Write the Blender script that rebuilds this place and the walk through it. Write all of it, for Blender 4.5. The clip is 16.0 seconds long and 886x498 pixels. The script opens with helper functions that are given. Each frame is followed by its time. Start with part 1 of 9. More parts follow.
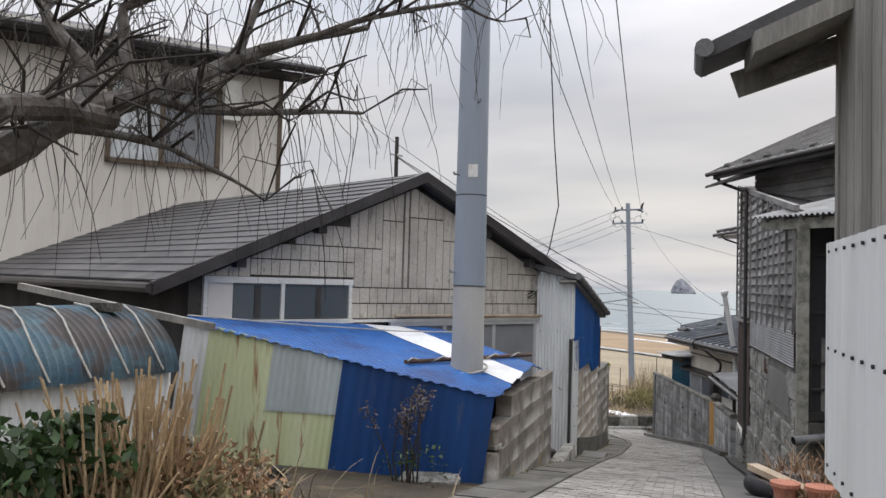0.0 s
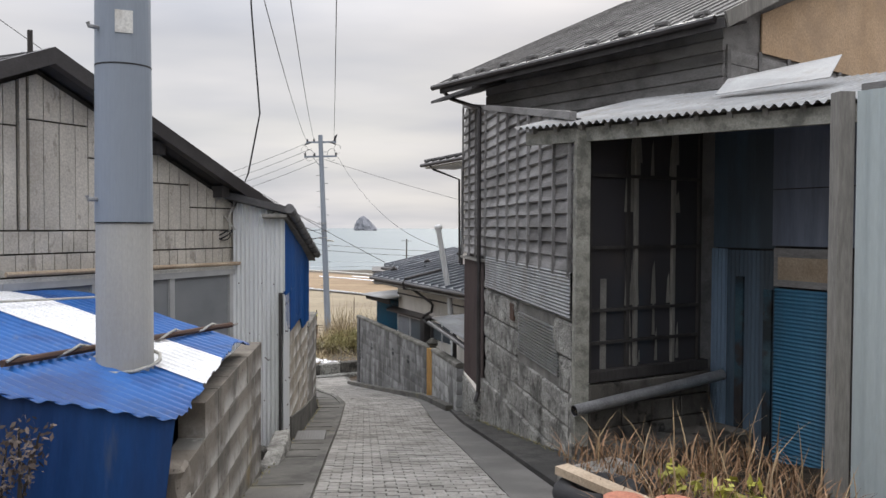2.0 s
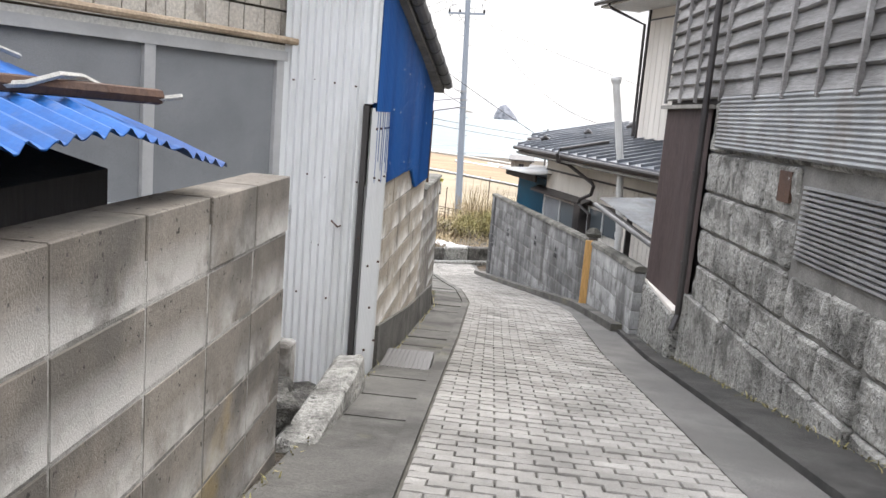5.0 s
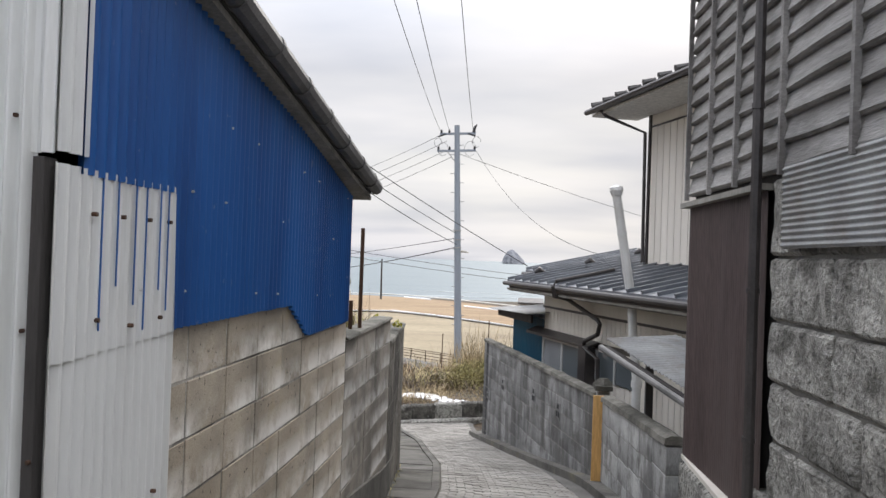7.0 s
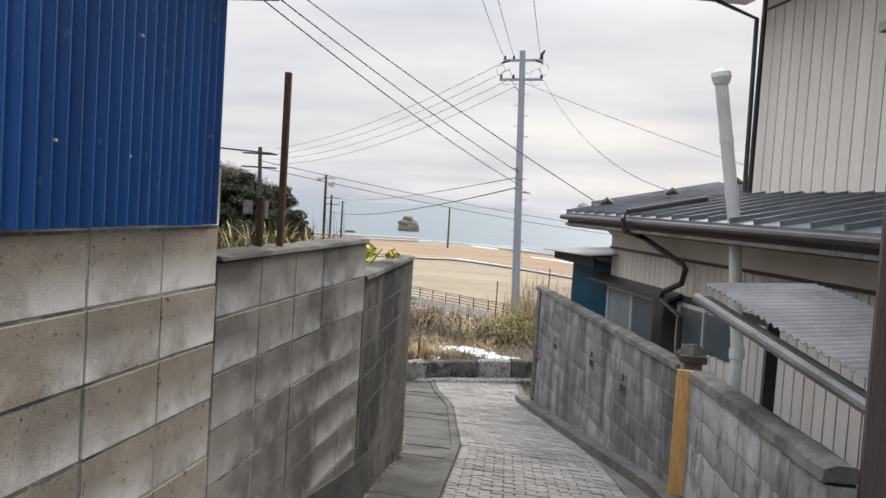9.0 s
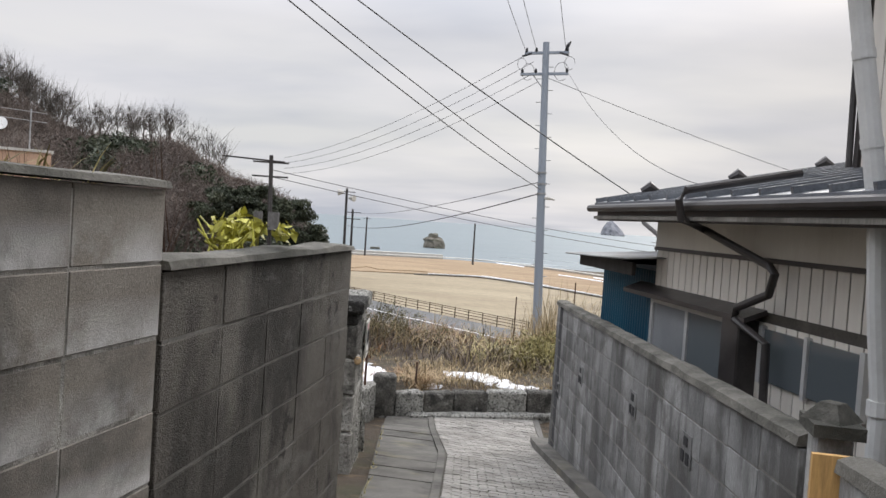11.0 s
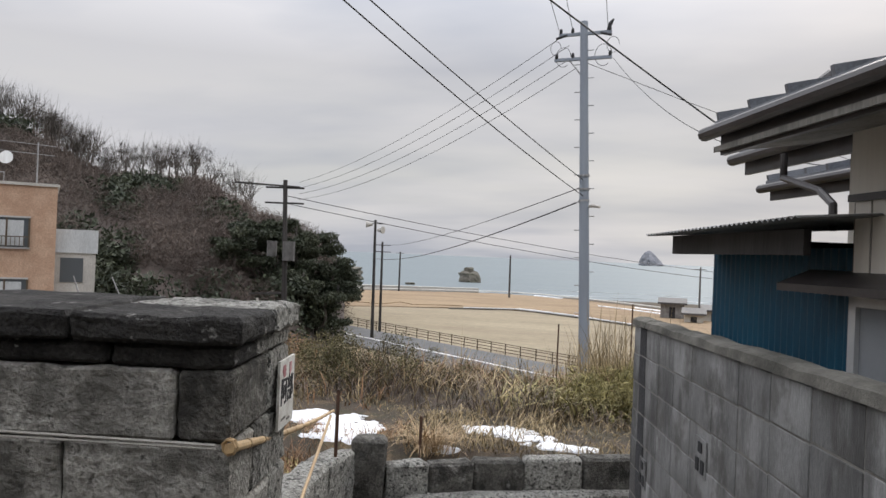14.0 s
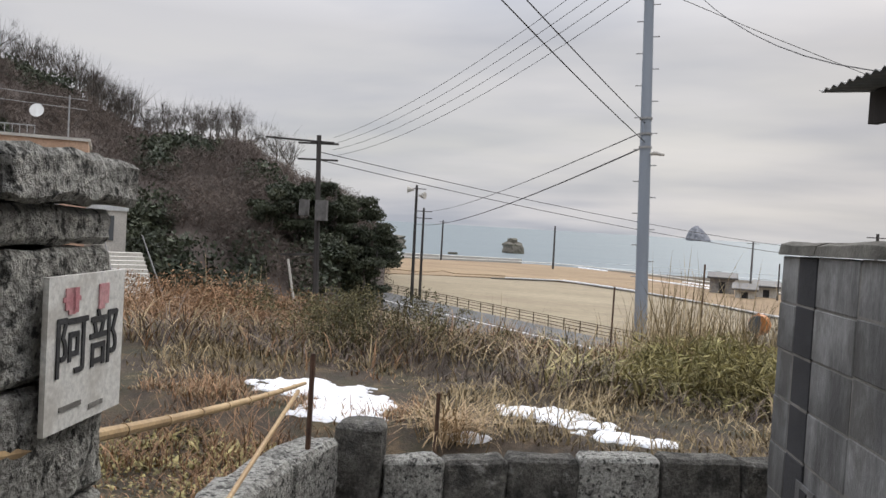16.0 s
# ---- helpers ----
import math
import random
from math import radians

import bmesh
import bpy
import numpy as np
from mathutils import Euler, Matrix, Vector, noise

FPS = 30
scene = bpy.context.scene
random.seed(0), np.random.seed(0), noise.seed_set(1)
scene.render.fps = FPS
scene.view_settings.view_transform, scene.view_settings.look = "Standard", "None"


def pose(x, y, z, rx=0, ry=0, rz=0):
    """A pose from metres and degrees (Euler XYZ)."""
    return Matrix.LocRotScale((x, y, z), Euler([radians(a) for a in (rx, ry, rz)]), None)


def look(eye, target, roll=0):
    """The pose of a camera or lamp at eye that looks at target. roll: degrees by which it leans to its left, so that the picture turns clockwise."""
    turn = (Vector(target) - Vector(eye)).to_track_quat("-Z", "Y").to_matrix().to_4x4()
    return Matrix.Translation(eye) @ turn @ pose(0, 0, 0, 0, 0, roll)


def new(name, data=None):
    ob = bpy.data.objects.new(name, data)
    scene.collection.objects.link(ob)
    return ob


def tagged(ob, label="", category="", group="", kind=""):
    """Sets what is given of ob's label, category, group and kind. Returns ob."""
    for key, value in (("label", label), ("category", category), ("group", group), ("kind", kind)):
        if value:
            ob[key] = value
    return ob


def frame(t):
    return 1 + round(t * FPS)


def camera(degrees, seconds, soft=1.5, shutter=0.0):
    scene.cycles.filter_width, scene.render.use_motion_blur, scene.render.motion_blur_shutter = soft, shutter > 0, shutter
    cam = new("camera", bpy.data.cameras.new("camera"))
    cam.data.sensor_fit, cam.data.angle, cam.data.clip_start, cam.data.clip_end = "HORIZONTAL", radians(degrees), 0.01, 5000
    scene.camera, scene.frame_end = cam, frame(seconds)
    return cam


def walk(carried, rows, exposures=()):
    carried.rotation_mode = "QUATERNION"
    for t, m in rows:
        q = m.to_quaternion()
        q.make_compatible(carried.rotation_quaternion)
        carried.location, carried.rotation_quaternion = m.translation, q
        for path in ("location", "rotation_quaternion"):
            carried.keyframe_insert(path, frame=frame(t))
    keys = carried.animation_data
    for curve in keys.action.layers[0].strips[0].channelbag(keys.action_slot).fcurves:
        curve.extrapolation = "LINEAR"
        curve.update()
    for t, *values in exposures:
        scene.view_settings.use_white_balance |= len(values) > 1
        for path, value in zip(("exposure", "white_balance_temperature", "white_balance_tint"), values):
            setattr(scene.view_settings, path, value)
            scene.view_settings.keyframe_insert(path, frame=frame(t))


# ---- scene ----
cam = camera(57.1, 16.0)
METRES, EYE, TILT, LEAN, TURN = 22.0, 1.5, 0.0, 0.0, 16.7
ROWS = [
    (0.0, 0.0, 0.0, 0.0, -0.06, 2.35, -1.56),
    (0.5, 0.0004, 0.035, -0.0023, -4.75, 1.74, -3.31),
    (1.0, 0.003, 0.0628, -0.0042, -6.67, 0.64, -2.44),
    (1.5, 0.0059, 0.0992, -0.0022, -16.04, -1.18, -2.86),
    (2.0, 0.0094, 0.13, -0.0017, -21.96, -1.6, -0.24),
    (2.5, 0.0125, 0.1634, -0.0049, -22.11, -0.47, -0.25),
    (3.0, 0.0176, 0.1902, -0.0109, -17.31, -4.14, -2.23),
    (5.5, 0.0692, 0.3367, -0.0357, -11.56, -9.74, -4.14),
    (6.0, 0.0826, 0.3637, -0.0368, -9.85, -4.34, -2.3),
    (6.5, 0.0971, 0.3913, -0.0407, -11.36, -2.35, -4.15),
    (7.0, 0.1084, 0.4186, -0.0438, -11.54, 0.59, -2.03),
    (7.5, 0.1204, 0.4506, -0.0483, -10.06, -1.85, -3.73),
    (8.0, 0.1301, 0.4785, -0.0516, -9.56, -2.2, -2.64),
    (8.5, 0.1424, 0.5096, -0.056, -9.09, -2.13, -4.96),
    (9.0, 0.1519, 0.5388, -0.0592, -6.59, -3.15, -3.63),
    (11.5, 0.1907, 0.6888, -0.0756, -4.09, -1.47, -3.44),
    (12.0, 0.1949, 0.7189, -0.0784, -3.67, -0.15, -1.78),
    (12.5, 0.203, 0.7486, -0.083, -4.22, 1.77, -3.72),
    (13.0, 0.2076, 0.7803, -0.087, -4.54, 0.86, -2.67),
    (13.5, 0.2127, 0.8115, -0.0921, -3.41, -0.66, -3.58),
    (14.0, 0.2144, 0.842, -0.0952, -2.18, 0.31, -2.33),
    (14.5, 0.2191, 0.8722, -0.0999, -1.4, 1.64, -3.5),
    (15.0, 0.2201, 0.9002, -0.1044, 0.29, 0.86, -3.0),
    (15.5, 0.2262, 0.9276, -0.1086, 0.28, 0.12, -1.73),
    (16.0, 0.2256, 0.9559, -0.1148, 0.91, -1.89, -3.36),
]
EXPOSURES = [(0.0, 0.0), (1.5, 0.0), (2.0, 0.08), (2.5, 0.14), (3.2, 0.2), (5.3, 1.02), (5.6, 0.92), (6.0, 0.78), (6.5, 0.55), (7.2, 0.28), (9.0, 0.28), (11.5, 0.06), (12.5, -0.1), (16.0, -0.1)]
walk(cam, [(t, pose(0, 0, EYE, TILT, LEAN, TURN) @ pose(METRES * x, METRES * y, METRES * z, 90 + pitch, roll, yaw)) for t, x, y, z, yaw, pitch, roll in ROWS], EXPOSURES)


# ---- world: overcast winter sky ----
def make_world():
    w = bpy.data.worlds.new("overcast_sky")
    w.use_nodes = True
    scene.world = w
    nt = w.node_tree
    nt.nodes.clear()
    N, L = nt.nodes.new, nt.links.new
    out, bg = N("ShaderNodeOutputWorld"), N("ShaderNodeBackground")
    sky = N("ShaderNodeTexSky")
    sky.sky_type, sky.sun_disc = "NISHITA", False
    sky.sun_elevation, sky.sun_rotation = radians(28), radians(15)
    sky.dust_density = 3.0
    tc = N("ShaderNodeTexCoord")
    sep = N("ShaderNodeSeparateXYZ")
    L(tc.outputs["Generated"], sep.inputs[0])
    # cloud sheets, stretched sideways and drawn together towards the horizon
    zz = N("ShaderNodeMath"); zz.operation = "ADD"; zz.inputs[1].default_value = 0.16
    L(sep.outputs["Z"], zz.inputs[0])
    inv = N("ShaderNodeMath"); inv.operation = "DIVIDE"; inv.inputs[0].default_value = 1.0
    L(zz.outputs[0], inv.inputs[1])
    comb = N("ShaderNodeVectorMath"); comb.operation = "SCALE"
    L(tc.outputs["Generated"], comb.inputs[0]); L(inv.outputs[0], comb.inputs["Scale"])
    mp = N("ShaderNodeMapping"); mp.inputs["Scale"].default_value = (0.55, 0.95, 0.3)
    L(comb.outputs[0], mp.inputs[0])
    n1 = N("ShaderNodeTexNoise"); n1.inputs["Scale"].default_value = 1.3; n1.inputs["Detail"].default_value = 5; n1.inputs["Roughness"].default_value = 0.45
    L(mp.outputs[0], n1.inputs["Vector"])
    cr = N("ShaderNodeValToRGB")
    cr.color_ramp.elements[0].position, cr.color_ramp.elements[0].color = 0.36, (0.44, 0.465, 0.53, 1)
    cr.color_ramp.elements[1].position, cr.color_ramp.elements[1].color = 0.62, (0.66, 0.655, 0.685, 1)
    L(n1.outputs["Fac"], cr.inputs[0])
    # thin, brighter and yellower band low over the sea
    band = N("ShaderNodeValToRGB")
    e = band.color_ramp.elements
    e[0].position, e[0].color = 0.0, (0.35, 0.35, 0.35, 1)
    e[1].position, e[1].color = 0.28, (0, 0, 0, 1)
    m = e.new(0.09); m.color = (0.5, 0.5, 0.5, 1)
    L(sep.outputs["Z"], band.inputs[0])
    n2 = N("ShaderNodeTexNoise"); n2.inputs["Scale"].default_value = 2.2; n2.inputs["Detail"].default_value = 3
    mp2 = N("ShaderNodeMapping"); mp2.inputs["Scale"].default_value = (1.0, 1.0, 6.0); mp2.inputs["Location"].default_value = (0.3, 0.0, 0.1)
    L(tc.outputs["Generated"], mp2.inputs[0]); L(mp2.outputs[0], n2.inputs["Vector"])
    r2 = N("ShaderNodeMapRange"); r2.inputs["From Min"].default_value, r2.inputs["From Max"].default_value = 0.42, 0.62
    L(n2.outputs["Fac"], r2.inputs["Value"])
    mul = N("ShaderNodeMath"); mul.operation = "MULTIPLY"
    L(band.outputs["Color"], mul.inputs[0]); L(r2.outputs["Result"], mul.inputs[1])
    mixb = N("ShaderNodeMix"); mixb.data_type = "RGBA"
    L(mul.outputs[0], mixb.inputs["Factor"]); L(cr.outputs["Color"], mixb.inputs["A"])
    mixb.inputs["B"].default_value = (0.79, 0.77, 0.72, 1)
    # the clear sky above shows faintly through the cloud
    sk = N("ShaderNodeMix"); sk.data_type = "RGBA"; sk.blend_type = "ADD"; sk.inputs["Factor"].default_value = 0.004
    L(mixb.outputs["Result"], sk.inputs["A"]); L(sky.outputs["Color"], sk.inputs["B"])
    # an overcast sky is brighter overhead than near the horizon
    zen = N("ShaderNodeMapRange")
    zen.inputs["From Min"].default_value, zen.inputs["From Max"].default_value = 0.22, 0.9
    zen.inputs["To Min"].default_value, zen.inputs["To Max"].default_value = 1.0, 4.2
    L(sep.outputs["Z"], zen.inputs["Value"])
    L(zen.outputs["Result"], bg.inputs["Strength"])
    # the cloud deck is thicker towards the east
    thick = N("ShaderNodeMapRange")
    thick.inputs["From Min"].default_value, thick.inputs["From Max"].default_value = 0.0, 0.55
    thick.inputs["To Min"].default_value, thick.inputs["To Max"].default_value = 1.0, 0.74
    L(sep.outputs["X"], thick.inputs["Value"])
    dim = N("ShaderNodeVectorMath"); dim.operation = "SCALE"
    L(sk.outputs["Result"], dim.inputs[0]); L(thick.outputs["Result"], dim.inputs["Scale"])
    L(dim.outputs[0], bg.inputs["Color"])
    L(bg.outputs[0], out.inputs[0])


make_world()
sun = new("sun", bpy.data.lights.new("sun", "SUN"))
sun.data.energy, sun.data.angle, sun.data.color = 1.4, radians(25), (1.0, 0.96, 0.9)
sun.matrix_world = look((10, 40, 30), (0, 0, 0))


# ---- materials ----
def mat(name, a, b, rough=0.8, scale=6.0, fine=60.0, bump=0.3, metal=0.0, stain=None, stain_amt=0.5, stain_scale=1.6,
        stretch=(1, 1, 1), rnd=0.0, spec=0.35, lo=0.42, hi=0.62, grain=0.25, extra=(), dist=0.01, low_tint=None):
    """Two-scale procedural surface: colour a to b by broad noise, fine grain, stains, bump; rnd varies whole pieces."""
    m = bpy.data.materials.new(name)
    m.use_nodes = True
    nt = m.node_tree
    N, L = nt.nodes.new, nt.links.new
    p = nt.nodes["Principled BSDF"]
    geo = N("ShaderNodeNewGeometry")
    mp = N("ShaderNodeMapping"); mp.inputs["Scale"].default_value = stretch
    L(geo.outputs["Position"], mp.inputs[0])
    n1 = N("ShaderNodeTexNoise"); n1.inputs["Scale"].default_value = scale; n1.inputs["Detail"].default_value = 6
    n2 = N("ShaderNodeTexNoise"); n2.inputs["Scale"].default_value = fine; n2.inputs["Detail"].default_value = 4; n2.inputs["Roughness"].default_value = 0.7
    L(mp.outputs[0], n1.inputs["Vector"]); L(mp.outputs[0], n2.inputs["Vector"])
    r1 = N("ShaderNodeMapRange"); r1.inputs["From Min"].default_value, r1.inputs["From Max"].default_value = 0.34, 0.68
    L(n1.outputs["Fac"], r1.inputs["Value"])
    mx = N("ShaderNodeMix"); mx.data_type = "RGBA"
    mx.inputs["A"].default_value, mx.inputs["B"].default_value = (*a, 1), (*b, 1)
    L(r1.outputs["Result"], mx.inputs["Factor"])
    col = mx.outputs["Result"]
    g = N("ShaderNodeMapRange"); g.inputs["From Min"].default_value, g.inputs["From Max"].default_value = 0.3, 0.7
    g.inputs["To Min"].default_value, g.inputs["To Max"].default_value = 1 - grain, 1 + grain
    L(n2.outputs["Fac"], g.inputs["Value"])
    hs = N("ShaderNodeVectorMath"); hs.operation = "SCALE"
    L(col, hs.inputs[0]); L(g.outputs["Result"], hs.inputs["Scale"])
    col = hs.outputs[0]
    if stain:
        n3 = N("ShaderNodeTexNoise"); n3.inputs["Scale"].default_value = stain_scale; n3.inputs["Detail"].default_value = 7; n3.inputs["Roughness"].default_value = 0.65
        L(mp.outputs[0], n3.inputs["Vector"])
        r3 = N("ShaderNodeMapRange"); r3.inputs["From Min"].default_value, r3.inputs["From Max"].default_value = lo + 0.06, hi
        r3.inputs["To Max"].default_value = stain_amt
        L(n3.outputs["Fac"], r3.inputs["Value"])
        m3 = N("ShaderNodeMix"); m3.data_type = "RGBA"; m3.inputs["B"].default_value = (*stain, 1)
        L(r3.outputs["Result"], m3.inputs["Factor"]); L(col, m3.inputs["A"])
        col = m3.outputs["Result"]
    for k, (c4, amt, sc4, lo4, hi4, st4) in enumerate(extra):
        mp4 = N("ShaderNodeMapping"); mp4.inputs["Scale"].default_value = st4; mp4.inputs["Location"].default_value = (3.7 + k * 5, 1.3, 8.1)
        L(geo.outputs["Position"], mp4.inputs[0])
        n4 = N("ShaderNodeTexNoise"); n4.inputs["Scale"].default_value = sc4; n4.inputs["Detail"].default_value = 7; n4.inputs["Roughness"].default_value = 0.62
        L(mp4.outputs[0], n4.inputs["Vector"])
        r4 = N("ShaderNodeMapRange"); r4.inputs["From Min"].default_value, r4.inputs["From Max"].default_value, r4.inputs["To Max"].default_value = lo4, hi4, amt
        L(n4.outputs["Fac"], r4.inputs["Value"])
        m4 = N("ShaderNodeMix"); m4.data_type = "RGBA"; m4.inputs["B"].default_value = (*c4, 1)
        L(r4.outputs["Result"], m4.inputs["Factor"]); L(col, m4.inputs["A"])
        col = m4.outputs["Result"]
    if low_tint:
        # broken tint towards each block's lower edge: pale dried salt, dark on pale blocks
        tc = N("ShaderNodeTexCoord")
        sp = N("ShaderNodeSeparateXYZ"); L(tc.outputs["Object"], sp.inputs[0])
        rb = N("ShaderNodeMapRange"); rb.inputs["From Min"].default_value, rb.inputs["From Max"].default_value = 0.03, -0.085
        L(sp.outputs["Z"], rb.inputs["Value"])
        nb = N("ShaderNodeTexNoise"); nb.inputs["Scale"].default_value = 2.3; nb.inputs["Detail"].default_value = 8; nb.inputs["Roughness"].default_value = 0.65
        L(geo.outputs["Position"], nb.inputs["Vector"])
        rn = N("ShaderNodeMapRange"); rn.inputs["From Min"].default_value, rn.inputs["From Max"].default_value, rn.inputs["To Max"].default_value = 0.41, 0.58, low_tint[1]
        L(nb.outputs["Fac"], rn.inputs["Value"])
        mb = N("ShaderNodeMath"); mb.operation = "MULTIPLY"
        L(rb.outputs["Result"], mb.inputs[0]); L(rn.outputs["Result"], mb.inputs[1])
        m5 = N("ShaderNodeMix"); m5.data_type = "RGBA"; m5.inputs["B"].default_value = (*low_tint[0], 1)
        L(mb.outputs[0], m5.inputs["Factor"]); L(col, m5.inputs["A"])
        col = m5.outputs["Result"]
    if rnd:
        oi = N("ShaderNodeObjectInfo")
        isl = N("ShaderNodeMath"); isl.operation = "ADD"
        L(oi.outputs["Random"], isl.inputs[0]); L(geo.outputs["Random Per Island"], isl.inputs[1])
        fr = N("ShaderNodeMath"); fr.operation = "FRACT"; L(isl.outputs[0], fr.inputs[0])
        rr = N("ShaderNodeMapRange"); rr.inputs["To Min"].default_value, rr.inputs["To Max"].default_value = 1 - rnd, 1 + rnd
        L(fr.outputs[0], rr.inputs["Value"])
        h2 = N("ShaderNodeVectorMath"); h2.operation = "SCALE"
        L(col, h2.inputs[0]); L(rr.outputs["Result"], h2.inputs["Scale"])
        col = h2.outputs[0]
    L(col, p.inputs["Base Color"])
    rg = N("ShaderNodeMapRange"); rg.inputs["To Min"].default_value, rg.inputs["To Max"].default_value = max(rough - 0.12, 0.03), min(rough + 0.12, 1)
    L(n1.outputs["Fac"], rg.inputs["Value"]); L(rg.outputs["Result"], p.inputs["Roughness"])
    p.inputs["Metallic"].default_value = metal
    p.inputs["Specular IOR Level"].default_value = spec
    if bump:
        bp = N("ShaderNodeBump"); bp.inputs["Strength"].default_value = bump; bp.inputs["Distance"].default_value = dist
        L(n2.outputs["Fac"], bp.inputs["Height"]); L(bp.outputs["Normal"], p.inputs["Normal"])
    return m


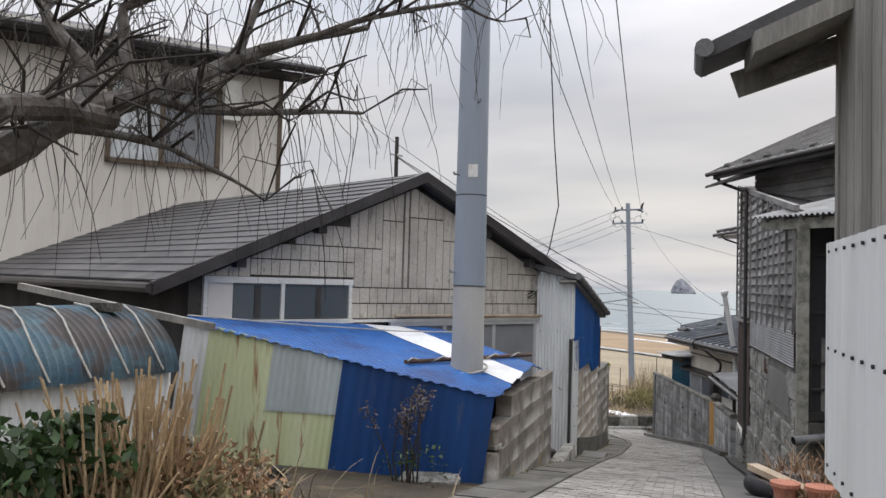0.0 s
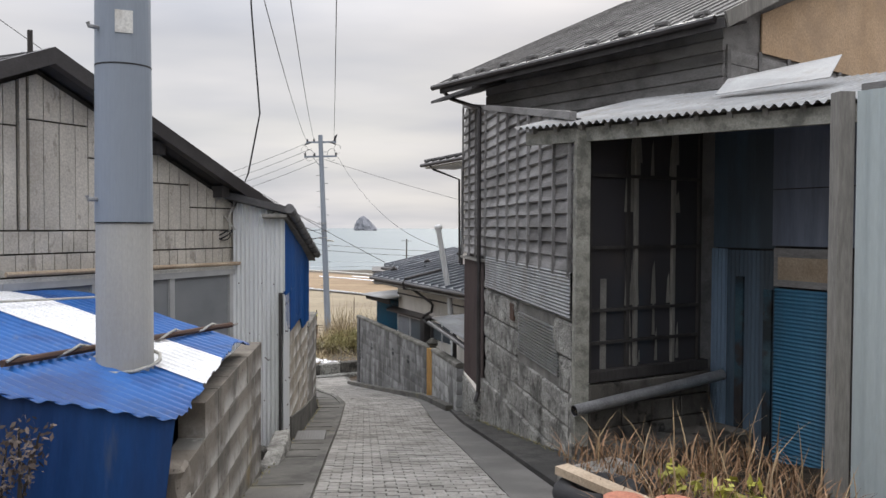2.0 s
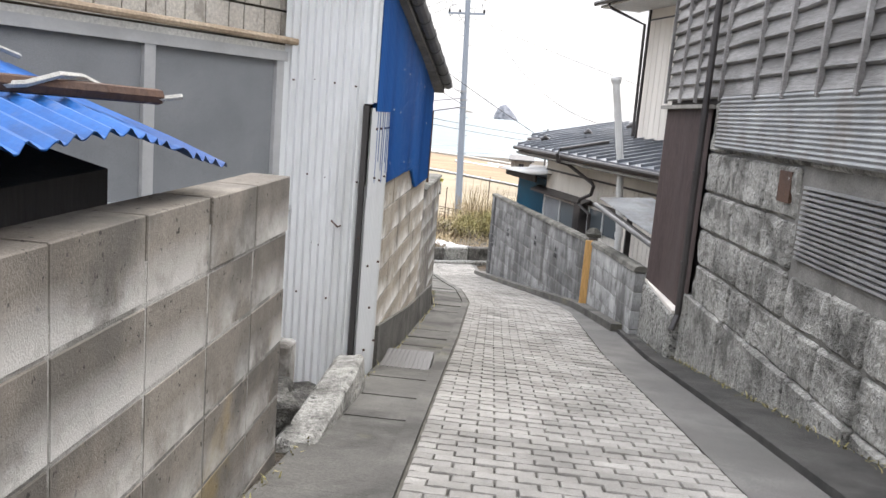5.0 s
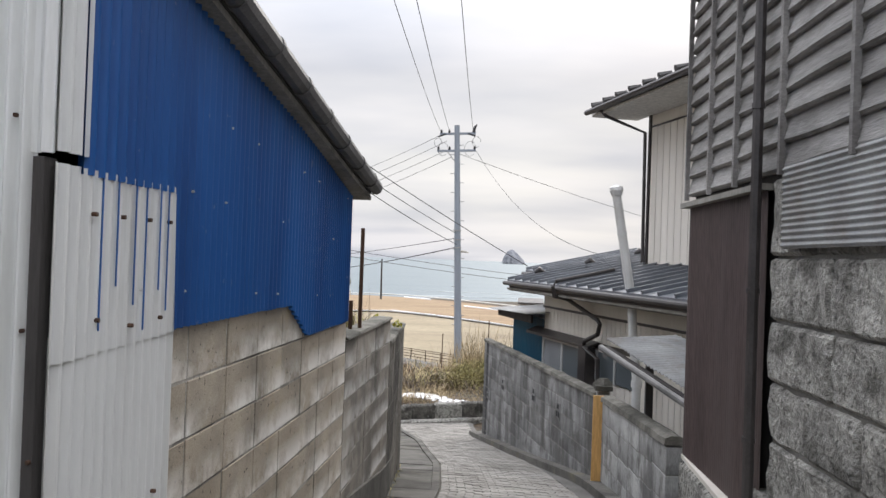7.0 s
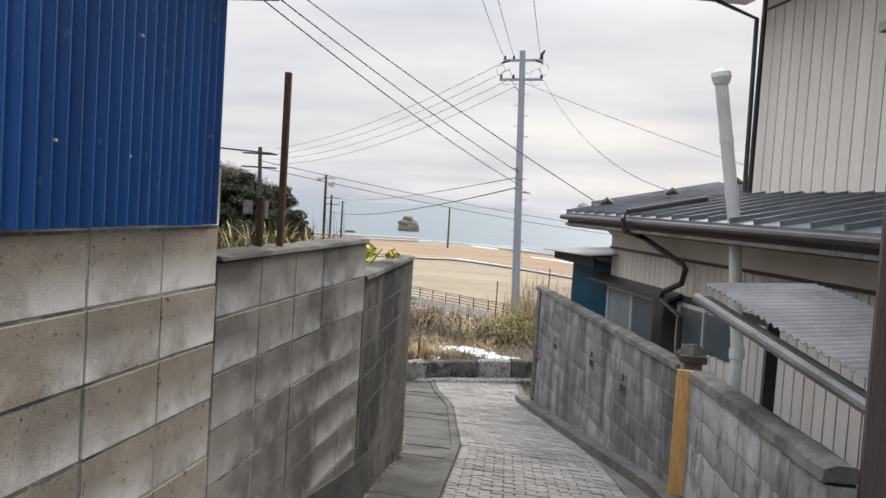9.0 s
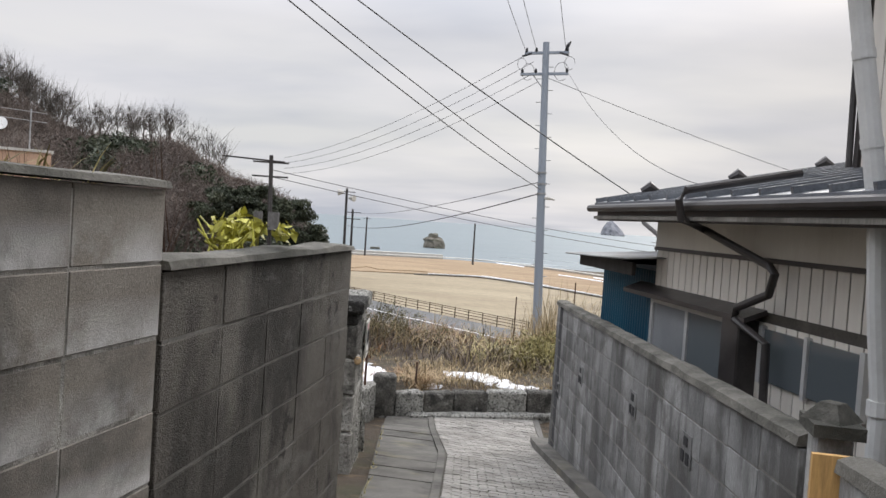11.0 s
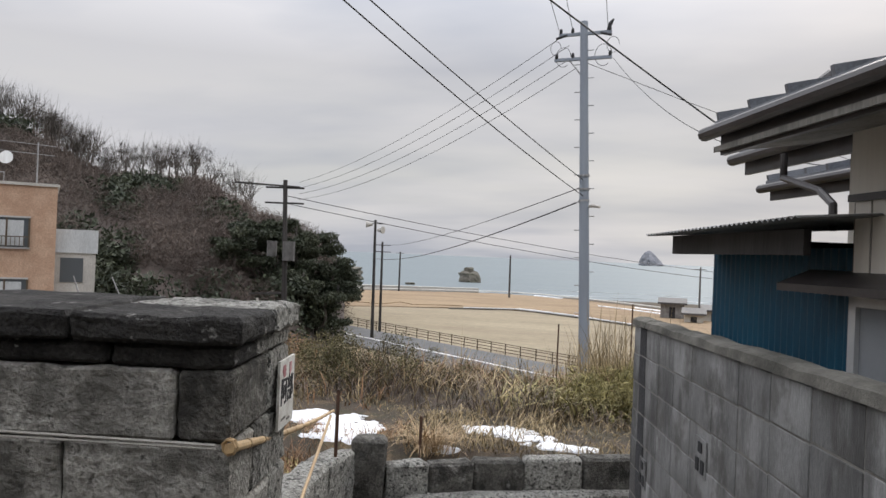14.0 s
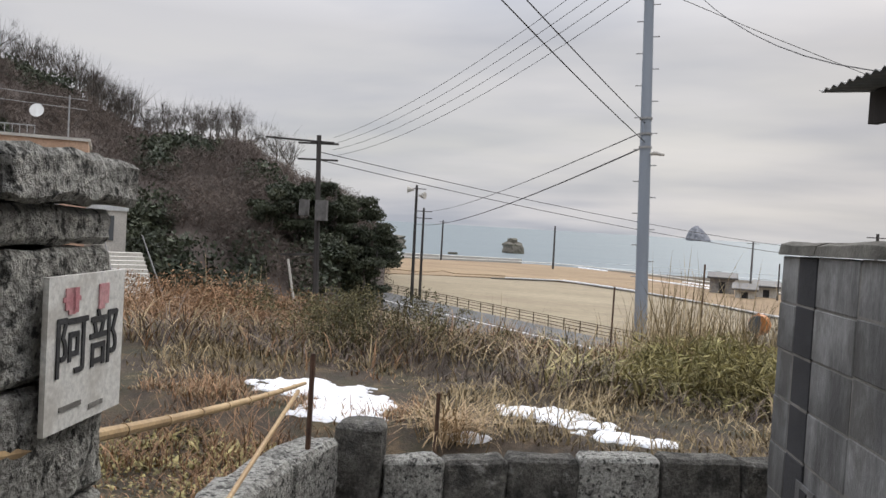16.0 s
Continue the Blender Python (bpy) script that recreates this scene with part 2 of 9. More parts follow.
V = (1, 1, 0.12)
M = dict(
    paver=mat("paver_concrete", (0.225, 0.213, 0.193), (0.325, 0.308, 0.28), 0.85, 3, 140, 0.5, stain=(0.14, 0.132, 0.117), stain_amt=0.55, rnd=0.15),
    joint=mat("joint_dirt", (0.06, 0.055, 0.045), (0.12, 0.11, 0.09), 0.95, 8, 90),
    concrete=mat("old_concrete", (0.085, 0.08, 0.071), (0.15, 0.142, 0.127), 0.9, 2.5, 80, 0.6, stain=(0.045, 0.043, 0.037), stain_amt=0.8, extra=(((0.25, 0.22, 0.1), 0.35, 1.2, 0.58, 0.7, (1, 1, 1)),)),
    smooth_concrete=mat("smooth_concrete", (0.095, 0.09, 0.082), (0.155, 0.148, 0.136), 0.85, 2, 110, 0.3, stain=(0.09, 0.088, 0.08), stain_amt=0.7),
    asphalt=mat("rough_dark_concrete", (0.045, 0.043, 0.039), (0.085, 0.08, 0.073), 0.92, 3, 120, 0.9, stain=(0.18, 0.17, 0.155), stain_amt=0.3, dist=0.02),
    block=mat("concrete_block", (0.15, 0.128, 0.104), (0.265, 0.236, 0.198), 0.92, 2.2, 170, 0.28, stain=(0.11, 0.10, 0.086), stain_amt=0.8, stain_scale=2.4, stretch=(1, 1, 0.7), rnd=0.1, dist=0.02, low_tint=((0.62, 0.60, 0.56), 0.75), extra=(((0.07, 0.065, 0.058), 0.5, 1.1, 0.54, 0.66, (1, 1, 0.5)), ((0.025, 0.022, 0.02), 0.85, 34, 0.62, 0.66, (1, 1, 1)), ((0.42, 0.3, 0.1), 0.5, 0.9, 0.6, 0.7, (1, 1, 1)))),
    block_tan=mat("tan_concrete_block", (0.3, 0.255, 0.198), (0.44, 0.385, 0.31), 0.92, 2.2, 170, 0.28, stain=(0.22, 0.2, 0.17), stain_amt=0.6, stain_scale=2.0, rnd=0.08, dist=0.015, low_tint=((0.78, 0.76, 0.72), 1.0), extra=(((0.1, 0.094, 0.085), 0.6, 1.0, 0.54, 0.68, (1, 1, 0.5)), ((0.03, 0.027, 0.024), 0.85, 34, 0.62, 0.66, (1, 1, 1)), ((0.42, 0.32, 0.14), 0.5, 0.9, 0.6, 0.7, (1, 1, 1)))),
    block_grey=mat("grey_concrete_block", (0.22, 0.195, 0.165), (0.34, 0.31, 0.268), 0.92, 2.2, 170, 0.28, stain=(0.1, 0.094, 0.085), stain_amt=0.7, stain_scale=1.6, rnd=0.08, dist=0.015, low_tint=((0.62, 0.61, 0.59), 0.9), extra=(((0.05, 0.047, 0.043), 0.6, 1.0, 0.52, 0.66, (1, 1, 0.4)),)),
    block_black=mat("near_black_block", (0.025, 0.025, 0.027), (0.05, 0.05, 0.053), 0.9, 3, 110, 0.6, stain=(0.1, 0.1, 0.1), stain_amt=0.3),
    mortar_pale=mat("pale_mortar", (0.33, 0.315, 0.285), (0.46, 0.44, 0.40), 0.95, 6, 90, 0.6, stain=(0.12, 0.115, 0.1), stain_amt=0.8, stain_scale=3, hi=0.56),
    block_dark=mat("damp_concrete_block", (0.135, 0.122, 0.105), (0.21, 0.195, 0.17), 0.92, 2.2, 120, 0.9, stain=(0.04, 0.037, 0.033), stain_amt=0.85, stretch=(1, 1, 0.6), rnd=0.07, dist=0.02, extra=(((0.3, 0.29, 0.27), 0.4, 2.2, 0.56, 0.7, (0.8, 0.8, 2.6)), ((0.03, 0.028, 0.025), 0.8, 5.0, 0.6, 0.66, (1, 1, 1)))),
    block_pale=mat("pale_stained_block", (0.3, 0.3, 0.29), (0.46, 0.46, 0.445), 0.9, 2.4, 110, 0.7, stain=(0.06, 0.058, 0.056), stain_amt=0.75, stain_scale=2.0, stretch=(1, 1, 0.25), rnd=0.2, lo=0.44, hi=0.6, low_tint=((0.07, 0.068, 0.064), 0.5), extra=(((0.09, 0.086, 0.078), 0.7, 3.6, 0.52, 0.62, (1, 1, 0.8)),)),
    # block_pale's stains and lower tint over a darker base colour
    block_white=mat("whitewashed_block", (0.15, 0.15, 0.146), (0.31, 0.31, 0.302), 0.9, 2.4, 110, 0.7, stain=(0.06, 0.058, 0.056), stain_amt=0.75, stain_scale=2.0, stretch=(1, 1, 0.25), rnd=0.2, lo=0.44, hi=0.6, low_tint=((0.07, 0.068, 0.064), 0.5), extra=(((0.09, 0.086, 0.078), 0.7, 3.6, 0.52, 0.62, (1, 1, 0.8)),)),
    mortar=mat("dark_mortar", (0.13, 0.124, 0.11), (0.22, 0.21, 0.19), 0.95, 6, 90),
    coping=mat("mossy_coping", (0.10, 0.095, 0.08), (0.2, 0.19, 0.165), 0.95, 5, 70, 0.9, stain=(0.035, 0.035, 0.028), stain_amt=0.8),
    stone=mat("rough_tuff_stone", (0.26, 0.252, 0.228), (0.43, 0.415, 0.375), 0.95, 3.5, 34, 1.0, stain=(0.09, 0.086, 0.075), stain_amt=0.8, stain_scale=3, rnd=0.15, dist=0.035, grain=0.4, extra=(((0.5, 0.49, 0.46), 0.4, 5, 0.6, 0.72, (1, 1, 1)), ((0.05, 0.048, 0.042), 0.75, 22, 0.57, 0.65, (1, 1, 1)))),
    lichen=mat("lichened_stone", (0.32, 0.31, 0.28), (0.54, 0.53, 0.48), 0.95, 7, 36, 1.0, stain=(0.05, 0.047, 0.042), stain_amt=0.6, stain_scale=7, lo=0.46, hi=0.62, rnd=0.1, dist=0.06, grain=0.6, extra=(((0.03, 0.029, 0.026), 0.6, 2.2, 0.54, 0.66, (1, 1, 0.7)), ((0.02, 0.02, 0.018), 0.9, 26, 0.54, 0.61, (1, 1, 1)), ((0.55, 0.54, 0.5), 0.65, 8, 0.6, 0.66, (1, 1, 1)))),
    dark_stone=mat("dark_weathered_stone", (0.085, 0.08, 0.07), (0.17, 0.162, 0.143), 0.95, 4, 36, 1.0, stain=(0.03, 0.029, 0.026), stain_amt=0.85, stain_scale=5, rnd=0.15, dist=0.05, grain=0.55, extra=(((0.4, 0.39, 0.36), 0.6, 7, 0.6, 0.67, (1, 1, 1)),)),
    blackstone=mat("black_weathered_stone", (0.017, 0.016, 0.015), (0.055, 0.052, 0.047), 0.95, 5, 36, 1.0, stain=(0.42, 0.41, 0.38), stain_amt=0.75, stain_scale=8, lo=0.56, hi=0.68, dist=0.06, grain=0.6),
    wall_cream=mat("cream_siding_block", (0.47, 0.435, 0.375), (0.57, 0.53, 0.46), 0.8, 2.5, 60, 0.5, stain=(0.29, 0.26, 0.22), stain_amt=0.4, rnd=0.06, extra=(((0.2, 0.17, 0.14), 0.55, 13, 0.6, 0.66, (0.7, 0.7, 0.35)),)),
    cream=mat("cream_sheet", (0.65, 0.61, 0.545), (0.71, 0.67, 0.60), 0.6, 1.5, 50, 0.03, stain=(0.45, 0.41, 0.35), stain_amt=0.3, stretch=V, rnd=0.03, grain=0.03),
    groove=mat("dark_groove", (0.06, 0.053, 0.045), (0.1, 0.09, 0.075), 0.9),
    roof_dark=mat("dark_slate_tile", (0.055, 0.053, 0.053), (0.092, 0.088, 0.086), 0.6, 2, 70, 0.3, stain=(0.2, 0.19, 0.18), stain_amt=0.3, rnd=0.1),
    roof_metal=mat("blue_grey_roof_metal", (0.145, 0.158, 0.178), (0.23, 0.245, 0.27), 0.32, 2, 60, 0.05, metal=0.35, stain=(0.34, 0.35, 0.37), stain_amt=0.25, spec=0.6),
    roof_brown=mat("weathered_brown_grey_roof", (0.115, 0.11, 0.104), (0.19, 0.182, 0.172), 0.8, 2.5, 50, 0.5, stain=(0.36, 0.35, 0.33), stain_amt=0.5, stain_scale=7, lo=0.5, hi=0.68, extra=(((0.05, 0.047, 0.043), 0.6, 1.4, 0.5, 0.66, (1, 1, 1)),)),
    blue=mat("blue_painted_sheet", (0.011, 0.085, 0.29), (0.018, 0.12, 0.385), 0.42, 2, 70, 0.03, stain=(0.006, 0.03, 0.14), stain_amt=0.5, stretch=V, spec=0.5, grain=0.06, extra=(((0.25, 0.3, 0.4), 0.5, 30, 0.66, 0.72, (1, 1, 0.5)),)),
    blue_roof=mat("bright_blue_roof_sheet", (0.012, 0.082, 0.27), (0.02, 0.12, 0.37), 0.5, 2, 70, 0.06, stain=(0.015, 0.04, 0.14), stain_amt=0.7, spec=0.4, grain=0.12, extra=(((0.2, 0.2, 0.2), 0.35, 9, 0.6, 0.7, (1, 1, 1)), ((0.03, 0.03, 0.03), 0.5, 1.6, 0.56, 0.7, (1, 1, 1)))),
    blue_tarp=mat("dull_blue_sheet", (0.005, 0.034, 0.125), (0.009, 0.052, 0.175), 0.55, 2, 60, 0.05, stain=(0.02, 0.035, 0.09), stain_amt=0.5, stretch=V, grain=0.1, extra=(((0.12, 0.13, 0.13), 0.5, 5, 0.6, 0.72, (1, 1, 0.2)),)),
    white_sheet=mat("white_painted_sheet", (0.68, 0.69, 0.68), (0.76, 0.77, 0.76), 0.5, 2, 60, 0.03, stain=(0.52, 0.51, 0.47), stain_amt=0.4, stretch=V, grain=0.03),
    white_roof=mat("white_roof_sheet", (0.7, 0.7, 0.7), (0.8, 0.8, 0.8), 0.5, 2, 60, 0.06, stain=(0.5, 0.5, 0.48), stain_amt=0.4),
    zinc=mat("weathered_zinc_sheet", (0.72, 0.735, 0.725), (0.8, 0.81, 0.8), 0.45, 2, 60, 0.03, stain=(0.4, 0.4, 0.36), stain_amt=0.5, stretch=V, grain=0.04, spec=0.5),
    zinc_old=mat("dull_old_zinc_sheet", (0.21, 0.215, 0.215), (0.33, 0.335, 0.33), 0.68, 2.5, 60, 0.1, stain=(0.18, 0.16, 0.14), stain_amt=0.6, stain_scale=3, grain=0.12, spec=0.5),
    rust_blue=mat("rusted_blue_sheet", (0.03, 0.075, 0.11), (0.075, 0.125, 0.145), 0.7, 3, 60, 0.2, stain=(0.06, 0.042, 0.034), stain_amt=0.85, stain_scale=2.6, lo=0.4, hi=0.56, grain=0.25, extra=(((0.025, 0.024, 0.023), 0.8, 1.5, 0.48, 0.6, (1, 1, 1)),)),
    mossy_wood=mat("mossy_blotched_wood", (0.23, 0.225, 0.19), (0.36, 0.35, 0.30), 0.9, 5, 60, 0.6, stain=(0.09, 0.088, 0.075), stain_amt=0.7, stain_scale=7, lo=0.42, hi=0.62),
    # faded porch blues, also raised to carry the lens veil in their colour
    door_blue=mat("veiled_faded_bright_blue_panel", (0.05, 0.17, 0.27), (0.075, 0.215, 0.33), 0.6, 2, 60, 0.05, stain=(0.05, 0.07, 0.08), stain_amt=0.5, stretch=V, grain=0.08),
    pale_blue=mat("blue_grey_panel", (0.2, 0.23, 0.3), (0.27, 0.3, 0.37), 0.6, 2, 60, 0.05, stain=(0.08, 0.085, 0.1), stain_amt=0.5, stretch=V, grain=0.08),
    faded_blue=mat("veiled_pale_faded_blue_sheet", (0.15, 0.22, 0.3), (0.21, 0.29, 0.37), 0.6, 2, 60, 0.05, stain=(0.07, 0.075, 0.08), stain_amt=0.6, stretch=V, grain=0.1),
    olive=mat("dull_olive_leaf", (0.07, 0.065, 0.028), (0.18, 0.155, 0.075), 0.8, 0.8, 10, 0.1, rnd=0.6),
    yellow=mat("rusty_yellow_green_sheet", (0.48, 0.53, 0.30), (0.56, 0.6, 0.38), 0.55, 2, 60, 0.05, stain=(0.24, 0.09, 0.035), stain_amt=0.9, stain_scale=4.0, stretch=(3.0, 1, 0.22), lo=0.48, hi=0.62, grain=0.06),
    pale=mat("pale_grey_sheet", (0.36, 0.41, 0.41), (0.44, 0.49, 0.485), 0.55, 2, 60, 0.04, stain=(0.28, 0.31, 0.29), stain_amt=0.5, stretch=V, grain=0.06),
    teal=mat("teal_painted_sheet", (0.008, 0.065, 0.115), (0.012, 0.09, 0.15), 0.5, 2, 60, 0.03, stain=(0.015, 0.04, 0.065), stain_amt=0.5, stretch=V, grain=0.06),
    # faded porch blue too, lightened further for the lens veil
    old_blue=mat("veiled_faded_blue_sheet", (0.075, 0.11, 0.145), (0.11, 0.155, 0.2), 0.6, 2, 60, 0.05, stain=(0.06, 0.06, 0.055), stain_amt=0.6, stretch=V, grain=0.08),
    wood_dark=mat("weathered_dark_board", (0.17, 0.162, 0.155), (0.28, 0.268, 0.255), 0.85, 3, 50, 0.6, stain=(0.34, 0.335, 0.32), stain_amt=0.45, stretch=(1, 0.15, 1.5), rnd=0.2, extra=(((0.055, 0.05, 0.046), 0.7, 1.2, 0.5, 0.66, (1, 0.6, 1)),)),
    siding=mat("grey_weathered_siding", (0.24, 0.232, 0.222), (0.38, 0.368, 0.352), 0.85, 3, 50, 0.7, stain=(0.12, 0.112, 0.105), stain_amt=0.7, stretch=(1, 0.15, 1.5), rnd=0.15, extra=(((0.07, 0.065, 0.06), 0.6, 1.2, 0.52, 0.66, (1, 0.6, 1)),)),
    wood_grey=mat("silvered_wood", (0.20, 0.19, 0.17), (0.30, 0.285, 0.255), 0.85, 3, 50, 0.5, stain=(0.09, 0.085, 0.075), stain_amt=0.6, stretch=V),
    # near-black wood for inner walls, soffits, posts and thin poles
    wood_black=mat("near_black_wood", (0.032, 0.029, 0.028), (0.06, 0.055, 0.052), 0.85, 3, 50, 0.4, stain=(0.11, 0.105, 0.1), stain_amt=0.35, stretch=V),
    wood_yellow=mat("yellow_wood_board", (0.52, 0.3, 0.1), (0.62, 0.38, 0.15), 0.7, 3, 40, 0.2, stretch=V),
    wood_raw=mat("pale_raw_timber", (0.38, 0.29, 0.2), (0.5, 0.4, 0.29), 0.8, 4, 60, 0.3),
    peach=mat("peach_board", (0.48, 0.33, 0.2), (0.56, 0.4, 0.26), 0.8, 2, 40, 0.2, stain=(0.35, 0.26, 0.18), stain_amt=0.4),
    brown_sheet=mat("dark_brown_sheet", (0.068, 0.05, 0.048), (0.098, 0.074, 0.069), 0.5, 2, 60, 0.05, stain=(0.13, 0.108, 0.10), stain_amt=0.4, stretch=V),
    dark_metal=mat("dark_brown_gutter", (0.028, 0.024, 0.023), (0.05, 0.044, 0.042), 0.4, 4, 60, 0.05, stain=(0.09, 0.085, 0.08), stain_amt=0.3, spec=0.5),
    grey_gutter=mat("grey_gutter", (0.10, 0.098, 0.095), (0.16, 0.155, 0.15), 0.5, 4, 60, 0.1, stain=(0.05, 0.048, 0.045), stain_amt=0.5, spec=0.4),
    pole=mat("pole_concrete", (0.36, 0.35, 0.325), (0.43, 0.42, 0.39), 0.8, 2.5, 90, 0.15, stain=(0.29, 0.28, 0.26), stain_amt=0.4, stretch=(1, 1, 0.4), grain=0.07),
    pole_sheet=mat("pole_blue_grey_wrap", (0.25, 0.285, 0.33), (0.29, 0.325, 0.37), 0.5, 2.5, 90, 0.04, stain=(0.23, 0.26, 0.3), stain_amt=0.4, stretch=V, grain=0.05),
    pvc=mat("white_pvc_pipe", (0.58, 0.58, 0.56), (0.66, 0.66, 0.64), 0.45, 4, 60, 0.01, grain=0.03, stain=(0.4, 0.39, 0.36), stain_amt=0.4, spec=0.5),
    steel=mat("galvanised_steel", (0.3, 0.3, 0.3), (0.42, 0.42, 0.42), 0.4, 6, 60, 0.05, metal=0.6),
    alu=mat("aluminium_frame", (0.5, 0.5, 0.49), (0.58, 0.58, 0.57), 0.4, 6, 60, 0.01, metal=0.3, grain=0.04),
    alu_white=mat("white_window_frame", (0.66, 0.65, 0.6), (0.74, 0.73, 0.68), 0.5, 4, 60, 0.03, stain=(0.45, 0.43, 0.38), stain_amt=0.35),
    bronze=mat("bronze_window_frame", (0.1, 0.075, 0.05), (0.15, 0.115, 0.08), 0.45, 6, 60, 0.03, metal=0.3),
    screen=mat("grey_window_screen", (0.2, 0.207, 0.215), (0.25, 0.257, 0.265), 0.6, 3, 300, 0.15),
    curtain=mat("pale_curtain", (0.5, 0.52, 0.52), (0.6, 0.62, 0.62), 0.9, 3, 40, 0.2, stretch=V),
    iron=mat("rusty_iron", (0.06, 0.035, 0.025), (0.1, 0.055, 0.035), 0.85, 8, 70, 0.4),
    cable=mat("black_cable", (0.02, 0.02, 0.021), (0.035, 0.035, 0.037), 0.6),
    rope=mat("grey_rope", (0.36, 0.35, 0.31), (0.48, 0.46, 0.42), 0.9, 20, 200, 0.6),
    bamboo=mat("dry_bamboo", (0.40, 0.27, 0.13), (0.52, 0.37, 0.2), 0.5, 5, 60, 0.15, stain=(0.24, 0.15, 0.07), stain_amt=0.5),
    earth=mat("winter_earth", (0.045, 0.034, 0.025), (0.09, 0.068, 0.047), 0.95, 2.5, 40, 0.9, stain=(0.05, 0.055, 0.025), stain_amt=0.5, stain_scale=1.2, dist=0.03, extra=(((0.18, 0.125, 0.07), 0.6, 4, 0.54, 0.66, (1, 1, 1)),)),
    snow=mat("old_snow", (0.78, 0.79, 0.82), (0.85, 0.86, 0.88), 0.6, 3, 40, 0.5),
    field=mat("dry_field", (0.235, 0.192, 0.125), (0.305, 0.255, 0.172), 0.95, 0.05, 1.2, 0.2, stain=(0.19, 0.15, 0.1), stain_amt=0.7, stain_scale=0.03, stretch=(1, 2.5, 1)),
    field2=mat("brown_field", (0.245, 0.172, 0.098), (0.315, 0.23, 0.14), 0.95, 0.06, 1.2, 0.2, stain=(0.2, 0.13, 0.075), stain_amt=0.6, stain_scale=0.04, stretch=(1, 2.5, 1)),
    road=mat("asphalt_road", (0.10, 0.10, 0.10), (0.15, 0.15, 0.15), 0.9, 0.2, 8, 0.2),
    paint=mat("white_road_paint", (0.65, 0.65, 0.64), (0.75, 0.75, 0.74), 0.7, 1, 10),
    bark=mat("dark_bark", (0.06, 0.05, 0.042), (0.14, 0.12, 0.102), 0.95, 12, 80, 0.9, stain=(0.26, 0.255, 0.24), stain_amt=0.5, stain_scale=14),
    twig=mat("dark_twig", (0.028, 0.023, 0.019), (0.055, 0.047, 0.04), 0.9, 10, 60),
    leaf=mat("evergreen_leaf", (0.018, 0.045, 0.012), (0.05, 0.09, 0.025), 0.5, 2, 30, 0.1, rnd=0.45, spec=0.5),
    pine=mat("dark_pine_leaf", (0.032, 0.042, 0.025), (0.066, 0.074, 0.044), 0.7, 0.3, 10, 0.1, rnd=0.5),
    shrub=mat("bare_brown_shrub", (0.09, 0.07, 0.06), (0.16, 0.128, 0.108), 0.95, 0.12, 6, 0.1, rnd=0.3),
    straw=mat("dry_grass", (0.2, 0.15, 0.08), (0.36, 0.285, 0.17), 0.9, 0.6, 10, 0.1, rnd=0.6),
    redgrass=mat("reddish_dry_grass", (0.2, 0.115, 0.06), (0.33, 0.205, 0.12), 0.9, 0.6, 10, 0.1, rnd=0.45),
    sasa=mat("yellow_green_bamboo_grass", (0.15, 0.135, 0.048), (0.36, 0.31, 0.145), 0.8, 0.8, 10, 0.1, rnd=0.65),
    stalk=mat("dry_stalk", (0.33, 0.23, 0.13), (0.46, 0.34, 0.2), 0.85, 8, 60, 0.2, rnd=0.3),
    rock=mat("sea_rock", (0.13, 0.12, 0.095), (0.22, 0.2, 0.165), 0.95, 0.12, 1.5, 0.3, stain=(0.07, 0.08, 0.045), stain_amt=0.8, stain_scale=0.1, stretch=(1, 1, 3)),
    # distance haze is put into this rock's paler, bluer colour
    far_rock=mat("haze_tinted_rock", (0.2, 0.205, 0.225), (0.26, 0.265, 0.28), 0.95, 0.05, 0.5, 0.1),
    brick_tile=mat("orange_wall_tile", (0.43, 0.28, 0.19), (0.52, 0.36, 0.255), 0.6, 1.2, 14, 0.1, rnd=0.1),
    plaster=mat("grey_plaster", (0.46, 0.44, 0.4), (0.56, 0.54, 0.49), 0.85, 0.8, 14, 0.1),
    # near-black colour that stands in for shade inside hollows
    dark_int=mat("dark_interior_shade", (0.02, 0.02, 0.021), (0.032, 0.032, 0.034), 0.9),
    rubber=mat("tyre_rubber", (0.016, 0.016, 0.017), (0.03, 0.03, 0.031), 0.75, 10, 80, 0.2),
    sign_white=mat("white_sign_board", (0.66, 0.65, 0.61), (0.74, 0.73, 0.69), 0.6, 6, 60, 0.05, stain=(0.42, 0.39, 0.34), stain_amt=0.6, stain_scale=6),
    ink=mat("black_ink", (0.02, 0.02, 0.022), (0.05, 0.05, 0.052), 0.7, 14, 80),
    red_ink=mat("faded_red_ink", (0.5, 0.2, 0.22), (0.62, 0.36, 0.36), 0.8, 14, 60),
    pot=mat("terracotta", (0.42, 0.16, 0.1), (0.5, 0.22, 0.14), 0.8, 8, 60),
    orange=mat("orange_plastic", (0.5, 0.18, 0.04), (0.58, 0.22, 0.06), 0.5, 4, 30),
    water=mat("grey_sea", (0.11, 0.145, 0.158), (0.145, 0.18, 0.192), 0.5, 0.01, 0.4, 0.35, stretch=(1, 2.5, 1), spec=0.3),
    foam=mat("sea_foam", (0.38, 0.41, 0.43), (0.5, 0.53, 0.54), 0.7, 0.1, 2),
    yflower=mat("yellow_green_leaf", (0.38, 0.36, 0.05), (0.5, 0.48, 0.12), 0.5, 6, 40, 0.1, rnd=0.3),
)


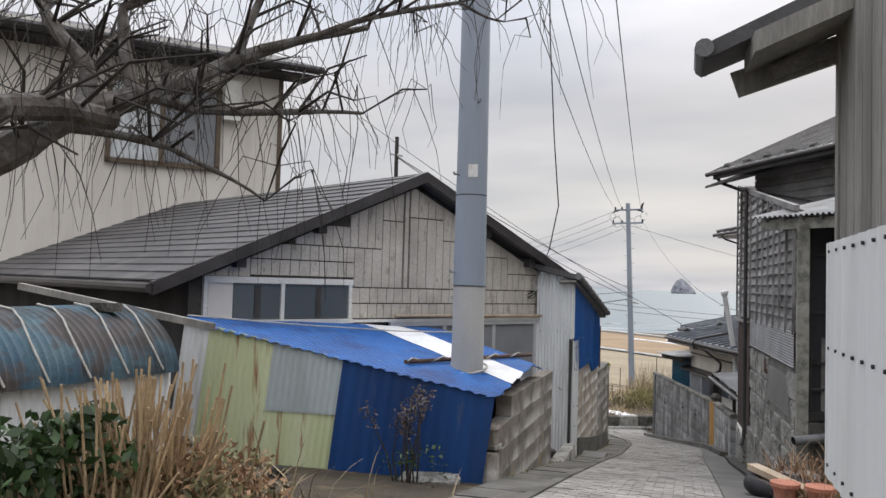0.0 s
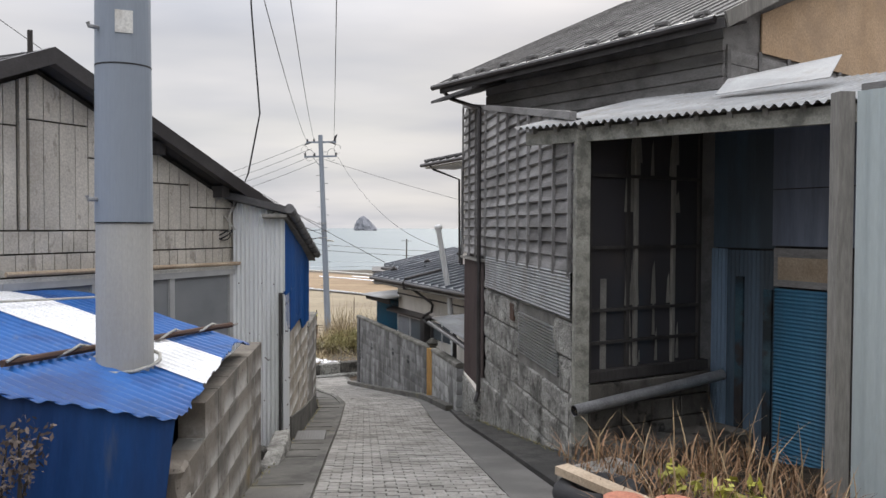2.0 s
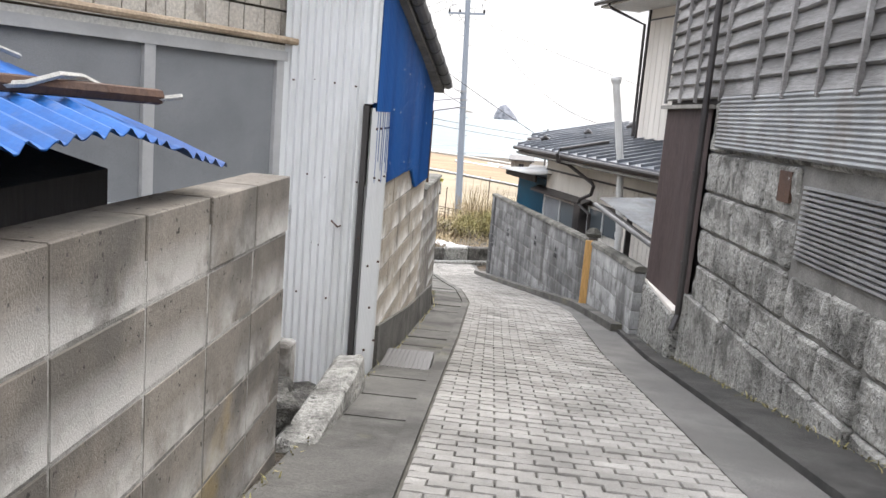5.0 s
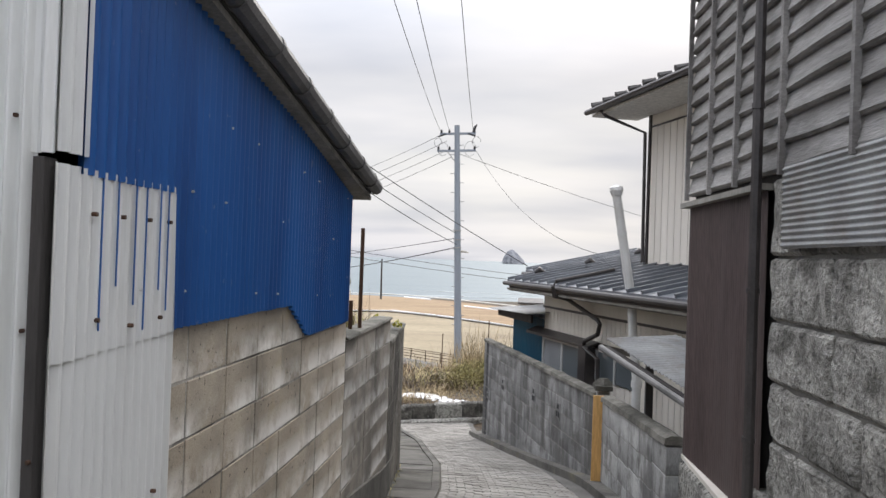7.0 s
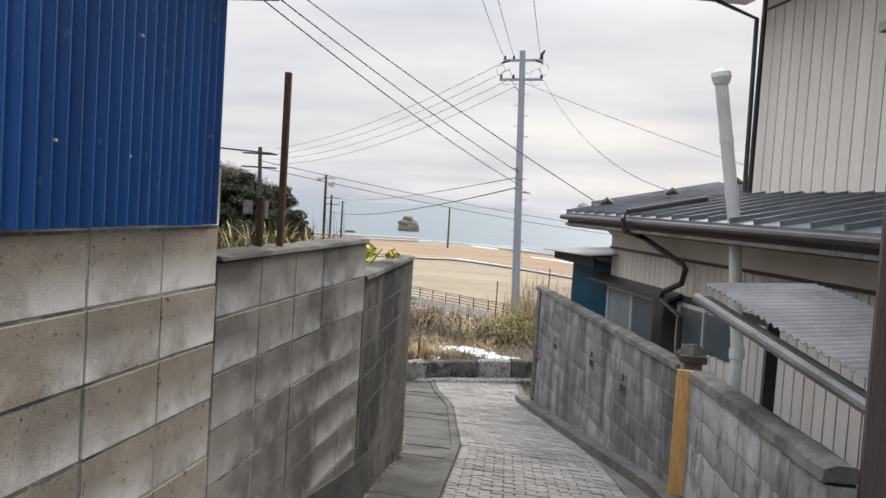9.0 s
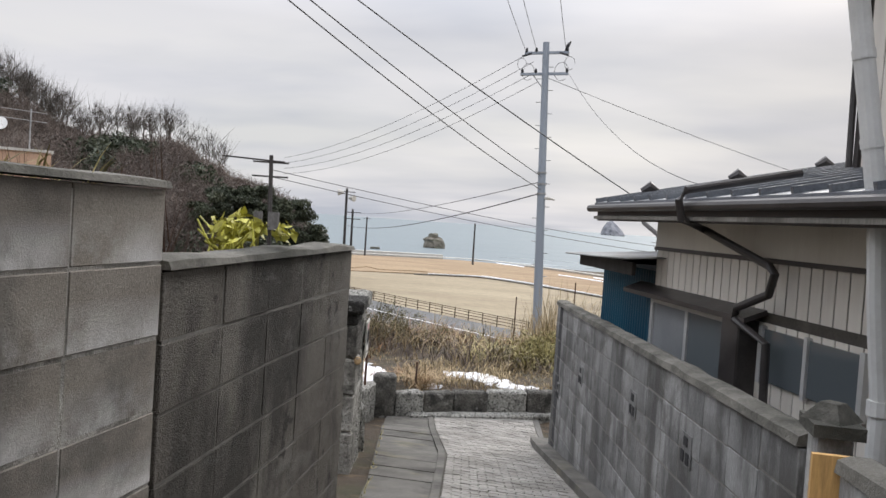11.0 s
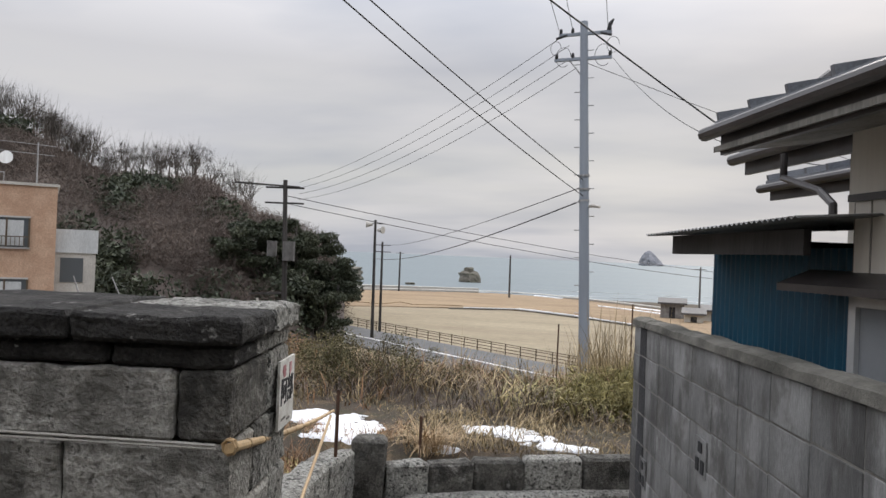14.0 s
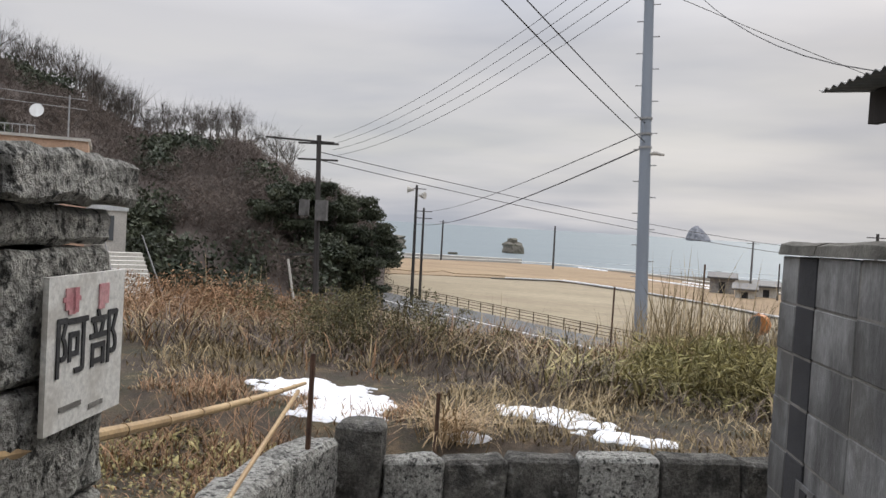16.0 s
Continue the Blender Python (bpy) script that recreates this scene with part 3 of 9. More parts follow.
def glass(name, tint=(0.1, 0.115, 0.125), rough=0.06):
    m = bpy.data.materials.new(name)
    m.use_nodes = True
    p = m.node_tree.nodes["Principled BSDF"]
    p.inputs["Base Color"].default_value = (*tint, 1)
    p.inputs["Roughness"].default_value = rough
    p.inputs["Specular IOR Level"].default_value = 0.7
    return m


M["glass"] = glass("dark_window_glass")
M["frosted"] = glass("frosted_window_glass", (0.11, 0.125, 0.135), 0.4)
# lattice glass, its dark tint lifted to include lens veil
M["dark_glass"] = glass("veiled_dark_glass", (0.055, 0.052, 0.055), 0.2)


# ---- geometry helpers ----
def part(name, bm, material, parent=None, label=""):
    """Link a bmesh as one mesh object, under a thing or a part if one is given."""
    me = bpy.data.meshes.new(name)
    bmesh.ops.recalc_face_normals(bm, faces=bm.faces)
    bm.to_mesh(me)
    bm.free()
    me.materials.append(M[material])
    ob = new(name, me)
    if parent:
        ob.parent = parent
        ob.matrix_parent_inverse = parent.matrix_world.inverted()
    if label:
        ob["label"] = label
    return ob


def raw(name, verts, faces, material, parent=None):
    me = bpy.data.meshes.new(name)
    me.from_pydata([tuple(v) for v in verts], [], faces)
    me.materials.append(M[material])
    ob = new(name, me)
    if parent:
        ob.parent = parent
    return ob


def thing(name, label, category, group="", kind="", at=(0, 0, 0)):
    ob = new(name)
    ob.empty_display_size = 0.1
    ob.matrix_world = Matrix.Translation(at)
    bpy.context.view_layer.update()
    return tagged(ob, label, category, group, kind)


def B():
    return bmesh.new()


def box(bm, x0, x1, y0, y1, z0, z1, m=None, bevel=0.0):
    vs = [bm.verts.new((x, y, z)) for z in (z0, z1) for y in (y0, y1) for x in (x0, x1)]
    fs = [bm.faces.new([vs[i] for i in f]) for f in ((0, 2, 3, 1), (4, 5, 7, 6), (0, 1, 5, 4), (2, 6, 7, 3), (0, 4, 6, 2), (1, 3, 7, 5))]
    if bevel:
        r = bmesh.ops.bevel(bm, geom=list({e for f in fs for e in f.edges}), offset=bevel, segments=1, affect="EDGES")
        vs = list({v for f in r["faces"] for v in f.verts} | {v for v in vs if v.is_valid})
    if m is not None:
        bmesh.ops.transform(bm, matrix=m, verts=[v for v in vs if v.is_valid])
    return bm


def bbox(*a, **k):
    return box(B(), *a, **k)


def prism(bm, pts, z0, z1, m=None):
    """Upright prism on the outline pts; z0 and z1 may be numbers or one per point."""
    n = len(pts)
    a = z0 if hasattr(z0, "__len__") else [z0] * n
    b = z1 if hasattr(z1, "__len__") else [z1] * n
    lo = [bm.verts.new((x, y, z)) for (x, y), z in zip(pts, a)]
    hi = [bm.verts.new((x, y, z)) for (x, y), z in zip(pts, b)]
    bm.faces.new(lo[::-1]), bm.faces.new(hi)
    for i in range(n):
        j = (i + 1) % n
        bm.faces.new((lo[i], lo[j], hi[j], hi[i]))
    if m is not None:
        bmesh.ops.transform(bm, matrix=m, verts=lo + hi)
    return bm


def slab(bm, quad, th, m=None):
    """A sheet of four corners, th thick downwards."""
    a = [bm.verts.new(q) for q in quad]
    b = [bm.verts.new((q[0], q[1], q[2] - th)) for q in quad]
    n = len(quad)
    bm.faces.new(a), bm.faces.new(b[::-1])
    for i in range(n):
        j = (i + 1) % n
        bm.faces.new((a[i], b[i], b[j], a[j]))
    if m is not None:
        bmesh.ops.transform(bm, matrix=m, verts=a + b)
    return bm


def beam(bm, p, q, w, h):
    """A squared timber from p to q, w wide and h high."""
    p, q = Vector(p), Vector(q)
    d = q - p
    m = Matrix.Translation(p) @ d.to_track_quat("X", "Z").to_matrix().to_4x4()
    return box(bm, 0, d.length, -w / 2, w / 2, -h / 2, h / 2, m)


def tube(bm, pts, r, seg=8, cap=True):
    """A round tube along pts; r is one radius or one per point."""
    pts = [Vector(p) for p in pts]
    rr = r if hasattr(r, "__len__") else [r] * len(pts)
    rings, ref = [], Vector((0, 0, 1))
    for i, p in enumerate(pts):
        d = (pts[min(i + 1, len(pts) - 1)] - pts[max(i - 1, 0)]).normalized()
        if abs(d.dot(ref)) > 0.95:
            ref = Vector((1, 0, 0)) if abs(d.x) < 0.9 else Vector((0, 1, 0))
        u = d.cross(ref).normalized()
        v = u.cross(d)
        rings.append([bm.verts.new(p + (u * math.cos(2 * math.pi * k / seg) + v * math.sin(2 * math.pi * k / seg)) * rr[i]) for k in range(seg)])
    for a, b in zip(rings, rings[1:]):
        for k in range(seg):
            bm.faces.new((a[k], a[(k + 1) % seg], b[(k + 1) % seg], b[k]))
    if cap and seg > 2:
        bm.faces.new(rings[0][::-1]), bm.faces.new(rings[-1])
    return bm


def sag(p, q, drop, n=12):
    p, q = Vector(p), Vector(q)
    return [p.lerp(q, i / n) - Vector((0, 0, drop * 4 * (i / n) * (1 - i / n))) for i in range(n + 1)]


def sheet(bm, o, u, v, w, lo, hi, pitch=0.07, amp=0.009, th=0.003, per=6, wob=0.0, seed=0, rows=1):
    """A corrugated sheet: o + s*u + t*v, s over the width w, t from lo(s) to hi(s), waves along u; th thick."""
    o, u, v = Vector(o), Vector(u).normalized(), Vector(v).normalized()
    nrm = u.cross(v).normalized()
    n = max(4, int(w / pitch * per))
    fl = lo if callable(lo) else (lambda s: lo)
    fh = hi if callable(hi) else (lambda s: hi)
    lay = []
    for k in (0, 1):
        g = []
        for i in range(n + 1):
            s = w * i / n
            a = amp * math.cos(2 * math.pi * s / pitch) + (wob * noise.noise((s * 1.7 + seed, seed * 3.1, 0)) if wob else 0)
            base = o + u * s + nrm * (a - k * th)
            e = wob * noise.noise((s * 9 + seed, 5.5, seed)) * 0.6
            g.append([bm.verts.new(base + v * (fl(s) + e + (fh(s) - fl(s) - e) * j / rows)) for j in range(rows + 1)])
        for p, q in zip(g, g[1:]):
            for j in range(rows):
                bm.faces.new((p[j], q[j], q[j + 1], p[j + 1]) if k == 0 else (p[j], p[j + 1], q[j + 1], q[j]))
        lay.append(g)
    f, b = lay
    for i in range(n):
        bm.faces.new((f[i][0], b[i][0], b[i + 1][0], f[i + 1][0]))
        bm.faces.new((f[i][-1], f[i + 1][-1], b[i + 1][-1], b[i][-1]))
    return bm


def rot2(deg):
    return Matrix.Rotation(radians(deg), 4, "Z")


def smooth(ob):
    ob.data.polygons.foreach_set("use_smooth", [True] * len(ob.data.polygons))
    return ob


# ---- the lie of the land ----
GY = [-300, -8, 0, 3.5, 5, 7.5, 11.16, 14.2, 18.07, 22, 26.4, 28.4]
GZ = [3, 0.6, 0.42, 0.33, 0.13, -0.24, -0.82, -1.33, -1.83, -2.45, -3.10, -3.2]
FY = [28.4, 28.7, 33, 40, 50, 62, 72, 228, 236, 244, 300]
FZ = [-3.2, -2.97, -3.0, -3.9, -6.3, -9.4, -10.5, -10.7, -11.2, -13.2, -16]


def lane_z(y):
    return float(np.interp(y, GY, GZ))


def ground_z(x, y):
    if y <= 28.4:
        return lane_z(y)
    return float(np.interp(y, FY, FZ)) + 0.25 * noise.noise((x * 0.2, y * 0.2, 0)) * min(1, (y - 28.4) / 6)


# lane edges by y: left wall line, left and right edge of the paving, right edge of the smooth strip
def lane_x(y):
    ys = [-10, 4, 17.5, 20, 24, 27, 29]
    left = float(np.interp(y, ys, [-1.0, -0.98, -1.03, -1.25, -1.95, -2.75, -3.1]))
    right = float(np.interp(y, ys, [0.3, 0.3, 0.33, 0.06, -0.62, -1.2, -1.5]))
    return left, right


def build_ground():
    xs = sorted(set([-900, -600, -400, -250, -160, -110, -80, -60, -45, -34, -26, -20, -15, -12] + [i * 0.8 for i in range(-12, 13)] + [12, 15, 20, 26, 34, 45, 60, 80, 110, 160, 250, 400, 600, 900]))
    ys = [-900, -600, -300, -150, -80, -40, -20, -8, -4] + [i * 0.7 for i in range(0, 60)] + [44, 47, 50, 54, 58, 62, 66, 72, 80, 95, 120, 150, 180, 205, 228, 236, 244, 300]
    vs, fs = [], []
    for y in ys:
        for x in xs:
            vs.append((x, y, ground_z(x, y) - (0.05 if y < 28.5 else 0)))
    n = len(xs)
    for j in range(len(ys) - 1):
        for i in range(n - 1):
            fs.append((j * n + i, j * n + i + 1, (j + 1) * n + i + 1, (j + 1) * n + i))
    ob = smooth(raw("ground", vs, fs, "earth"))
    tagged(ob, "brown winter earth with dead weeds and moss", "ground", kind="structure")


build_ground()
sea = part("water", bbox(-4800, 4800, 180, 4800, -13.2, -12.6), "water")
tagged(sea, "calm grey sea under an overcast sky", "sea", kind="structure")


def strip(name, y0, y1, fx0, fx1, mat_name, dz, th=0.12, step=0.5, parent=None):
    """A ribbon of ground cover between two edge curves that follows the slope."""
    ys = [y0 + (y1 - y0) * i / max(1, round((y1 - y0) / step)) for i in range(max(1, round((y1 - y0) / step)) + 1)]
    bm = B()
    rows = []
    for y in ys:
        z = lane_z(y) + dz
        a, b = fx0(y), fx1(y)
        rows.append([bm.verts.new(p) for p in ((a, y, z), (b, y, z), (b, y, z - th), (a, y, z - th))])
    for p, q in zip(rows, rows[1:]):
        for k in range(4):
            bm.faces.new((p[k], p[(k + 1) % 4], q[(k + 1) % 4], q[k]))
    bm.faces.new(rows[0]), bm.faces.new(rows[-1][::-1])
    return part(name, bm, mat_name, parent)


bed = strip("road", -6, 28.3, lambda y: lane_x(y)[0] - 0.02, lambda y: lane_x(y)[1] + 0.02, "joint", -0.012)
tagged(bed, "sloping lane bed of sand and dirt under the pavers", "lane", kind="structure")


def left_wall_x(y):
    return float(np.interp(y, [-10, 17, 19.4, 22, 26, 29], [-1.5, -1.5, -1.72, -2.3, -3.3, -3.9]))


def right_out_x(y):
    return float(np.interp(y, [-10, 9.8, 14.05, 16, 18.8, 25.6, 29], [1.22, 1.22, 1.02, 0.86, 0.6, -0.9, -1.4]))


kerb = strip("kerb", -6, 28.2, lambda y: lane_x(y)[0] - 0.09, lambda y: lane_x(y)[0] - 0.01, "concrete", 0.012)
tagged(kerb, "narrow worn concrete kerb line beside the pavers", "kerb", kind="structure")
drain = thing("pavement", "grey concrete drain cover slabs beside the lane", "drain", kind="structure")
y = 3.0
while y < 28:
    L_ = 0.58 + 0.04 * math.sin(y * 7)
    strip("slab", y, min(y + L_ - 0.012, 28.2), lambda q: left_wall_x(q) + 0.02, lambda q: lane_x(q)[0] - 0.095, "concrete", -0.005 + 0.006 * math.sin(y * 13), step=0.3, parent=drain)
    y += L_
gut = strip("pavement", -6, 28.2, lambda y: lane_x(y)[1] + 0.012, lambda y: min(lane_x(y)[1] + 0.38, right_out_x(y)), "smooth_concrete", 0.0)
tagged(gut, "smooth grey concrete edge strip of the lane", "pavement", kind="structure")
verge = strip("pavement", -6, 19, lambda y: min(lane_x(y)[1] + 0.40, right_out_x(y)) , lambda y: right_out_x(y) + 0.6, "asphalt", 0.03)
tagged(verge, "rough dark concrete verge below the stone house", "pavement", kind="structure")


# ---- concrete block walls ----
def block_mesh(name, w, h, t, bev=0.008, material="block"):
    bm = bbox(-w / 2, w / 2, -t / 2, t / 2, -h / 2, h / 2, bevel=bev)
    bmesh.ops.recalc_face_normals(bm, faces=bm.faces)
    me = bpy.data.meshes.new(name)
    bm.to_mesh(me)
    bm.free()
    me.materials.append(M[material])
    return me


def block_wall(name, label, p, q, top, bottom, thick=0.15, mats=("block",), bw=0.42, bh=0.212, skip=lambda s, z: False, coping=0.0, cop_mat="coping", group="", seed=3, mortar="mortar", by_col=None):
    """A wall of single blocks from p to q (plan), courses down from top(s) to below bottom(s); joints are recessed."""
    rs = random.Random(seed)
    p, q = Vector((*p, 0)), Vector((*q, 0))
    d = (q - p)
    ln = d.length
    ang = math.atan2(d.y, d.x)
    ft = top if callable(top) else (lambda s: top)
    root = thing(name, label, "wall", group, "structure", at=(p.x, p.y, bottom(ln / 2)))
    base = Matrix.Translation((p.x, p.y, 0)) @ Matrix.Rotation(ang, 4, "Z")
    cols = max(1, round(ln / bw))
    w = ln / cols
    # mortar core
    bm = B()
    n = cols
    prism(bm, [(0.01, -thick / 2 + 0.003), (ln - 0.01, -thick / 2 + 0.003), (ln - 0.01, thick / 2 - 0.003), (0.01, thick / 2 - 0.003)],
          [bottom(0) - 0.1, bottom(ln) - 0.1, bottom(ln) - 0.1, bottom(0) - 0.1], [ft(0.05) - 0.02, ft(ln - 0.05) - 0.02, ft(ln - 0.05) - 0.02, ft(0.05) - 0.02], base)
    if abs(ft(0.05) - ft(ln - 0.05)) < 0.6:
        part("mortar", bm, mortar, root)
    else:
        bm.free()
    mesh_of = {}
    for c in range(cols):
        s = (c + 0.5) * w
        t0, b0 = ft(s), bottom(s) - 0.1
        z = t0
        while z > b0:
            if not skip(s, z - bh / 2):
                mk = by_col[c] if by_col else rs.choice(mats)
                if mk not in mesh_of:
                    mesh_of[mk] = block_mesh("block", w - 0.009, bh - 0.009, thick, 0.003, mk)
                ob = new("block", mesh_of[mk])
                ob.matrix_world = base @ Matrix.Translation((s, rs.uniform(-0.003, 0.003), z - bh / 2)) @ Matrix.Rotation(rs.uniform(-0.004, 0.004), 4, "Y")
                ob.parent = root
                ob.matrix_parent_inverse = root.matrix_world.inverted()
            z -= bh
    if coping:
        bm = B()
        pts = []
        k = max(6, int(ln / 0.12))
        for i in range(k + 1):
            s = ln * i / k
            z = ft(min(max(s, 0.01), ln - 0.01))
            e = 0.012 * noise.noise((s * 3, seed, 1)) + 0.006 * noise.noise((s * 14, seed, 2))
            o = thick / 2 + 0.02 + 0.008 * noise.noise((s * 6, seed, 4))
            pts.append([bm.verts.new(base @ Vector(a)) for a in ((s, -o, z + 0.002), (s, -o * 0.9, z + coping * 0.75 + e), (s, -o * 0.4, z + coping + e), (s, o * 0.4, z + coping + e), (s, o * 0.9, z + coping * 0.75 + e), (s, o, z + 0.002))])
        for a, b in zip(pts, pts[1:]):
            for m in range(6):
                bm.faces.new((a[m], a[(m + 1) % 6], b[(m + 1) % 6], b[m]))
        bm.faces.new(pts[0]), bm.faces.new(pts[-1][::-1])
        part("coping", bm, cop_mat, root)
    return root


WX = -1.525
wall_a = block_wall("wall_west", "weathered grey concrete block wall with a rough broken end", (WX - 0.075, 7.0), (WX - 0.075, 9.8), lambda s: 0.27 if s < 0.45 else 0.48,
                    lambda s: lane_z(7.0 + s), mortar="mortar_pale")
wall_b1 = block_wall("wall_west", "brownish concrete block wall under blue metal sheets", (WX - 0.075, 11.95), (WX - 0.075, 15.1), lambda s: 0.275, lambda s: lane_z(11.95 + s), seed=5, mats=("block_tan",), mortar="mortar_pale")
wall_b2 = block_wall("wall_west", "grey stained concrete block wall with a mossy top", (WX - 0.075, 15.105), (WX - 0.075, 17.15), lambda s: -0.065, lambda s: lane_z(15.1 + s), coping=0.025, seed=6, mats=("block_grey",), mortar="mortar_pale")
wall_b3 = block_wall("wall_west", "dark damp concrete block wall with a mossy top", (WX - 0.077, 17.16), (WX - 0.245, 19.37), lambda s: -0.30, lambda s: lane_z(17.1 + s), coping=0.035, seed=7, mats=("block_dark",))
footing = strip("footing", 12.3, 19.3, lambda y: left_wall_x(y) - 0.08, lambda y: left_wall_x(y) - 0.002, "concrete", 0.26, th=0.4)
tagged(footing, "dark rough concrete footing below the block wall", "footing", kind="structure")
RW0, RW1 = (0.62, 18.72), (-0.86, 25.6)
RWE = (RW0[0] + (RW1[0] - RW0[0]) * 0.938, RW0[1] + (RW1[1] - RW0[1]) * 0.938)
# first column of the pier near-black, last column pale
pier = block_wall("wall_east", "pale block pier at the wall's end with a black block column", RWE, RW1, lambda s: -1.077 - 0.0185 * s, lambda s: lane_z(25.2 + s * 0.977), thick=0.135, bw=0.21, by_col=("block_black", "block_white"), coping=0.06, seed=12)
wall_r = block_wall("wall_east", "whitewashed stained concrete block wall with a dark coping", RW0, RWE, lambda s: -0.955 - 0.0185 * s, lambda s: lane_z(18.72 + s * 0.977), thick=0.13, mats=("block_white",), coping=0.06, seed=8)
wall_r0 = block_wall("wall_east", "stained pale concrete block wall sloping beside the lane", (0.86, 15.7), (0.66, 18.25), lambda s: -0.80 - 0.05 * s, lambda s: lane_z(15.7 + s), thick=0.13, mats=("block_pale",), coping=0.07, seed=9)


# ---- house beside the lane with the cream gable ----
LH0 = pose(-4.343, 6.825, 0, 0, 0, 58.6)
GC = Vector((-0.55, 2.3, 1.46))
LH = Matrix.Translation(GC) @ Matrix.Scale(1.085, 4) @ Matrix.Translation(-GC) @ LH0
SL = 0.42


def rake(x):
    return 2.715 - SL * abs(x - 2.51)


def gable_house():
    h = thing("house", "low house with cream gable cladding and dark tiled roof", "house", at=LH @ Vector((2.5, 0, -0.7)))
    # body with the gable outline
    bm = B()
    vs = []
    for yy in (0.02, 6.7):
        vs.append([bm.verts.new(LH @ Vector(p)) for p in ((-0.17, yy, -1.0), (4.93, yy, -1.0), (4.93, yy, rake(4.93) - 0.1), (2.51, yy, rake(2.51) - 0.1), (-0.17, yy, rake(-0.17) - 0.1))])
    a, b = vs
    bm.faces.new(a), bm.faces.new(b[::-1])
    for i in range(5):
        bm.faces.new((a[i], b[i], b[(i + 1) % 5], a[(i + 1) % 5]))
    part("wall", bm, "wood_black", h, "dark boarded side walls")
    # cladding panels: upright boards in panels of differing height
    cl = part("cladding", bbox(-0.16, 4.92, -0.004, 0.016, 1.07, 1.40, LH), "groove", h)
    rs = random.Random(11)

    def panel(x0, x1, z0, z1):
        """One cladding board, cut along the rake."""
        if x1 - x0 < 0.03:
            return
        g = 0.004
        xs = [x0 + g, x1 - g]
        if x0 < 2.51 < x1:
            xs = [x0 + g, 2.51, x1 - g]
        tops = [min(z1 - g, rake(x) - 0.16) for x in xs]
        if max(tops) < z0 + 0.02:
            return
        tops = [max(t, z0 + g) for t in tops]
        bm = B()
        o = -0.022 - rs.uniform(0, 0.004)
        lo = [bm.verts.new(LH @ Vector((x, o, z0 + g))) for x in xs]
        hi = [bm.verts.new(LH @ Vector((x, o, t))) for x, t in zip(xs, tops)]
        lo2 = [bm.verts.new(LH @ Vector((x, 0.012, z0 + g))) for x in xs]
        hi2 = [bm.verts.new(LH @ Vector((x, 0.012, t))) for x, t in zip(xs, tops)]
        bm.faces.new(lo + hi[::-1])
        k = len(xs) - 1
        for i in range(k):
            bm.faces.new((hi[i], hi[i + 1], hi2[i + 1], hi2[i]))
            bm.faces.new((lo[i], lo2[i], lo2[i + 1], lo[i + 1]))
        bm.faces.new((lo[0], hi[0], hi2[0], lo2[0])), bm.faces.new((lo[k], lo2[k], hi2[k], hi[k]))
        part("panel", bm, "wall_cream", cl)

    part("backing", prism(B(), [(-0.16, 1.06), (4.92, 1.06), (4.92, 1.55), (2.51, 2.56), (-0.16, 1.43)], -0.006, 0.0, LH @ Matrix.Rotation(radians(90), 4, "X") @ Matrix.Translation((0, 0, -0.002))), "groove", cl)
    # (x0, x1, z0, z1) fields, each split into small boards
    fields = [(-0.15, 0.45, 1.50, 1.72), (0.45, 1.68, 1.52, 1.68), (0.45, 1.68, 1.685, 1.84), (0.95, 1.62, 1.845, 2.06), (1.62, 2.05, 1.845, 2.6), (2.05, 2.34, 1.42, 2.16), (1.68, 2.05, 1.42, 1.84),
              (2.05, 2.34, 2.165, 2.7), (2.36, 2.42, 1.42, 2.7), (2.44, 2.95, 1.42, 2.22), (2.44, 2.95, 2.225, 2.7), (2.95, 3.42, 1.42, 1.98), (2.95, 3.42, 1.985, 2.6), (3.42, 4.05, 1.42, 1.82), (3.42, 4.05, 1.825, 2.3),
              (4.05, 4.92, 1.42, 1.62), (4.05, 4.92, 1.625, 2.1), (1.66, 2.35, 1.25, 1.415), (2.35, 3.4, 1.25, 1.415), (3.4, 4.92, 1.25, 1.415), (1.66, 2.2, 1.085, 1.245), (2.2, 3.1, 1.085, 1.245), (3.1, 4.92, 1.085, 1.245)]
    for x0, x1, z0, z1 in fields:
        k = max(1, round((x1 - x0) / 0.115))
        edge = [x0 + (x1 - x0) * (i + (rs.uniform(-0.12, 0.12) if 0 < i < k else 0)) / k for i in range(k + 1)]
        for u, v in zip(edge, edge[1:]):
            panel(u, v, z0, z1)
    part("trim", bbox(1.66, 4.92, -0.05, 0.0, 1.045, 1.075, LH), "alu_white", h)
    # lower cladding under the window band, seen past the block wall
    low = part("cladding", bbox(2.6, 4.72, -0.004, 0.012, -1.0, 0.24, LH), "groove", h, "cream tile cladding at the foot")
    for j in range(6):
        z1 = 0.236 - j * 0.205
        n = 11
        for i in range(n):
            x0 = 2.6 + i * 2.12 / n + (0.0 if j % 2 else 0.03)
            part("panel", bbox(x0 + 0.002, min(x0 + 2.12 / n - 0.002, 4.72), -0.02 - rs.uniform(0, 0.003), 0.0, z1 - 0.165, z1, LH), "wall_cream", low)
        part("panel", bbox(2.6, 4.72, -0.024, 0.0, z1 - 0.198, z1 - 0.171, LH), "wall_cream", low)
    # long lower window with grey screens
    win = part("window", bbox(2.2, 4.60, -0.03, 0.03, 0.27, 1.045, LH), "screen", h, "wide window with grey screens")
    for x in (2.2, 2.98, 3.80, 4.57):
        part("frame", bbox(x - 0.028, x + 0.028, -0.055, -0.02, 0.27, 1.045, LH), "alu", win)
    part("frame", bbox(2.2, 4.61, -0.06, -0.02, 0.995, 1.045, LH), "alu", win)
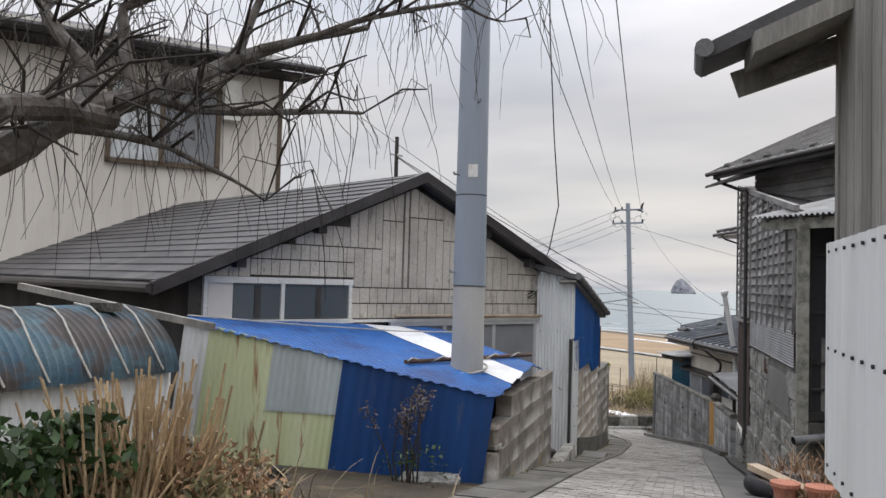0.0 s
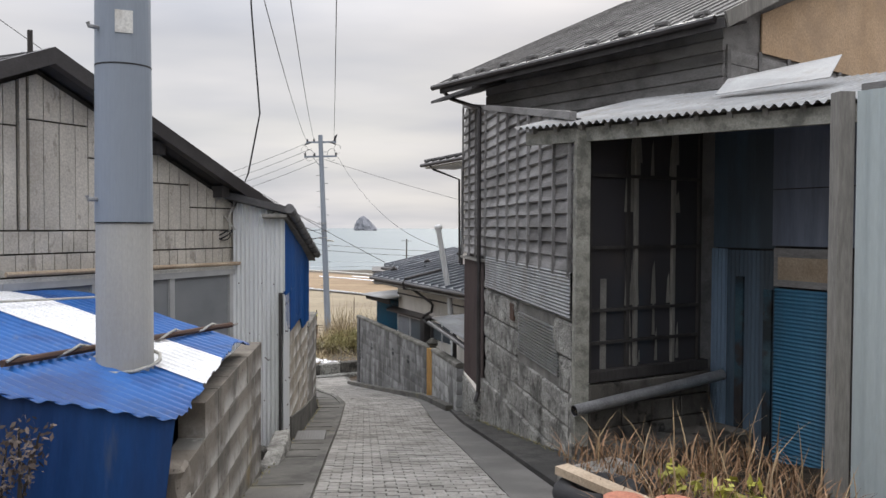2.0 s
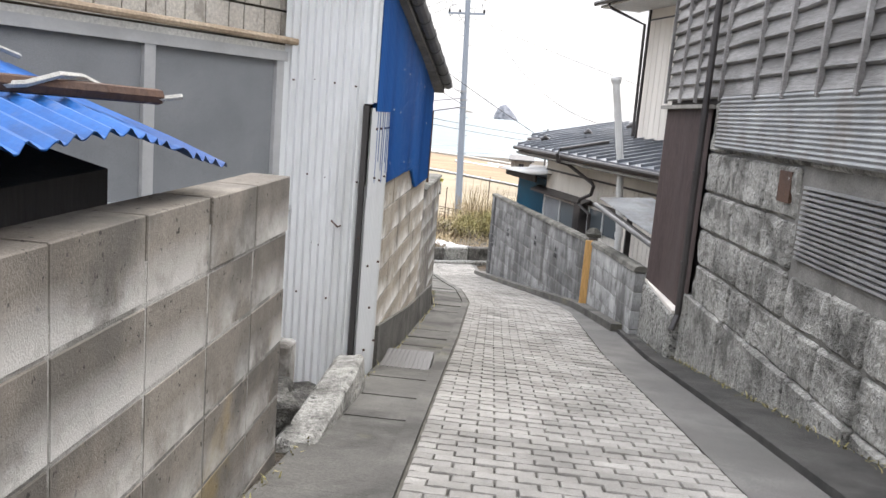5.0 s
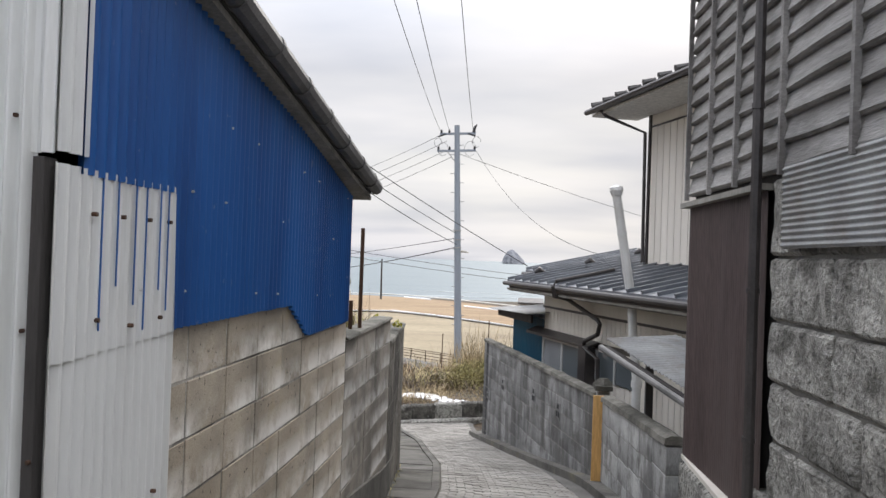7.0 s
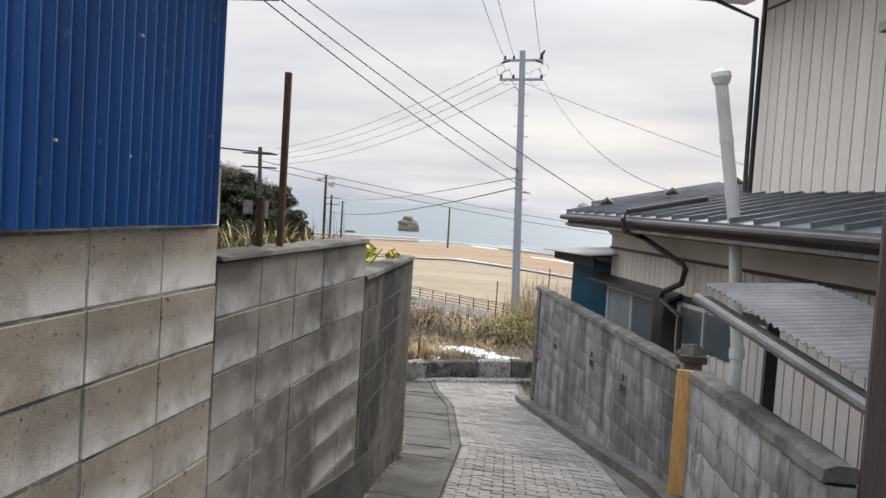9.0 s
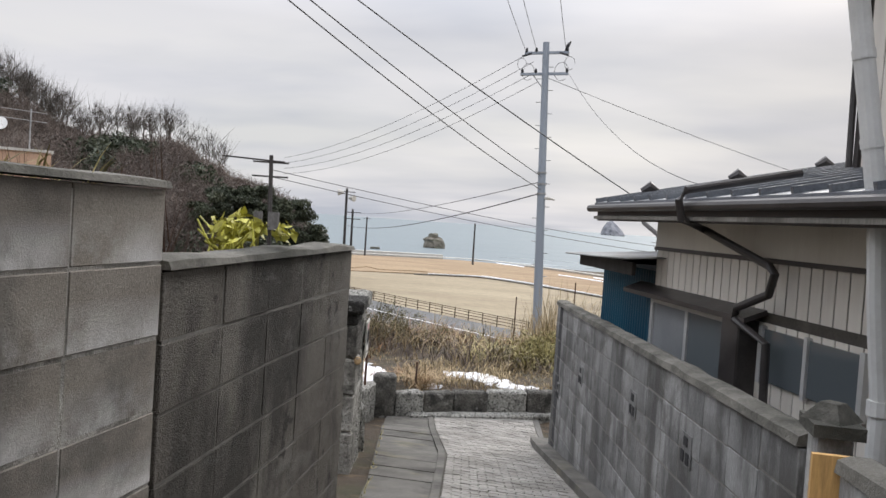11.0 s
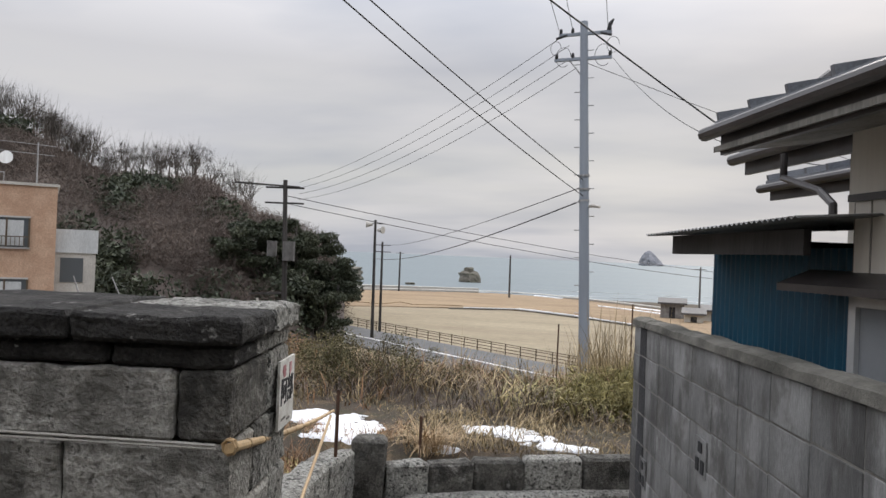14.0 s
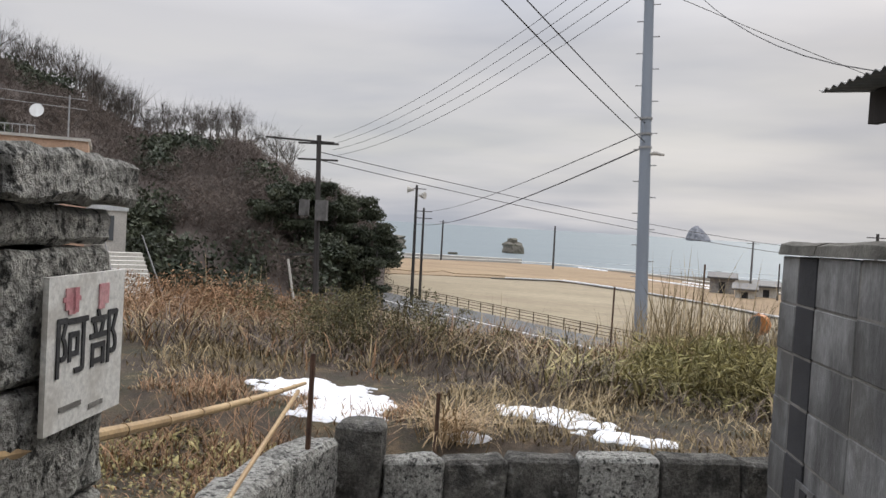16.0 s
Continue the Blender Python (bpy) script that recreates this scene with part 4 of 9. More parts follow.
    part("frame", bbox(2.2, 4.61, -0.06, -0.02, 0.255, 0.30, LH), "alu", win)
    part("sill", bbox(2.2, 4.62, -0.08, 0.0, 0.232, 0.256, LH), "alu", win)
    part("rail", tube(B(), [LH @ Vector((2.2, -0.10, 0.222)), LH @ Vector((4.65, -0.10, 0.236))], 0.018, 8), "alu", win, "pale pipe tied under the sill")
    part("rail", tube(B(), [LH @ Vector((2.2, -0.09, 1.112)), LH @ Vector((4.66, -0.09, 1.098))], 0.02, 8), "wood_raw", win, "faded bamboo pole over the window")
    # upper band window
    win = part("window", bbox(0.0, 1.63, -0.02, 0.02, 1.06, 1.47, LH), "frosted", h, "white-framed sliding window with frosted panes")
    part("frame", bbox(-0.03, 1.66, -0.05, 0.0, 1.44, 1.50, LH), "alu_white", win)
    part("frame", bbox(-0.03, 1.66, -0.06, 0.0, 1.04, 1.085, LH), "alu_white", win)
    for x in (-0.01, 0.81, 1.63):
        part("frame", bbox(x - 0.02, x + 0.02, -0.045, 0.0, 1.085, 1.44, LH), "alu_white", win)
    part("shutter", bbox(0.02, 0.27, -0.03, -0.021, 1.085, 1.44, LH), "cream", win, "cream blind panel")
    part("pane", bbox(0.28, 0.78, -0.026, -0.021, 1.10, 1.42, LH), "glass", win)
    part("pane", bbox(0.84, 1.6, -0.03, -0.024, 1.10, 1.42, LH), "glass", win)
    for x in (0.5, 1.2):
        part("post", bbox(x, x + 0.07, -0.034, -0.028, 1.10, 1.42, LH), "wood_black", win)
    # roof
    roof = part("roof", slab(B(), [LH @ Vector(p) for p in ((2.51, -0.16, 2.715), (-0.55, -0.2, rake(-0.55)), (-0.55, 9.0, rake(-0.55)), (2.51, 8.0, 2.715))], 0.05), "roof_dark", h, "dark slate roof")
    part("slope", slab(B(), [LH @ Vector(p) for p in ((2.51, -0.16, 2.715), (5.15, -0.16, rake(5.15)), (5.15, 7.0, rake(5.15)), (2.51, 7.0, 2.715))], 0.05), "roof_dark", roof)
    k = 17
    for i in range(k):
        x0 = -0.55 + 3.06 * i / k
        x1 = -0.55 + 3.06 * (i + 1) / k + 0.01
        bm = slab(B(), [LH @ Vector(p) for p in ((x1, -0.17, rake(x1) + 0.012), (x0, -0.21 + 0.003 * i, rake(x0) + 0.028), (x0, 9.0, rake(x0) + 0.028), (x1, 9.0, rake(x1) + 0.012))], 0.016)
        part("shingle", bm, "roof_dark", roof)
        x0 = 5.15 - 2.64 * i / k
        x1 = 5.15 - 2.64 * (i + 1) / k - 0.01
        bm = slab(B(), [LH @ Vector(p) for p in ((x0, -0.17, rake(x0) + 0.028), (x1, -0.17, rake(x1) + 0.012), (x1, 7.0, rake(x1) + 0.012), (x0, 7.0, rake(x0) + 0.028))], 0.016)
        part("shingle", bm, "roof_dark", roof)
    for s, e in ((-0.58, 2.51), (2.51, 5.18)):
        part("bargeboard", slab(B(), [LH @ Vector(p) for p in ((s, -0.22, rake(s) + 0.02), (e, -0.22, rake(e) + 0.02), (e, -0.14, rake(e) + 0.02), (s, -0.14, rake(s) + 0.02))], 0.13), "dark_metal", roof)
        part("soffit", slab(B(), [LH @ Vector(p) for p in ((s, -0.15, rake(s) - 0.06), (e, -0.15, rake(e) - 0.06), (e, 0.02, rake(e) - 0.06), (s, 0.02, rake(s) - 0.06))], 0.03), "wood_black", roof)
    part("gutter", tube(B(), [LH @ Vector((-0.6, -0.2, rake(-0.6) - 0.03)), LH @ Vector((-0.6, 7.3, rake(-0.6) - 0.03))], 0.05, 8), "dark_metal", roof)
    for x in (0.3, 1.2, 3.6, 4.4):
        part("purlin", bbox(x - 0.05, x + 0.05, -0.13, 0.0, rake(x) - 0.20, rake(x) - 0.09, LH), "wood_black", roof)
    return h


gable_house()


TALL = LH0 @ Matrix.Translation((4.64, 6.8, 0)) @ rot2(-13) @ Matrix.Diagonal((1.06, 1, 1, 1)) @ Matrix.Translation((-4.64, -6.8, 0))


def tall_house():
    """The two-storey cream house behind the low roof."""
    Y = 6.8
    LH = TALL
    h = thing("house", "two-storey cream metal-clad house behind the low roof", "house", at=LH @ Vector((1, Y, -1)))
    part("wall", bbox(-9, 4.64, Y, Y + 5, -1, 5.85, LH), "cream", h)
    for i in range(44):
        x = 4.5 - i * 0.30
        part("seam", bbox(x, x + 0.018, Y - 0.012, Y, 1.2, 5.38, LH), "cream", h)
    part("corner_trim", bbox(4.60, 4.68, Y - 0.03, Y + 0.05, -1, 5.4, LH), "bronze", h)
    w = part("window", bbox(1.7, 3.48, Y - 0.03, Y + 0.1, 3.55, 4.98, LH), "curtain", h, "brown-framed sliding window with a pale curtain")
    part("pane", bbox(2.56, 3.45, Y - 0.05, Y - 0.035, 3.58, 4.95, LH), "screen", w)
    part("pane", bbox(1.73, 2.54, Y - 0.045, Y - 0.035, 3.58, 4.95, LH), "curtain", w)
    for a in ((1.64, 3.54, 3.48, 3.56), (1.64, 3.54, 4.95, 5.03), (1.64, 1.72, 3.48, 5.03), (3.46, 3.54, 3.48, 5.03), (2.5, 2.58, 3.5, 5.0)):
        part("frame", bbox(a[0], a[1], Y - 0.09, Y - 0.02, a[2], a[3], LH), "bronze", w)
    part("rail", bbox(3.55, 3.85, Y - 0.25, Y - 0.02, 4.45, 5.2, LH), "alu_white", h, "small white meter box")
    r = part("roof", slab(B(), [LH @ Vector(p) for p in ((-9, Y - 0.6, 5.62), (5.2, Y - 0.6, 5.62), (5.2, Y + 3, 6.75), (-9, Y + 3, 6.75))], 0.16), "roof_dark", h)
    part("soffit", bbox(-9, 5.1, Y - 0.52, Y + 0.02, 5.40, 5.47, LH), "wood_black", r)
    part("gutter", tube(B(), [LH @ Vector((-9, Y - 0.64, 5.57)), LH @ Vector((5.25, Y - 0.64, 5.55))], 0.07, 8), "dark_metal", r)


tall_house()


# ---- corrugated corner and blue side of the house, along the lane ----
def lane_side():
    h = thing("shed", "lean-to shed clad in white and blue corrugated sheets", "shed", at=(WX - 0.3, 13, -1.2))
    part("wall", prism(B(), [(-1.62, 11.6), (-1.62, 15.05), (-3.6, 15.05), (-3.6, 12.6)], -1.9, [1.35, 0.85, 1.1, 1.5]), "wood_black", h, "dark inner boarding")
    z0 = LH @ Vector((4.60, -0.05, 0))
    z0.z = 0
    u = Vector((-1.553, 11.415, 0)) - z0
    w = u.length
    part("sheet", sheet(B(), z0, u, (0, 0, 1), w, lambda s: -0.93 - 0.05 * s / w, lambda s: 1.74 - 0.14 * s / w, 0.044, 0.014, per=10, wob=0.014, rows=6), "zinc", h, "tall weathered white corrugated sheet")
    for sx, zz in ((0.04, 0.86), (0.16, 0.87), (0.28, 0.86), (0.40, 0.85), (0.15, 0.34), (0.25, 0.33), (0.44, 0.32), (0.20, -0.05), (0.24, -0.06), (0.47, 0.0), (0.12, -0.35), (0.30, -0.37)):
        p = z0 + Vector((0, 0, zz)) + u.normalized() * (sx + 0.02)
        part("nail", tube(B(), [p + Vector((-0.002, -0.008, 0)), p + Vector((-0.004, -0.017, 0))], 0.006, 6), "iron", h)
    part("sheet", sheet(B(), Vector((-1.572, 11.422, 0)), (0.07, -0.02, 0), (0, 0, 1), 0.075, 0.76, 1.61, 0.044, 0.01, per=8), "zinc", h)
    hk = Vector((-1.645, 11.425, 0.06))
    part("hook", tube(B(), [hk, hk + Vector((-0.01, -0.03, -0.005)), hk + Vector((-0.05, -0.03, 0.03))], 0.005, 5), "iron", h)
    part("sheet", sheet(B(), (-1.508, 11.42, 0), (0, 1, 0), (0, 0, 1), 0.16, 0.77, lambda s: 1.60 - 0.1 * s, 0.057, 0.008, per=8), "zinc", h)
    part("post", bbox(-1.553, -1.524, 11.405, 11.46, -1.0, 0.75), "wood_black", h, "dark wooden post")
    part("sheet", sheet(B(), (-1.517, 11.43, 0), (0, 1, 0), (0, 0, 1), 0.745, lambda s: -0.95 - 0.1 * s, 0.30, 0.057, 0.009, per=8, wob=0.006), "white_sheet", h)
    part("sheet", sheet(B(), (-1.512, 11.425, 0), (0, 1, 0), (0, 0, 1), 0.755, lambda s: 0.23 + 0.03 * s, 0.74, 0.057, 0.006, per=8, wob=0.006, seed=4), "white_sheet", h, "short white painted sheet with blue drips")

    for yy, zz in ((11.66, 0.3), (11.75, 0.42), (11.86, 0.36), (11.93, 0.28), (12.03, 0.4), (12.09, 0.33)):
        part("drip", bbox(-1.5075, -1.5045, yy, yy + 0.006, zz, 0.735), "blue", h)

    def low(s):
        y = 11.54 + s
        if y < 12.16:
            return 0.72
        if y < 13.58:
            return 0.262
        return max(0.075, 0.262 - (y - 13.58) * 0.5)

    part("sheet", sheet(B(), (-1.512, 11.54, 0), (0, 1, 0), (0, 0, 1), 3.51, low, lambda s: 1.60 - 0.19 * s, 0.057, 0.015, per=10, wob=0.006, seed=2), "blue", h, "deep blue corrugated sheet with a ragged lower edge")
    # sloping eave with gutter
    e0, e1 = Vector((-1.46, 11.3, 1.66)), Vector((-1.42, 15.30, 1.04))
    bk = Vector((-2.2, 0, 0.55))
    part("roof", slab(B(), [e0, e1, e1 + bk, e0 + bk], 0.07), "roof_dark", h)
    part("soffit", slab(B(), [e0 + Vector((0.0, 0, -0.08)), e1 + Vector((0, 0, -0.08)), e1 + Vector((-0.25, 0, -0.08)), e0 + Vector((-0.25, 0, -0.08))], 0.03), "wood_grey", h)
    g = part("gutter", tube(B(), [e0 + Vector((0.03, 0, -0.02)), e1 + Vector((0.03, 0.02, -0.02))], 0.05, 10), "grey_gutter", h, "grey half-round gutter")
    for i in range(9):
        c = e0.lerp(e1, (i + 0.5) / 9) + Vector((0.03, 0, -0.02))
        d = (e1 - e0).normalized()
        part("bracket", tube(B(), [c - d * 0.02, c + d * 0.02], 0.056, 10), "grey_gutter", g)
    for i in range(16):
        yy = 11.9 + (i * 0.37) % 3.0
        zz = (0.4, 0.75, 1.05)[i % 3] - 0.05 * (yy - 12)
        if zz < 1.5 - 0.19 * (yy - 11.78):
            part("nail", tube(B(), [(-1.504, yy, zz), (-1.496, yy, zz)], 0.005, 6), "alu", h)
    for yy, zz in [(11.62, 0.62), (11.78, 0.62), (11.95, 0.62), (12.1, 0.62), (11.65, 0.33), (11.85, 0.3), (12.05, 0.31), (11.62, -0.2), (12.05, -0.25), (11.8, -0.5), (11.7, -0.75), (12.1, -0.8)]:
        part("nail", tube(B(), [(-1.512, yy, zz), (-1.497, yy, zz)], 0.007, 6), "iron", h)
    return h


lane_side()


# ---- small shed with the blue roof under the gable ----
def blue_shed():
    h = thing("shed", "patchwork corrugated shed with a blue roof with a white stripe", "shed", at=(-3, 7, -0.2))

    def rz(X, o):
        return 1.10 - 0.19 * max(o, 0) + 0.06 * min(o, 0) - 0.05 * X - 0.27 * max(0, X - 2.9)

    # roof sheets: ribs run out from the gable wall
    def edge(X):
        """How far the roof reaches out from the gable at X."""
        return float(np.interp(X, [-0.35, 1.33, 3.3, 3.6], [0.12, 2.52, 1.28, 1.1]))

    def strip_sheet(x0, x1, m, lab="", dz=0.0):
        bm = B()
        n = int((x1 - x0) / 0.063 * 6)
        lay = []
        for k in (0, 1):
            g = []
            for i in range(n + 1):
                X = x0 + (x1 - x0) * i / n
                a = 0.008 * math.cos(2 * math.pi * X / 0.063) - k * 0.003 + dz
                ee = edge(X) + 0.04 * noise.noise((X * 7, 1, 1)) + 0.02 * noise.noise((X * 21, 4, 1))
                g.append([bm.verts.new(LH0 @ Vector((X, -o, rz(X, o) + a + 0.012 * noise.noise((X * 2, o * 2, 3))))) for o in [-0.46 + (ee + 0.46) * j / 7 for j in range(8)]])
            for p, q in zip(g, g[1:]):
                for j in range(7):
                    bm.faces.new((p[j], q[j], q[j + 1], p[j + 1]))
            lay.append(g)
        part("roof_sheet", bm, m, h, lab)

    strip_sheet(-0.34, 1.9, "blue_roof", "bright blue corrugated roof sheet")
    strip_sheet(1.88, 2.42, "white_roof", "white corrugated roof sheet", 0.006)
    strip_sheet(2.40, 3.42, "blue_roof", "bright blue corrugated roof sheet")
    # front, facing up the lane
    F0, F1 = Vector((-4.55, 6.50, 0)), Vector((-1.66, 6.68, 0))
    u = (F1 - F0)
    W = u.length
    un = u.normalized()
    sh = Vector((0.12, 0, 1.0))

    def front(a, b, z0, z1, m, lab, dz=0.0, pitch=0.063):
        part("sheet", sheet(B(), F0 + un * a + Vector((0, -dz, 0)), un, sh, b - a, z0, lambda s: (1.115 - 0.187 * (a + s)) if z1 is None else z1, pitch, 0.006, per=6, wob=0.005, seed=int(a * 10)), m, h, lab)

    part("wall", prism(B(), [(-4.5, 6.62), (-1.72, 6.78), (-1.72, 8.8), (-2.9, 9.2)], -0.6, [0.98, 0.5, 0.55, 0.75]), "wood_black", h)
    front(0.0, 0.30, -0.4, None, "zinc", "grey corrugated sheet", -0.03)
    front(0.28, 0.95, -0.4, None, "yellow", "rust-streaked yellow-green corrugated sheet")
    front(0.93, 1.62, 0.32, None, "pale", "pale grey sheet", 0.006)
    front(0.93, 1.62, -0.4, 0.36, "yellow", "yellow-green sheet", -0.004)
    front(1.60, 2.97, -0.5, None, "blue_tarp", "dull deep blue sheet", 0.012, 0.11)
    # poles and ropes that hold the roof down
    pl = part("batten", tube(B(), [(-2.42, 6.98, 0.775), (-1.62, 8.86, 0.735)], 0.02, 7), "iron", h, "rusty pipe tied over the roof")
    rp = [LH0 @ Vector((X, -o, rz(X, o) + 0.05)) for X, o in ((-0.3, 0.15), (0.8, 0.35), (1.9, 0.45), (2.9, 0.4), (3.3, 0.3))]
    part("rope", tube(B(), rp, 0.009, 6), "rope", h)
    rp = [Vector((-1.97 + 0.19 * math.cos(a), 7.46 + 0.19 * math.sin(a), 0.71 + 0.04 * math.sin(a))) for a in [i * 0.524 for i in range(13)]]
    part("rope", tube(B(), rp, 0.010, 6), "rope", h)
    rp = [Vector((-2.42, 6.98, 0.785)).lerp(Vector((-1.60, 8.90, 0.745)), i / 24) + Vector((0.022 * math.cos(i * 1.3), 0, 0.022 * math.sin(i * 1.3))) for i in range(25)]
    part("rope", tube(B(), rp, 0.008, 5), "rope", h)
    return h


blue_shed()


# ---- big utility pole by the blue shed ----
def near_pole():
    h = thing("utility_pole", "thick concrete utility pole with a blue-grey wrap above", "pole", at=(-1.97, 7.46, -0.3))
    c = Vector((-1.97, 7.46, 0))
    part("shaft", tube(B(), [c + Vector((0, 0, -0.35)), c + Vector((0, 0, 1.47))], [0.158, 0.148], 32), "pole", h)
    part("wrap", tube(B(), [c + Vector((0, 0, 1.475)), c + Vector((0, 0, 2.2)), c + Vector((0, 0, 9.5))], [0.1525, 0.148, 0.11], 32), "pole_sheet", h, "smooth blue-grey metal wrap")
    for z in (1.475, 2.33):
        part("band", tube(B(), [c + Vector((0, 0, z - 0.004)), c + Vector((0, 0, z + 0.004))], 0.1545 - (z - 1.47) * 0.006, 32), "cable", h)
    for z, a in ((1.60, -2.4), (2.52, -2.3), (3.2, -1.0)):
        d = Vector((math.cos(a), math.sin(a), 0))
        part("step_bolt", tube(B(), [c + Vector((0, 0, z)) + d * 0.14, c + Vector((0, 0, z)) + d * 0.20, c + Vector((0, 0, z + 0.02)) + d * 0.205], 0.012, 7), "steel", h)
    b = Matrix.Translation(c + Vector((0, 0, 2.55))) @ rot2(-72)
    part("number_plate", bbox(0.145, 0.15, -0.045, 0.045, -0.06, 0.06, b), "sign_white", h, "small white number plate")
    return h


near_pole()


# ---- stone-footed house with dark boards ----
RH = pose(1.2, 9.85, 0, 0, 0, 92.7)      # x runs down the lane along the wall, y out towards the lane


def stone_house():
    h = thing("house", "old house with rough stone foot and grey weathered boards", "house", at=RH @ Vector((3, -2, -0.8)))
    top = lambda x: 2.42 + 0.16 * x
    bm = prism(B(), [(0.08, -0.06), (5.85, -0.06), (5.85, -6), (1.2, -6), (0.84, -1.64), (0.62, -1.40)], -1.6, [2.3, 3.4, 3.4, 2.3, 2.3, 2.3], RH)
    part("wall", bm, "wood_black", h, "dark inner wall")
    # stone foot
    foot = part("stone_foot", bbox(0.03, 4.12, -0.3, -0.014, -1.4, 1.0, RH), "mortar", h, "foot of rough tuff blocks")
    rs = random.Random(4)
    ztops = [1.02, 0.60, 0.26, -0.06, -0.37, -0.68]

    def stone(x0, x1, z0, z1, out):
        bm = bbox(x0 + 0.008, x1 - 0.008, -0.15, out, z0 + 0.008, z1 - 0.008, bevel=0.018)
        bmesh.ops.subdivide_edges(bm, edges=bm.edges[:], cuts=4, use_grid_fill=True)
        for v in bm.verts:
            k = noise.noise((v.co.x * 9, v.co.z * 9, x0))
            if v.co.y > -0.1:
                v.co.y += 0.02 * k + 0.01 * noise.noise((v.co.x * 31, v.co.z * 31, x0))
            v.co.x += 0.006 * noise.noise((v.co.z * 12, x0, 3))
            v.co.z += 0.006 * noise.noise((v.co.x * 12, z0, 5))
        bmesh.ops.transform(bm, matrix=RH, verts=bm.verts)
        part("stone", bm, "stone", foot)

    for j in range(len(ztops) - 1):
        x = 0.02
        while x < 4.14:
            w = rs.uniform(0.42, 0.66)
            if x + w > 3.9:
                w = 4.16 - x
            # leave the vent and the hole free
            mid = x + w / 2
            if not (j in (1, 2, 3) and 0.55 < mid < 2.15 and j != 3):
                stone(x, x + w, ztops[j + 1], ztops[j], rs.uniform(0.0, 0.02))
            x += w
    x = 0.0
    while x < 4.3:
        w = rs.uniform(0.5, 0.9)
        stone(x, min(x + w, 4.32), -1.45, -0.66, 0.015 + rs.uniform(0, 0.02))
        x += w
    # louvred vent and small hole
    # black backing behind the slats gives the vent's inner shade as colour
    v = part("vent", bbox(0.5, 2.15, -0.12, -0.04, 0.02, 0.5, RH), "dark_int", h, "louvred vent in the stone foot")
    for i in range(15):
        z = 0.04 + i * 0.031
        part("slat", bbox(0.52, 2.13, -0.03, 0.012, z, z + 0.016, RH @ Matrix.Translation((0, 0, 0))), "steel", v)
    part("vent_hole", bbox(2.3, 2.5, -0.02, 0.026, 0.36, 0.56, RH), "iron", h, "small rusty vent opening")
    # translucent corrugated strip
    o = RH @ Vector((3.92, 0.05, 0))
    part("sheet", sheet(B(), RH @ Vector((0.0, 0.045, 0.64)), (0, 0, 1), RH.to_3x3() @ Vector((-1, 0, 0)), 0.42, -3.92, 0.0, 0.032, 0.006, per=6), "zinc_old", h, "pale corrugated strip above the stone")
    # lapped boards and battens
    sid = part("siding", prism(B(), [(0.02, -0.05), (5.83, -0.05), (5.83, -0.02), (0.02, -0.02)], 1.0, [top(0), top(5.83), top(5.83), top(0)], RH), "wood_black", h, "weathered lapped boards")
    z = 1.05
    k = 0
    while z < 3.6:
        x0 = max(0.02, (z + 0.02 - 2.42) / 0.16)
        bm = B()
        n = 24
        ring = []
        xt = max(0.02, (z + 0.155 - 2.42) / 0.16)
        for i in range(n + 1):
            x = x0 + (5.84 - x0) * i / n
            xu = xt + (5.84 - xt) * i / n
            e = 0.008 * noise.noise((x * 1.3, z * 5, 0)) + 0.004 * noise.noise((x * 7, z * 5, 1))
            ring.append([bm.verts.new(RH @ Vector(p)) for p in ((x, 0.03 + e, z + e), (x, 0.045 + e, z + 0.012 + e), (xu, 0.0, z + 0.155), (xu, -0.03, z + 0.155), (x, -0.03, z))])
        for a, b in zip(ring, ring[1:]):
            for m in range(5):
                bm.faces.new((a[m], a[(m + 1) % 5], b[(m + 1) % 5], b[m]))
        bm.faces.new(ring[0]), bm.faces.new(ring[-1][::-1])
        if x0 < 5.5:
            part("board", bm, "siding", sid)
        else:
            bm.free()
        z += 0.132
        k += 1
    for x in (0.04, 0.55, 1.05, 1.55, 2.05, 2.6, 3.14, 3.95, 4.7, 5.25, 5.82):
        part("batten", beam(B(), RH @ Vector((x, 0.05, 1.02)), RH @ Vector((x, 0.05, min(3.4, top(x) - 0.02))), 0.035, 0.03), "wood_dark", sid)
    part("trim", beam(B(), RH @ Vector((0.0, 0.03, top(0) + 0.02)), RH @ Vector((5.84, 0.03, top(5.84) + 0.02)), 0.06, 0.07), "wood_dark", sid)
    # brown ribbed sheet beyond the corner
    part("sheet", sheet(B(), RH @ Vector((4.24, 0.01, 0)), RH.to_3x3() @ Vector((1, 0, 0)), (0, 0, 1), 1.6, -0.98, 0.97, 0.04, 0.005, per=6), "brown_sheet", h, "dark brown ribbed sheet")
    part("return", bbox(5.80, 5.86, -1.5, 0.012, -0.98, 0.97, RH), "brown_sheet", h)
    part("ledge", bbox(4.2, 5.9, -0.02, 0.075, 0.965, 1.0, RH), "wood_grey", h, "weathered wooden ledge")
    # downpipe at the corner
    dp = [RH @ Vector(p) for p in ((4.2, 0.09, 3.1), (4.18, 0.09, -0.85), (4.14, 0.14, -0.98))]
    pipe = part("downpipe", tube(B(), dp, 0.03, 8), "dark_metal", h, "dark downpipe")
    for z in (2.4, 1.4, 0.4, -0.4):
        part("bracket", tube(B(), [RH @ Vector((4.19, 0.09, z)), RH @ Vector((4.19, 0.09, z + 0.03))], 0.037, 8), "dark_metal", pipe)
    # upper wall and roof, set askew behind
    A, Bq = Vector((0.42, 14.6, 3.53)), Vector((3.06, 10.6, 3.63))
    d = (Bq - A).normalized()
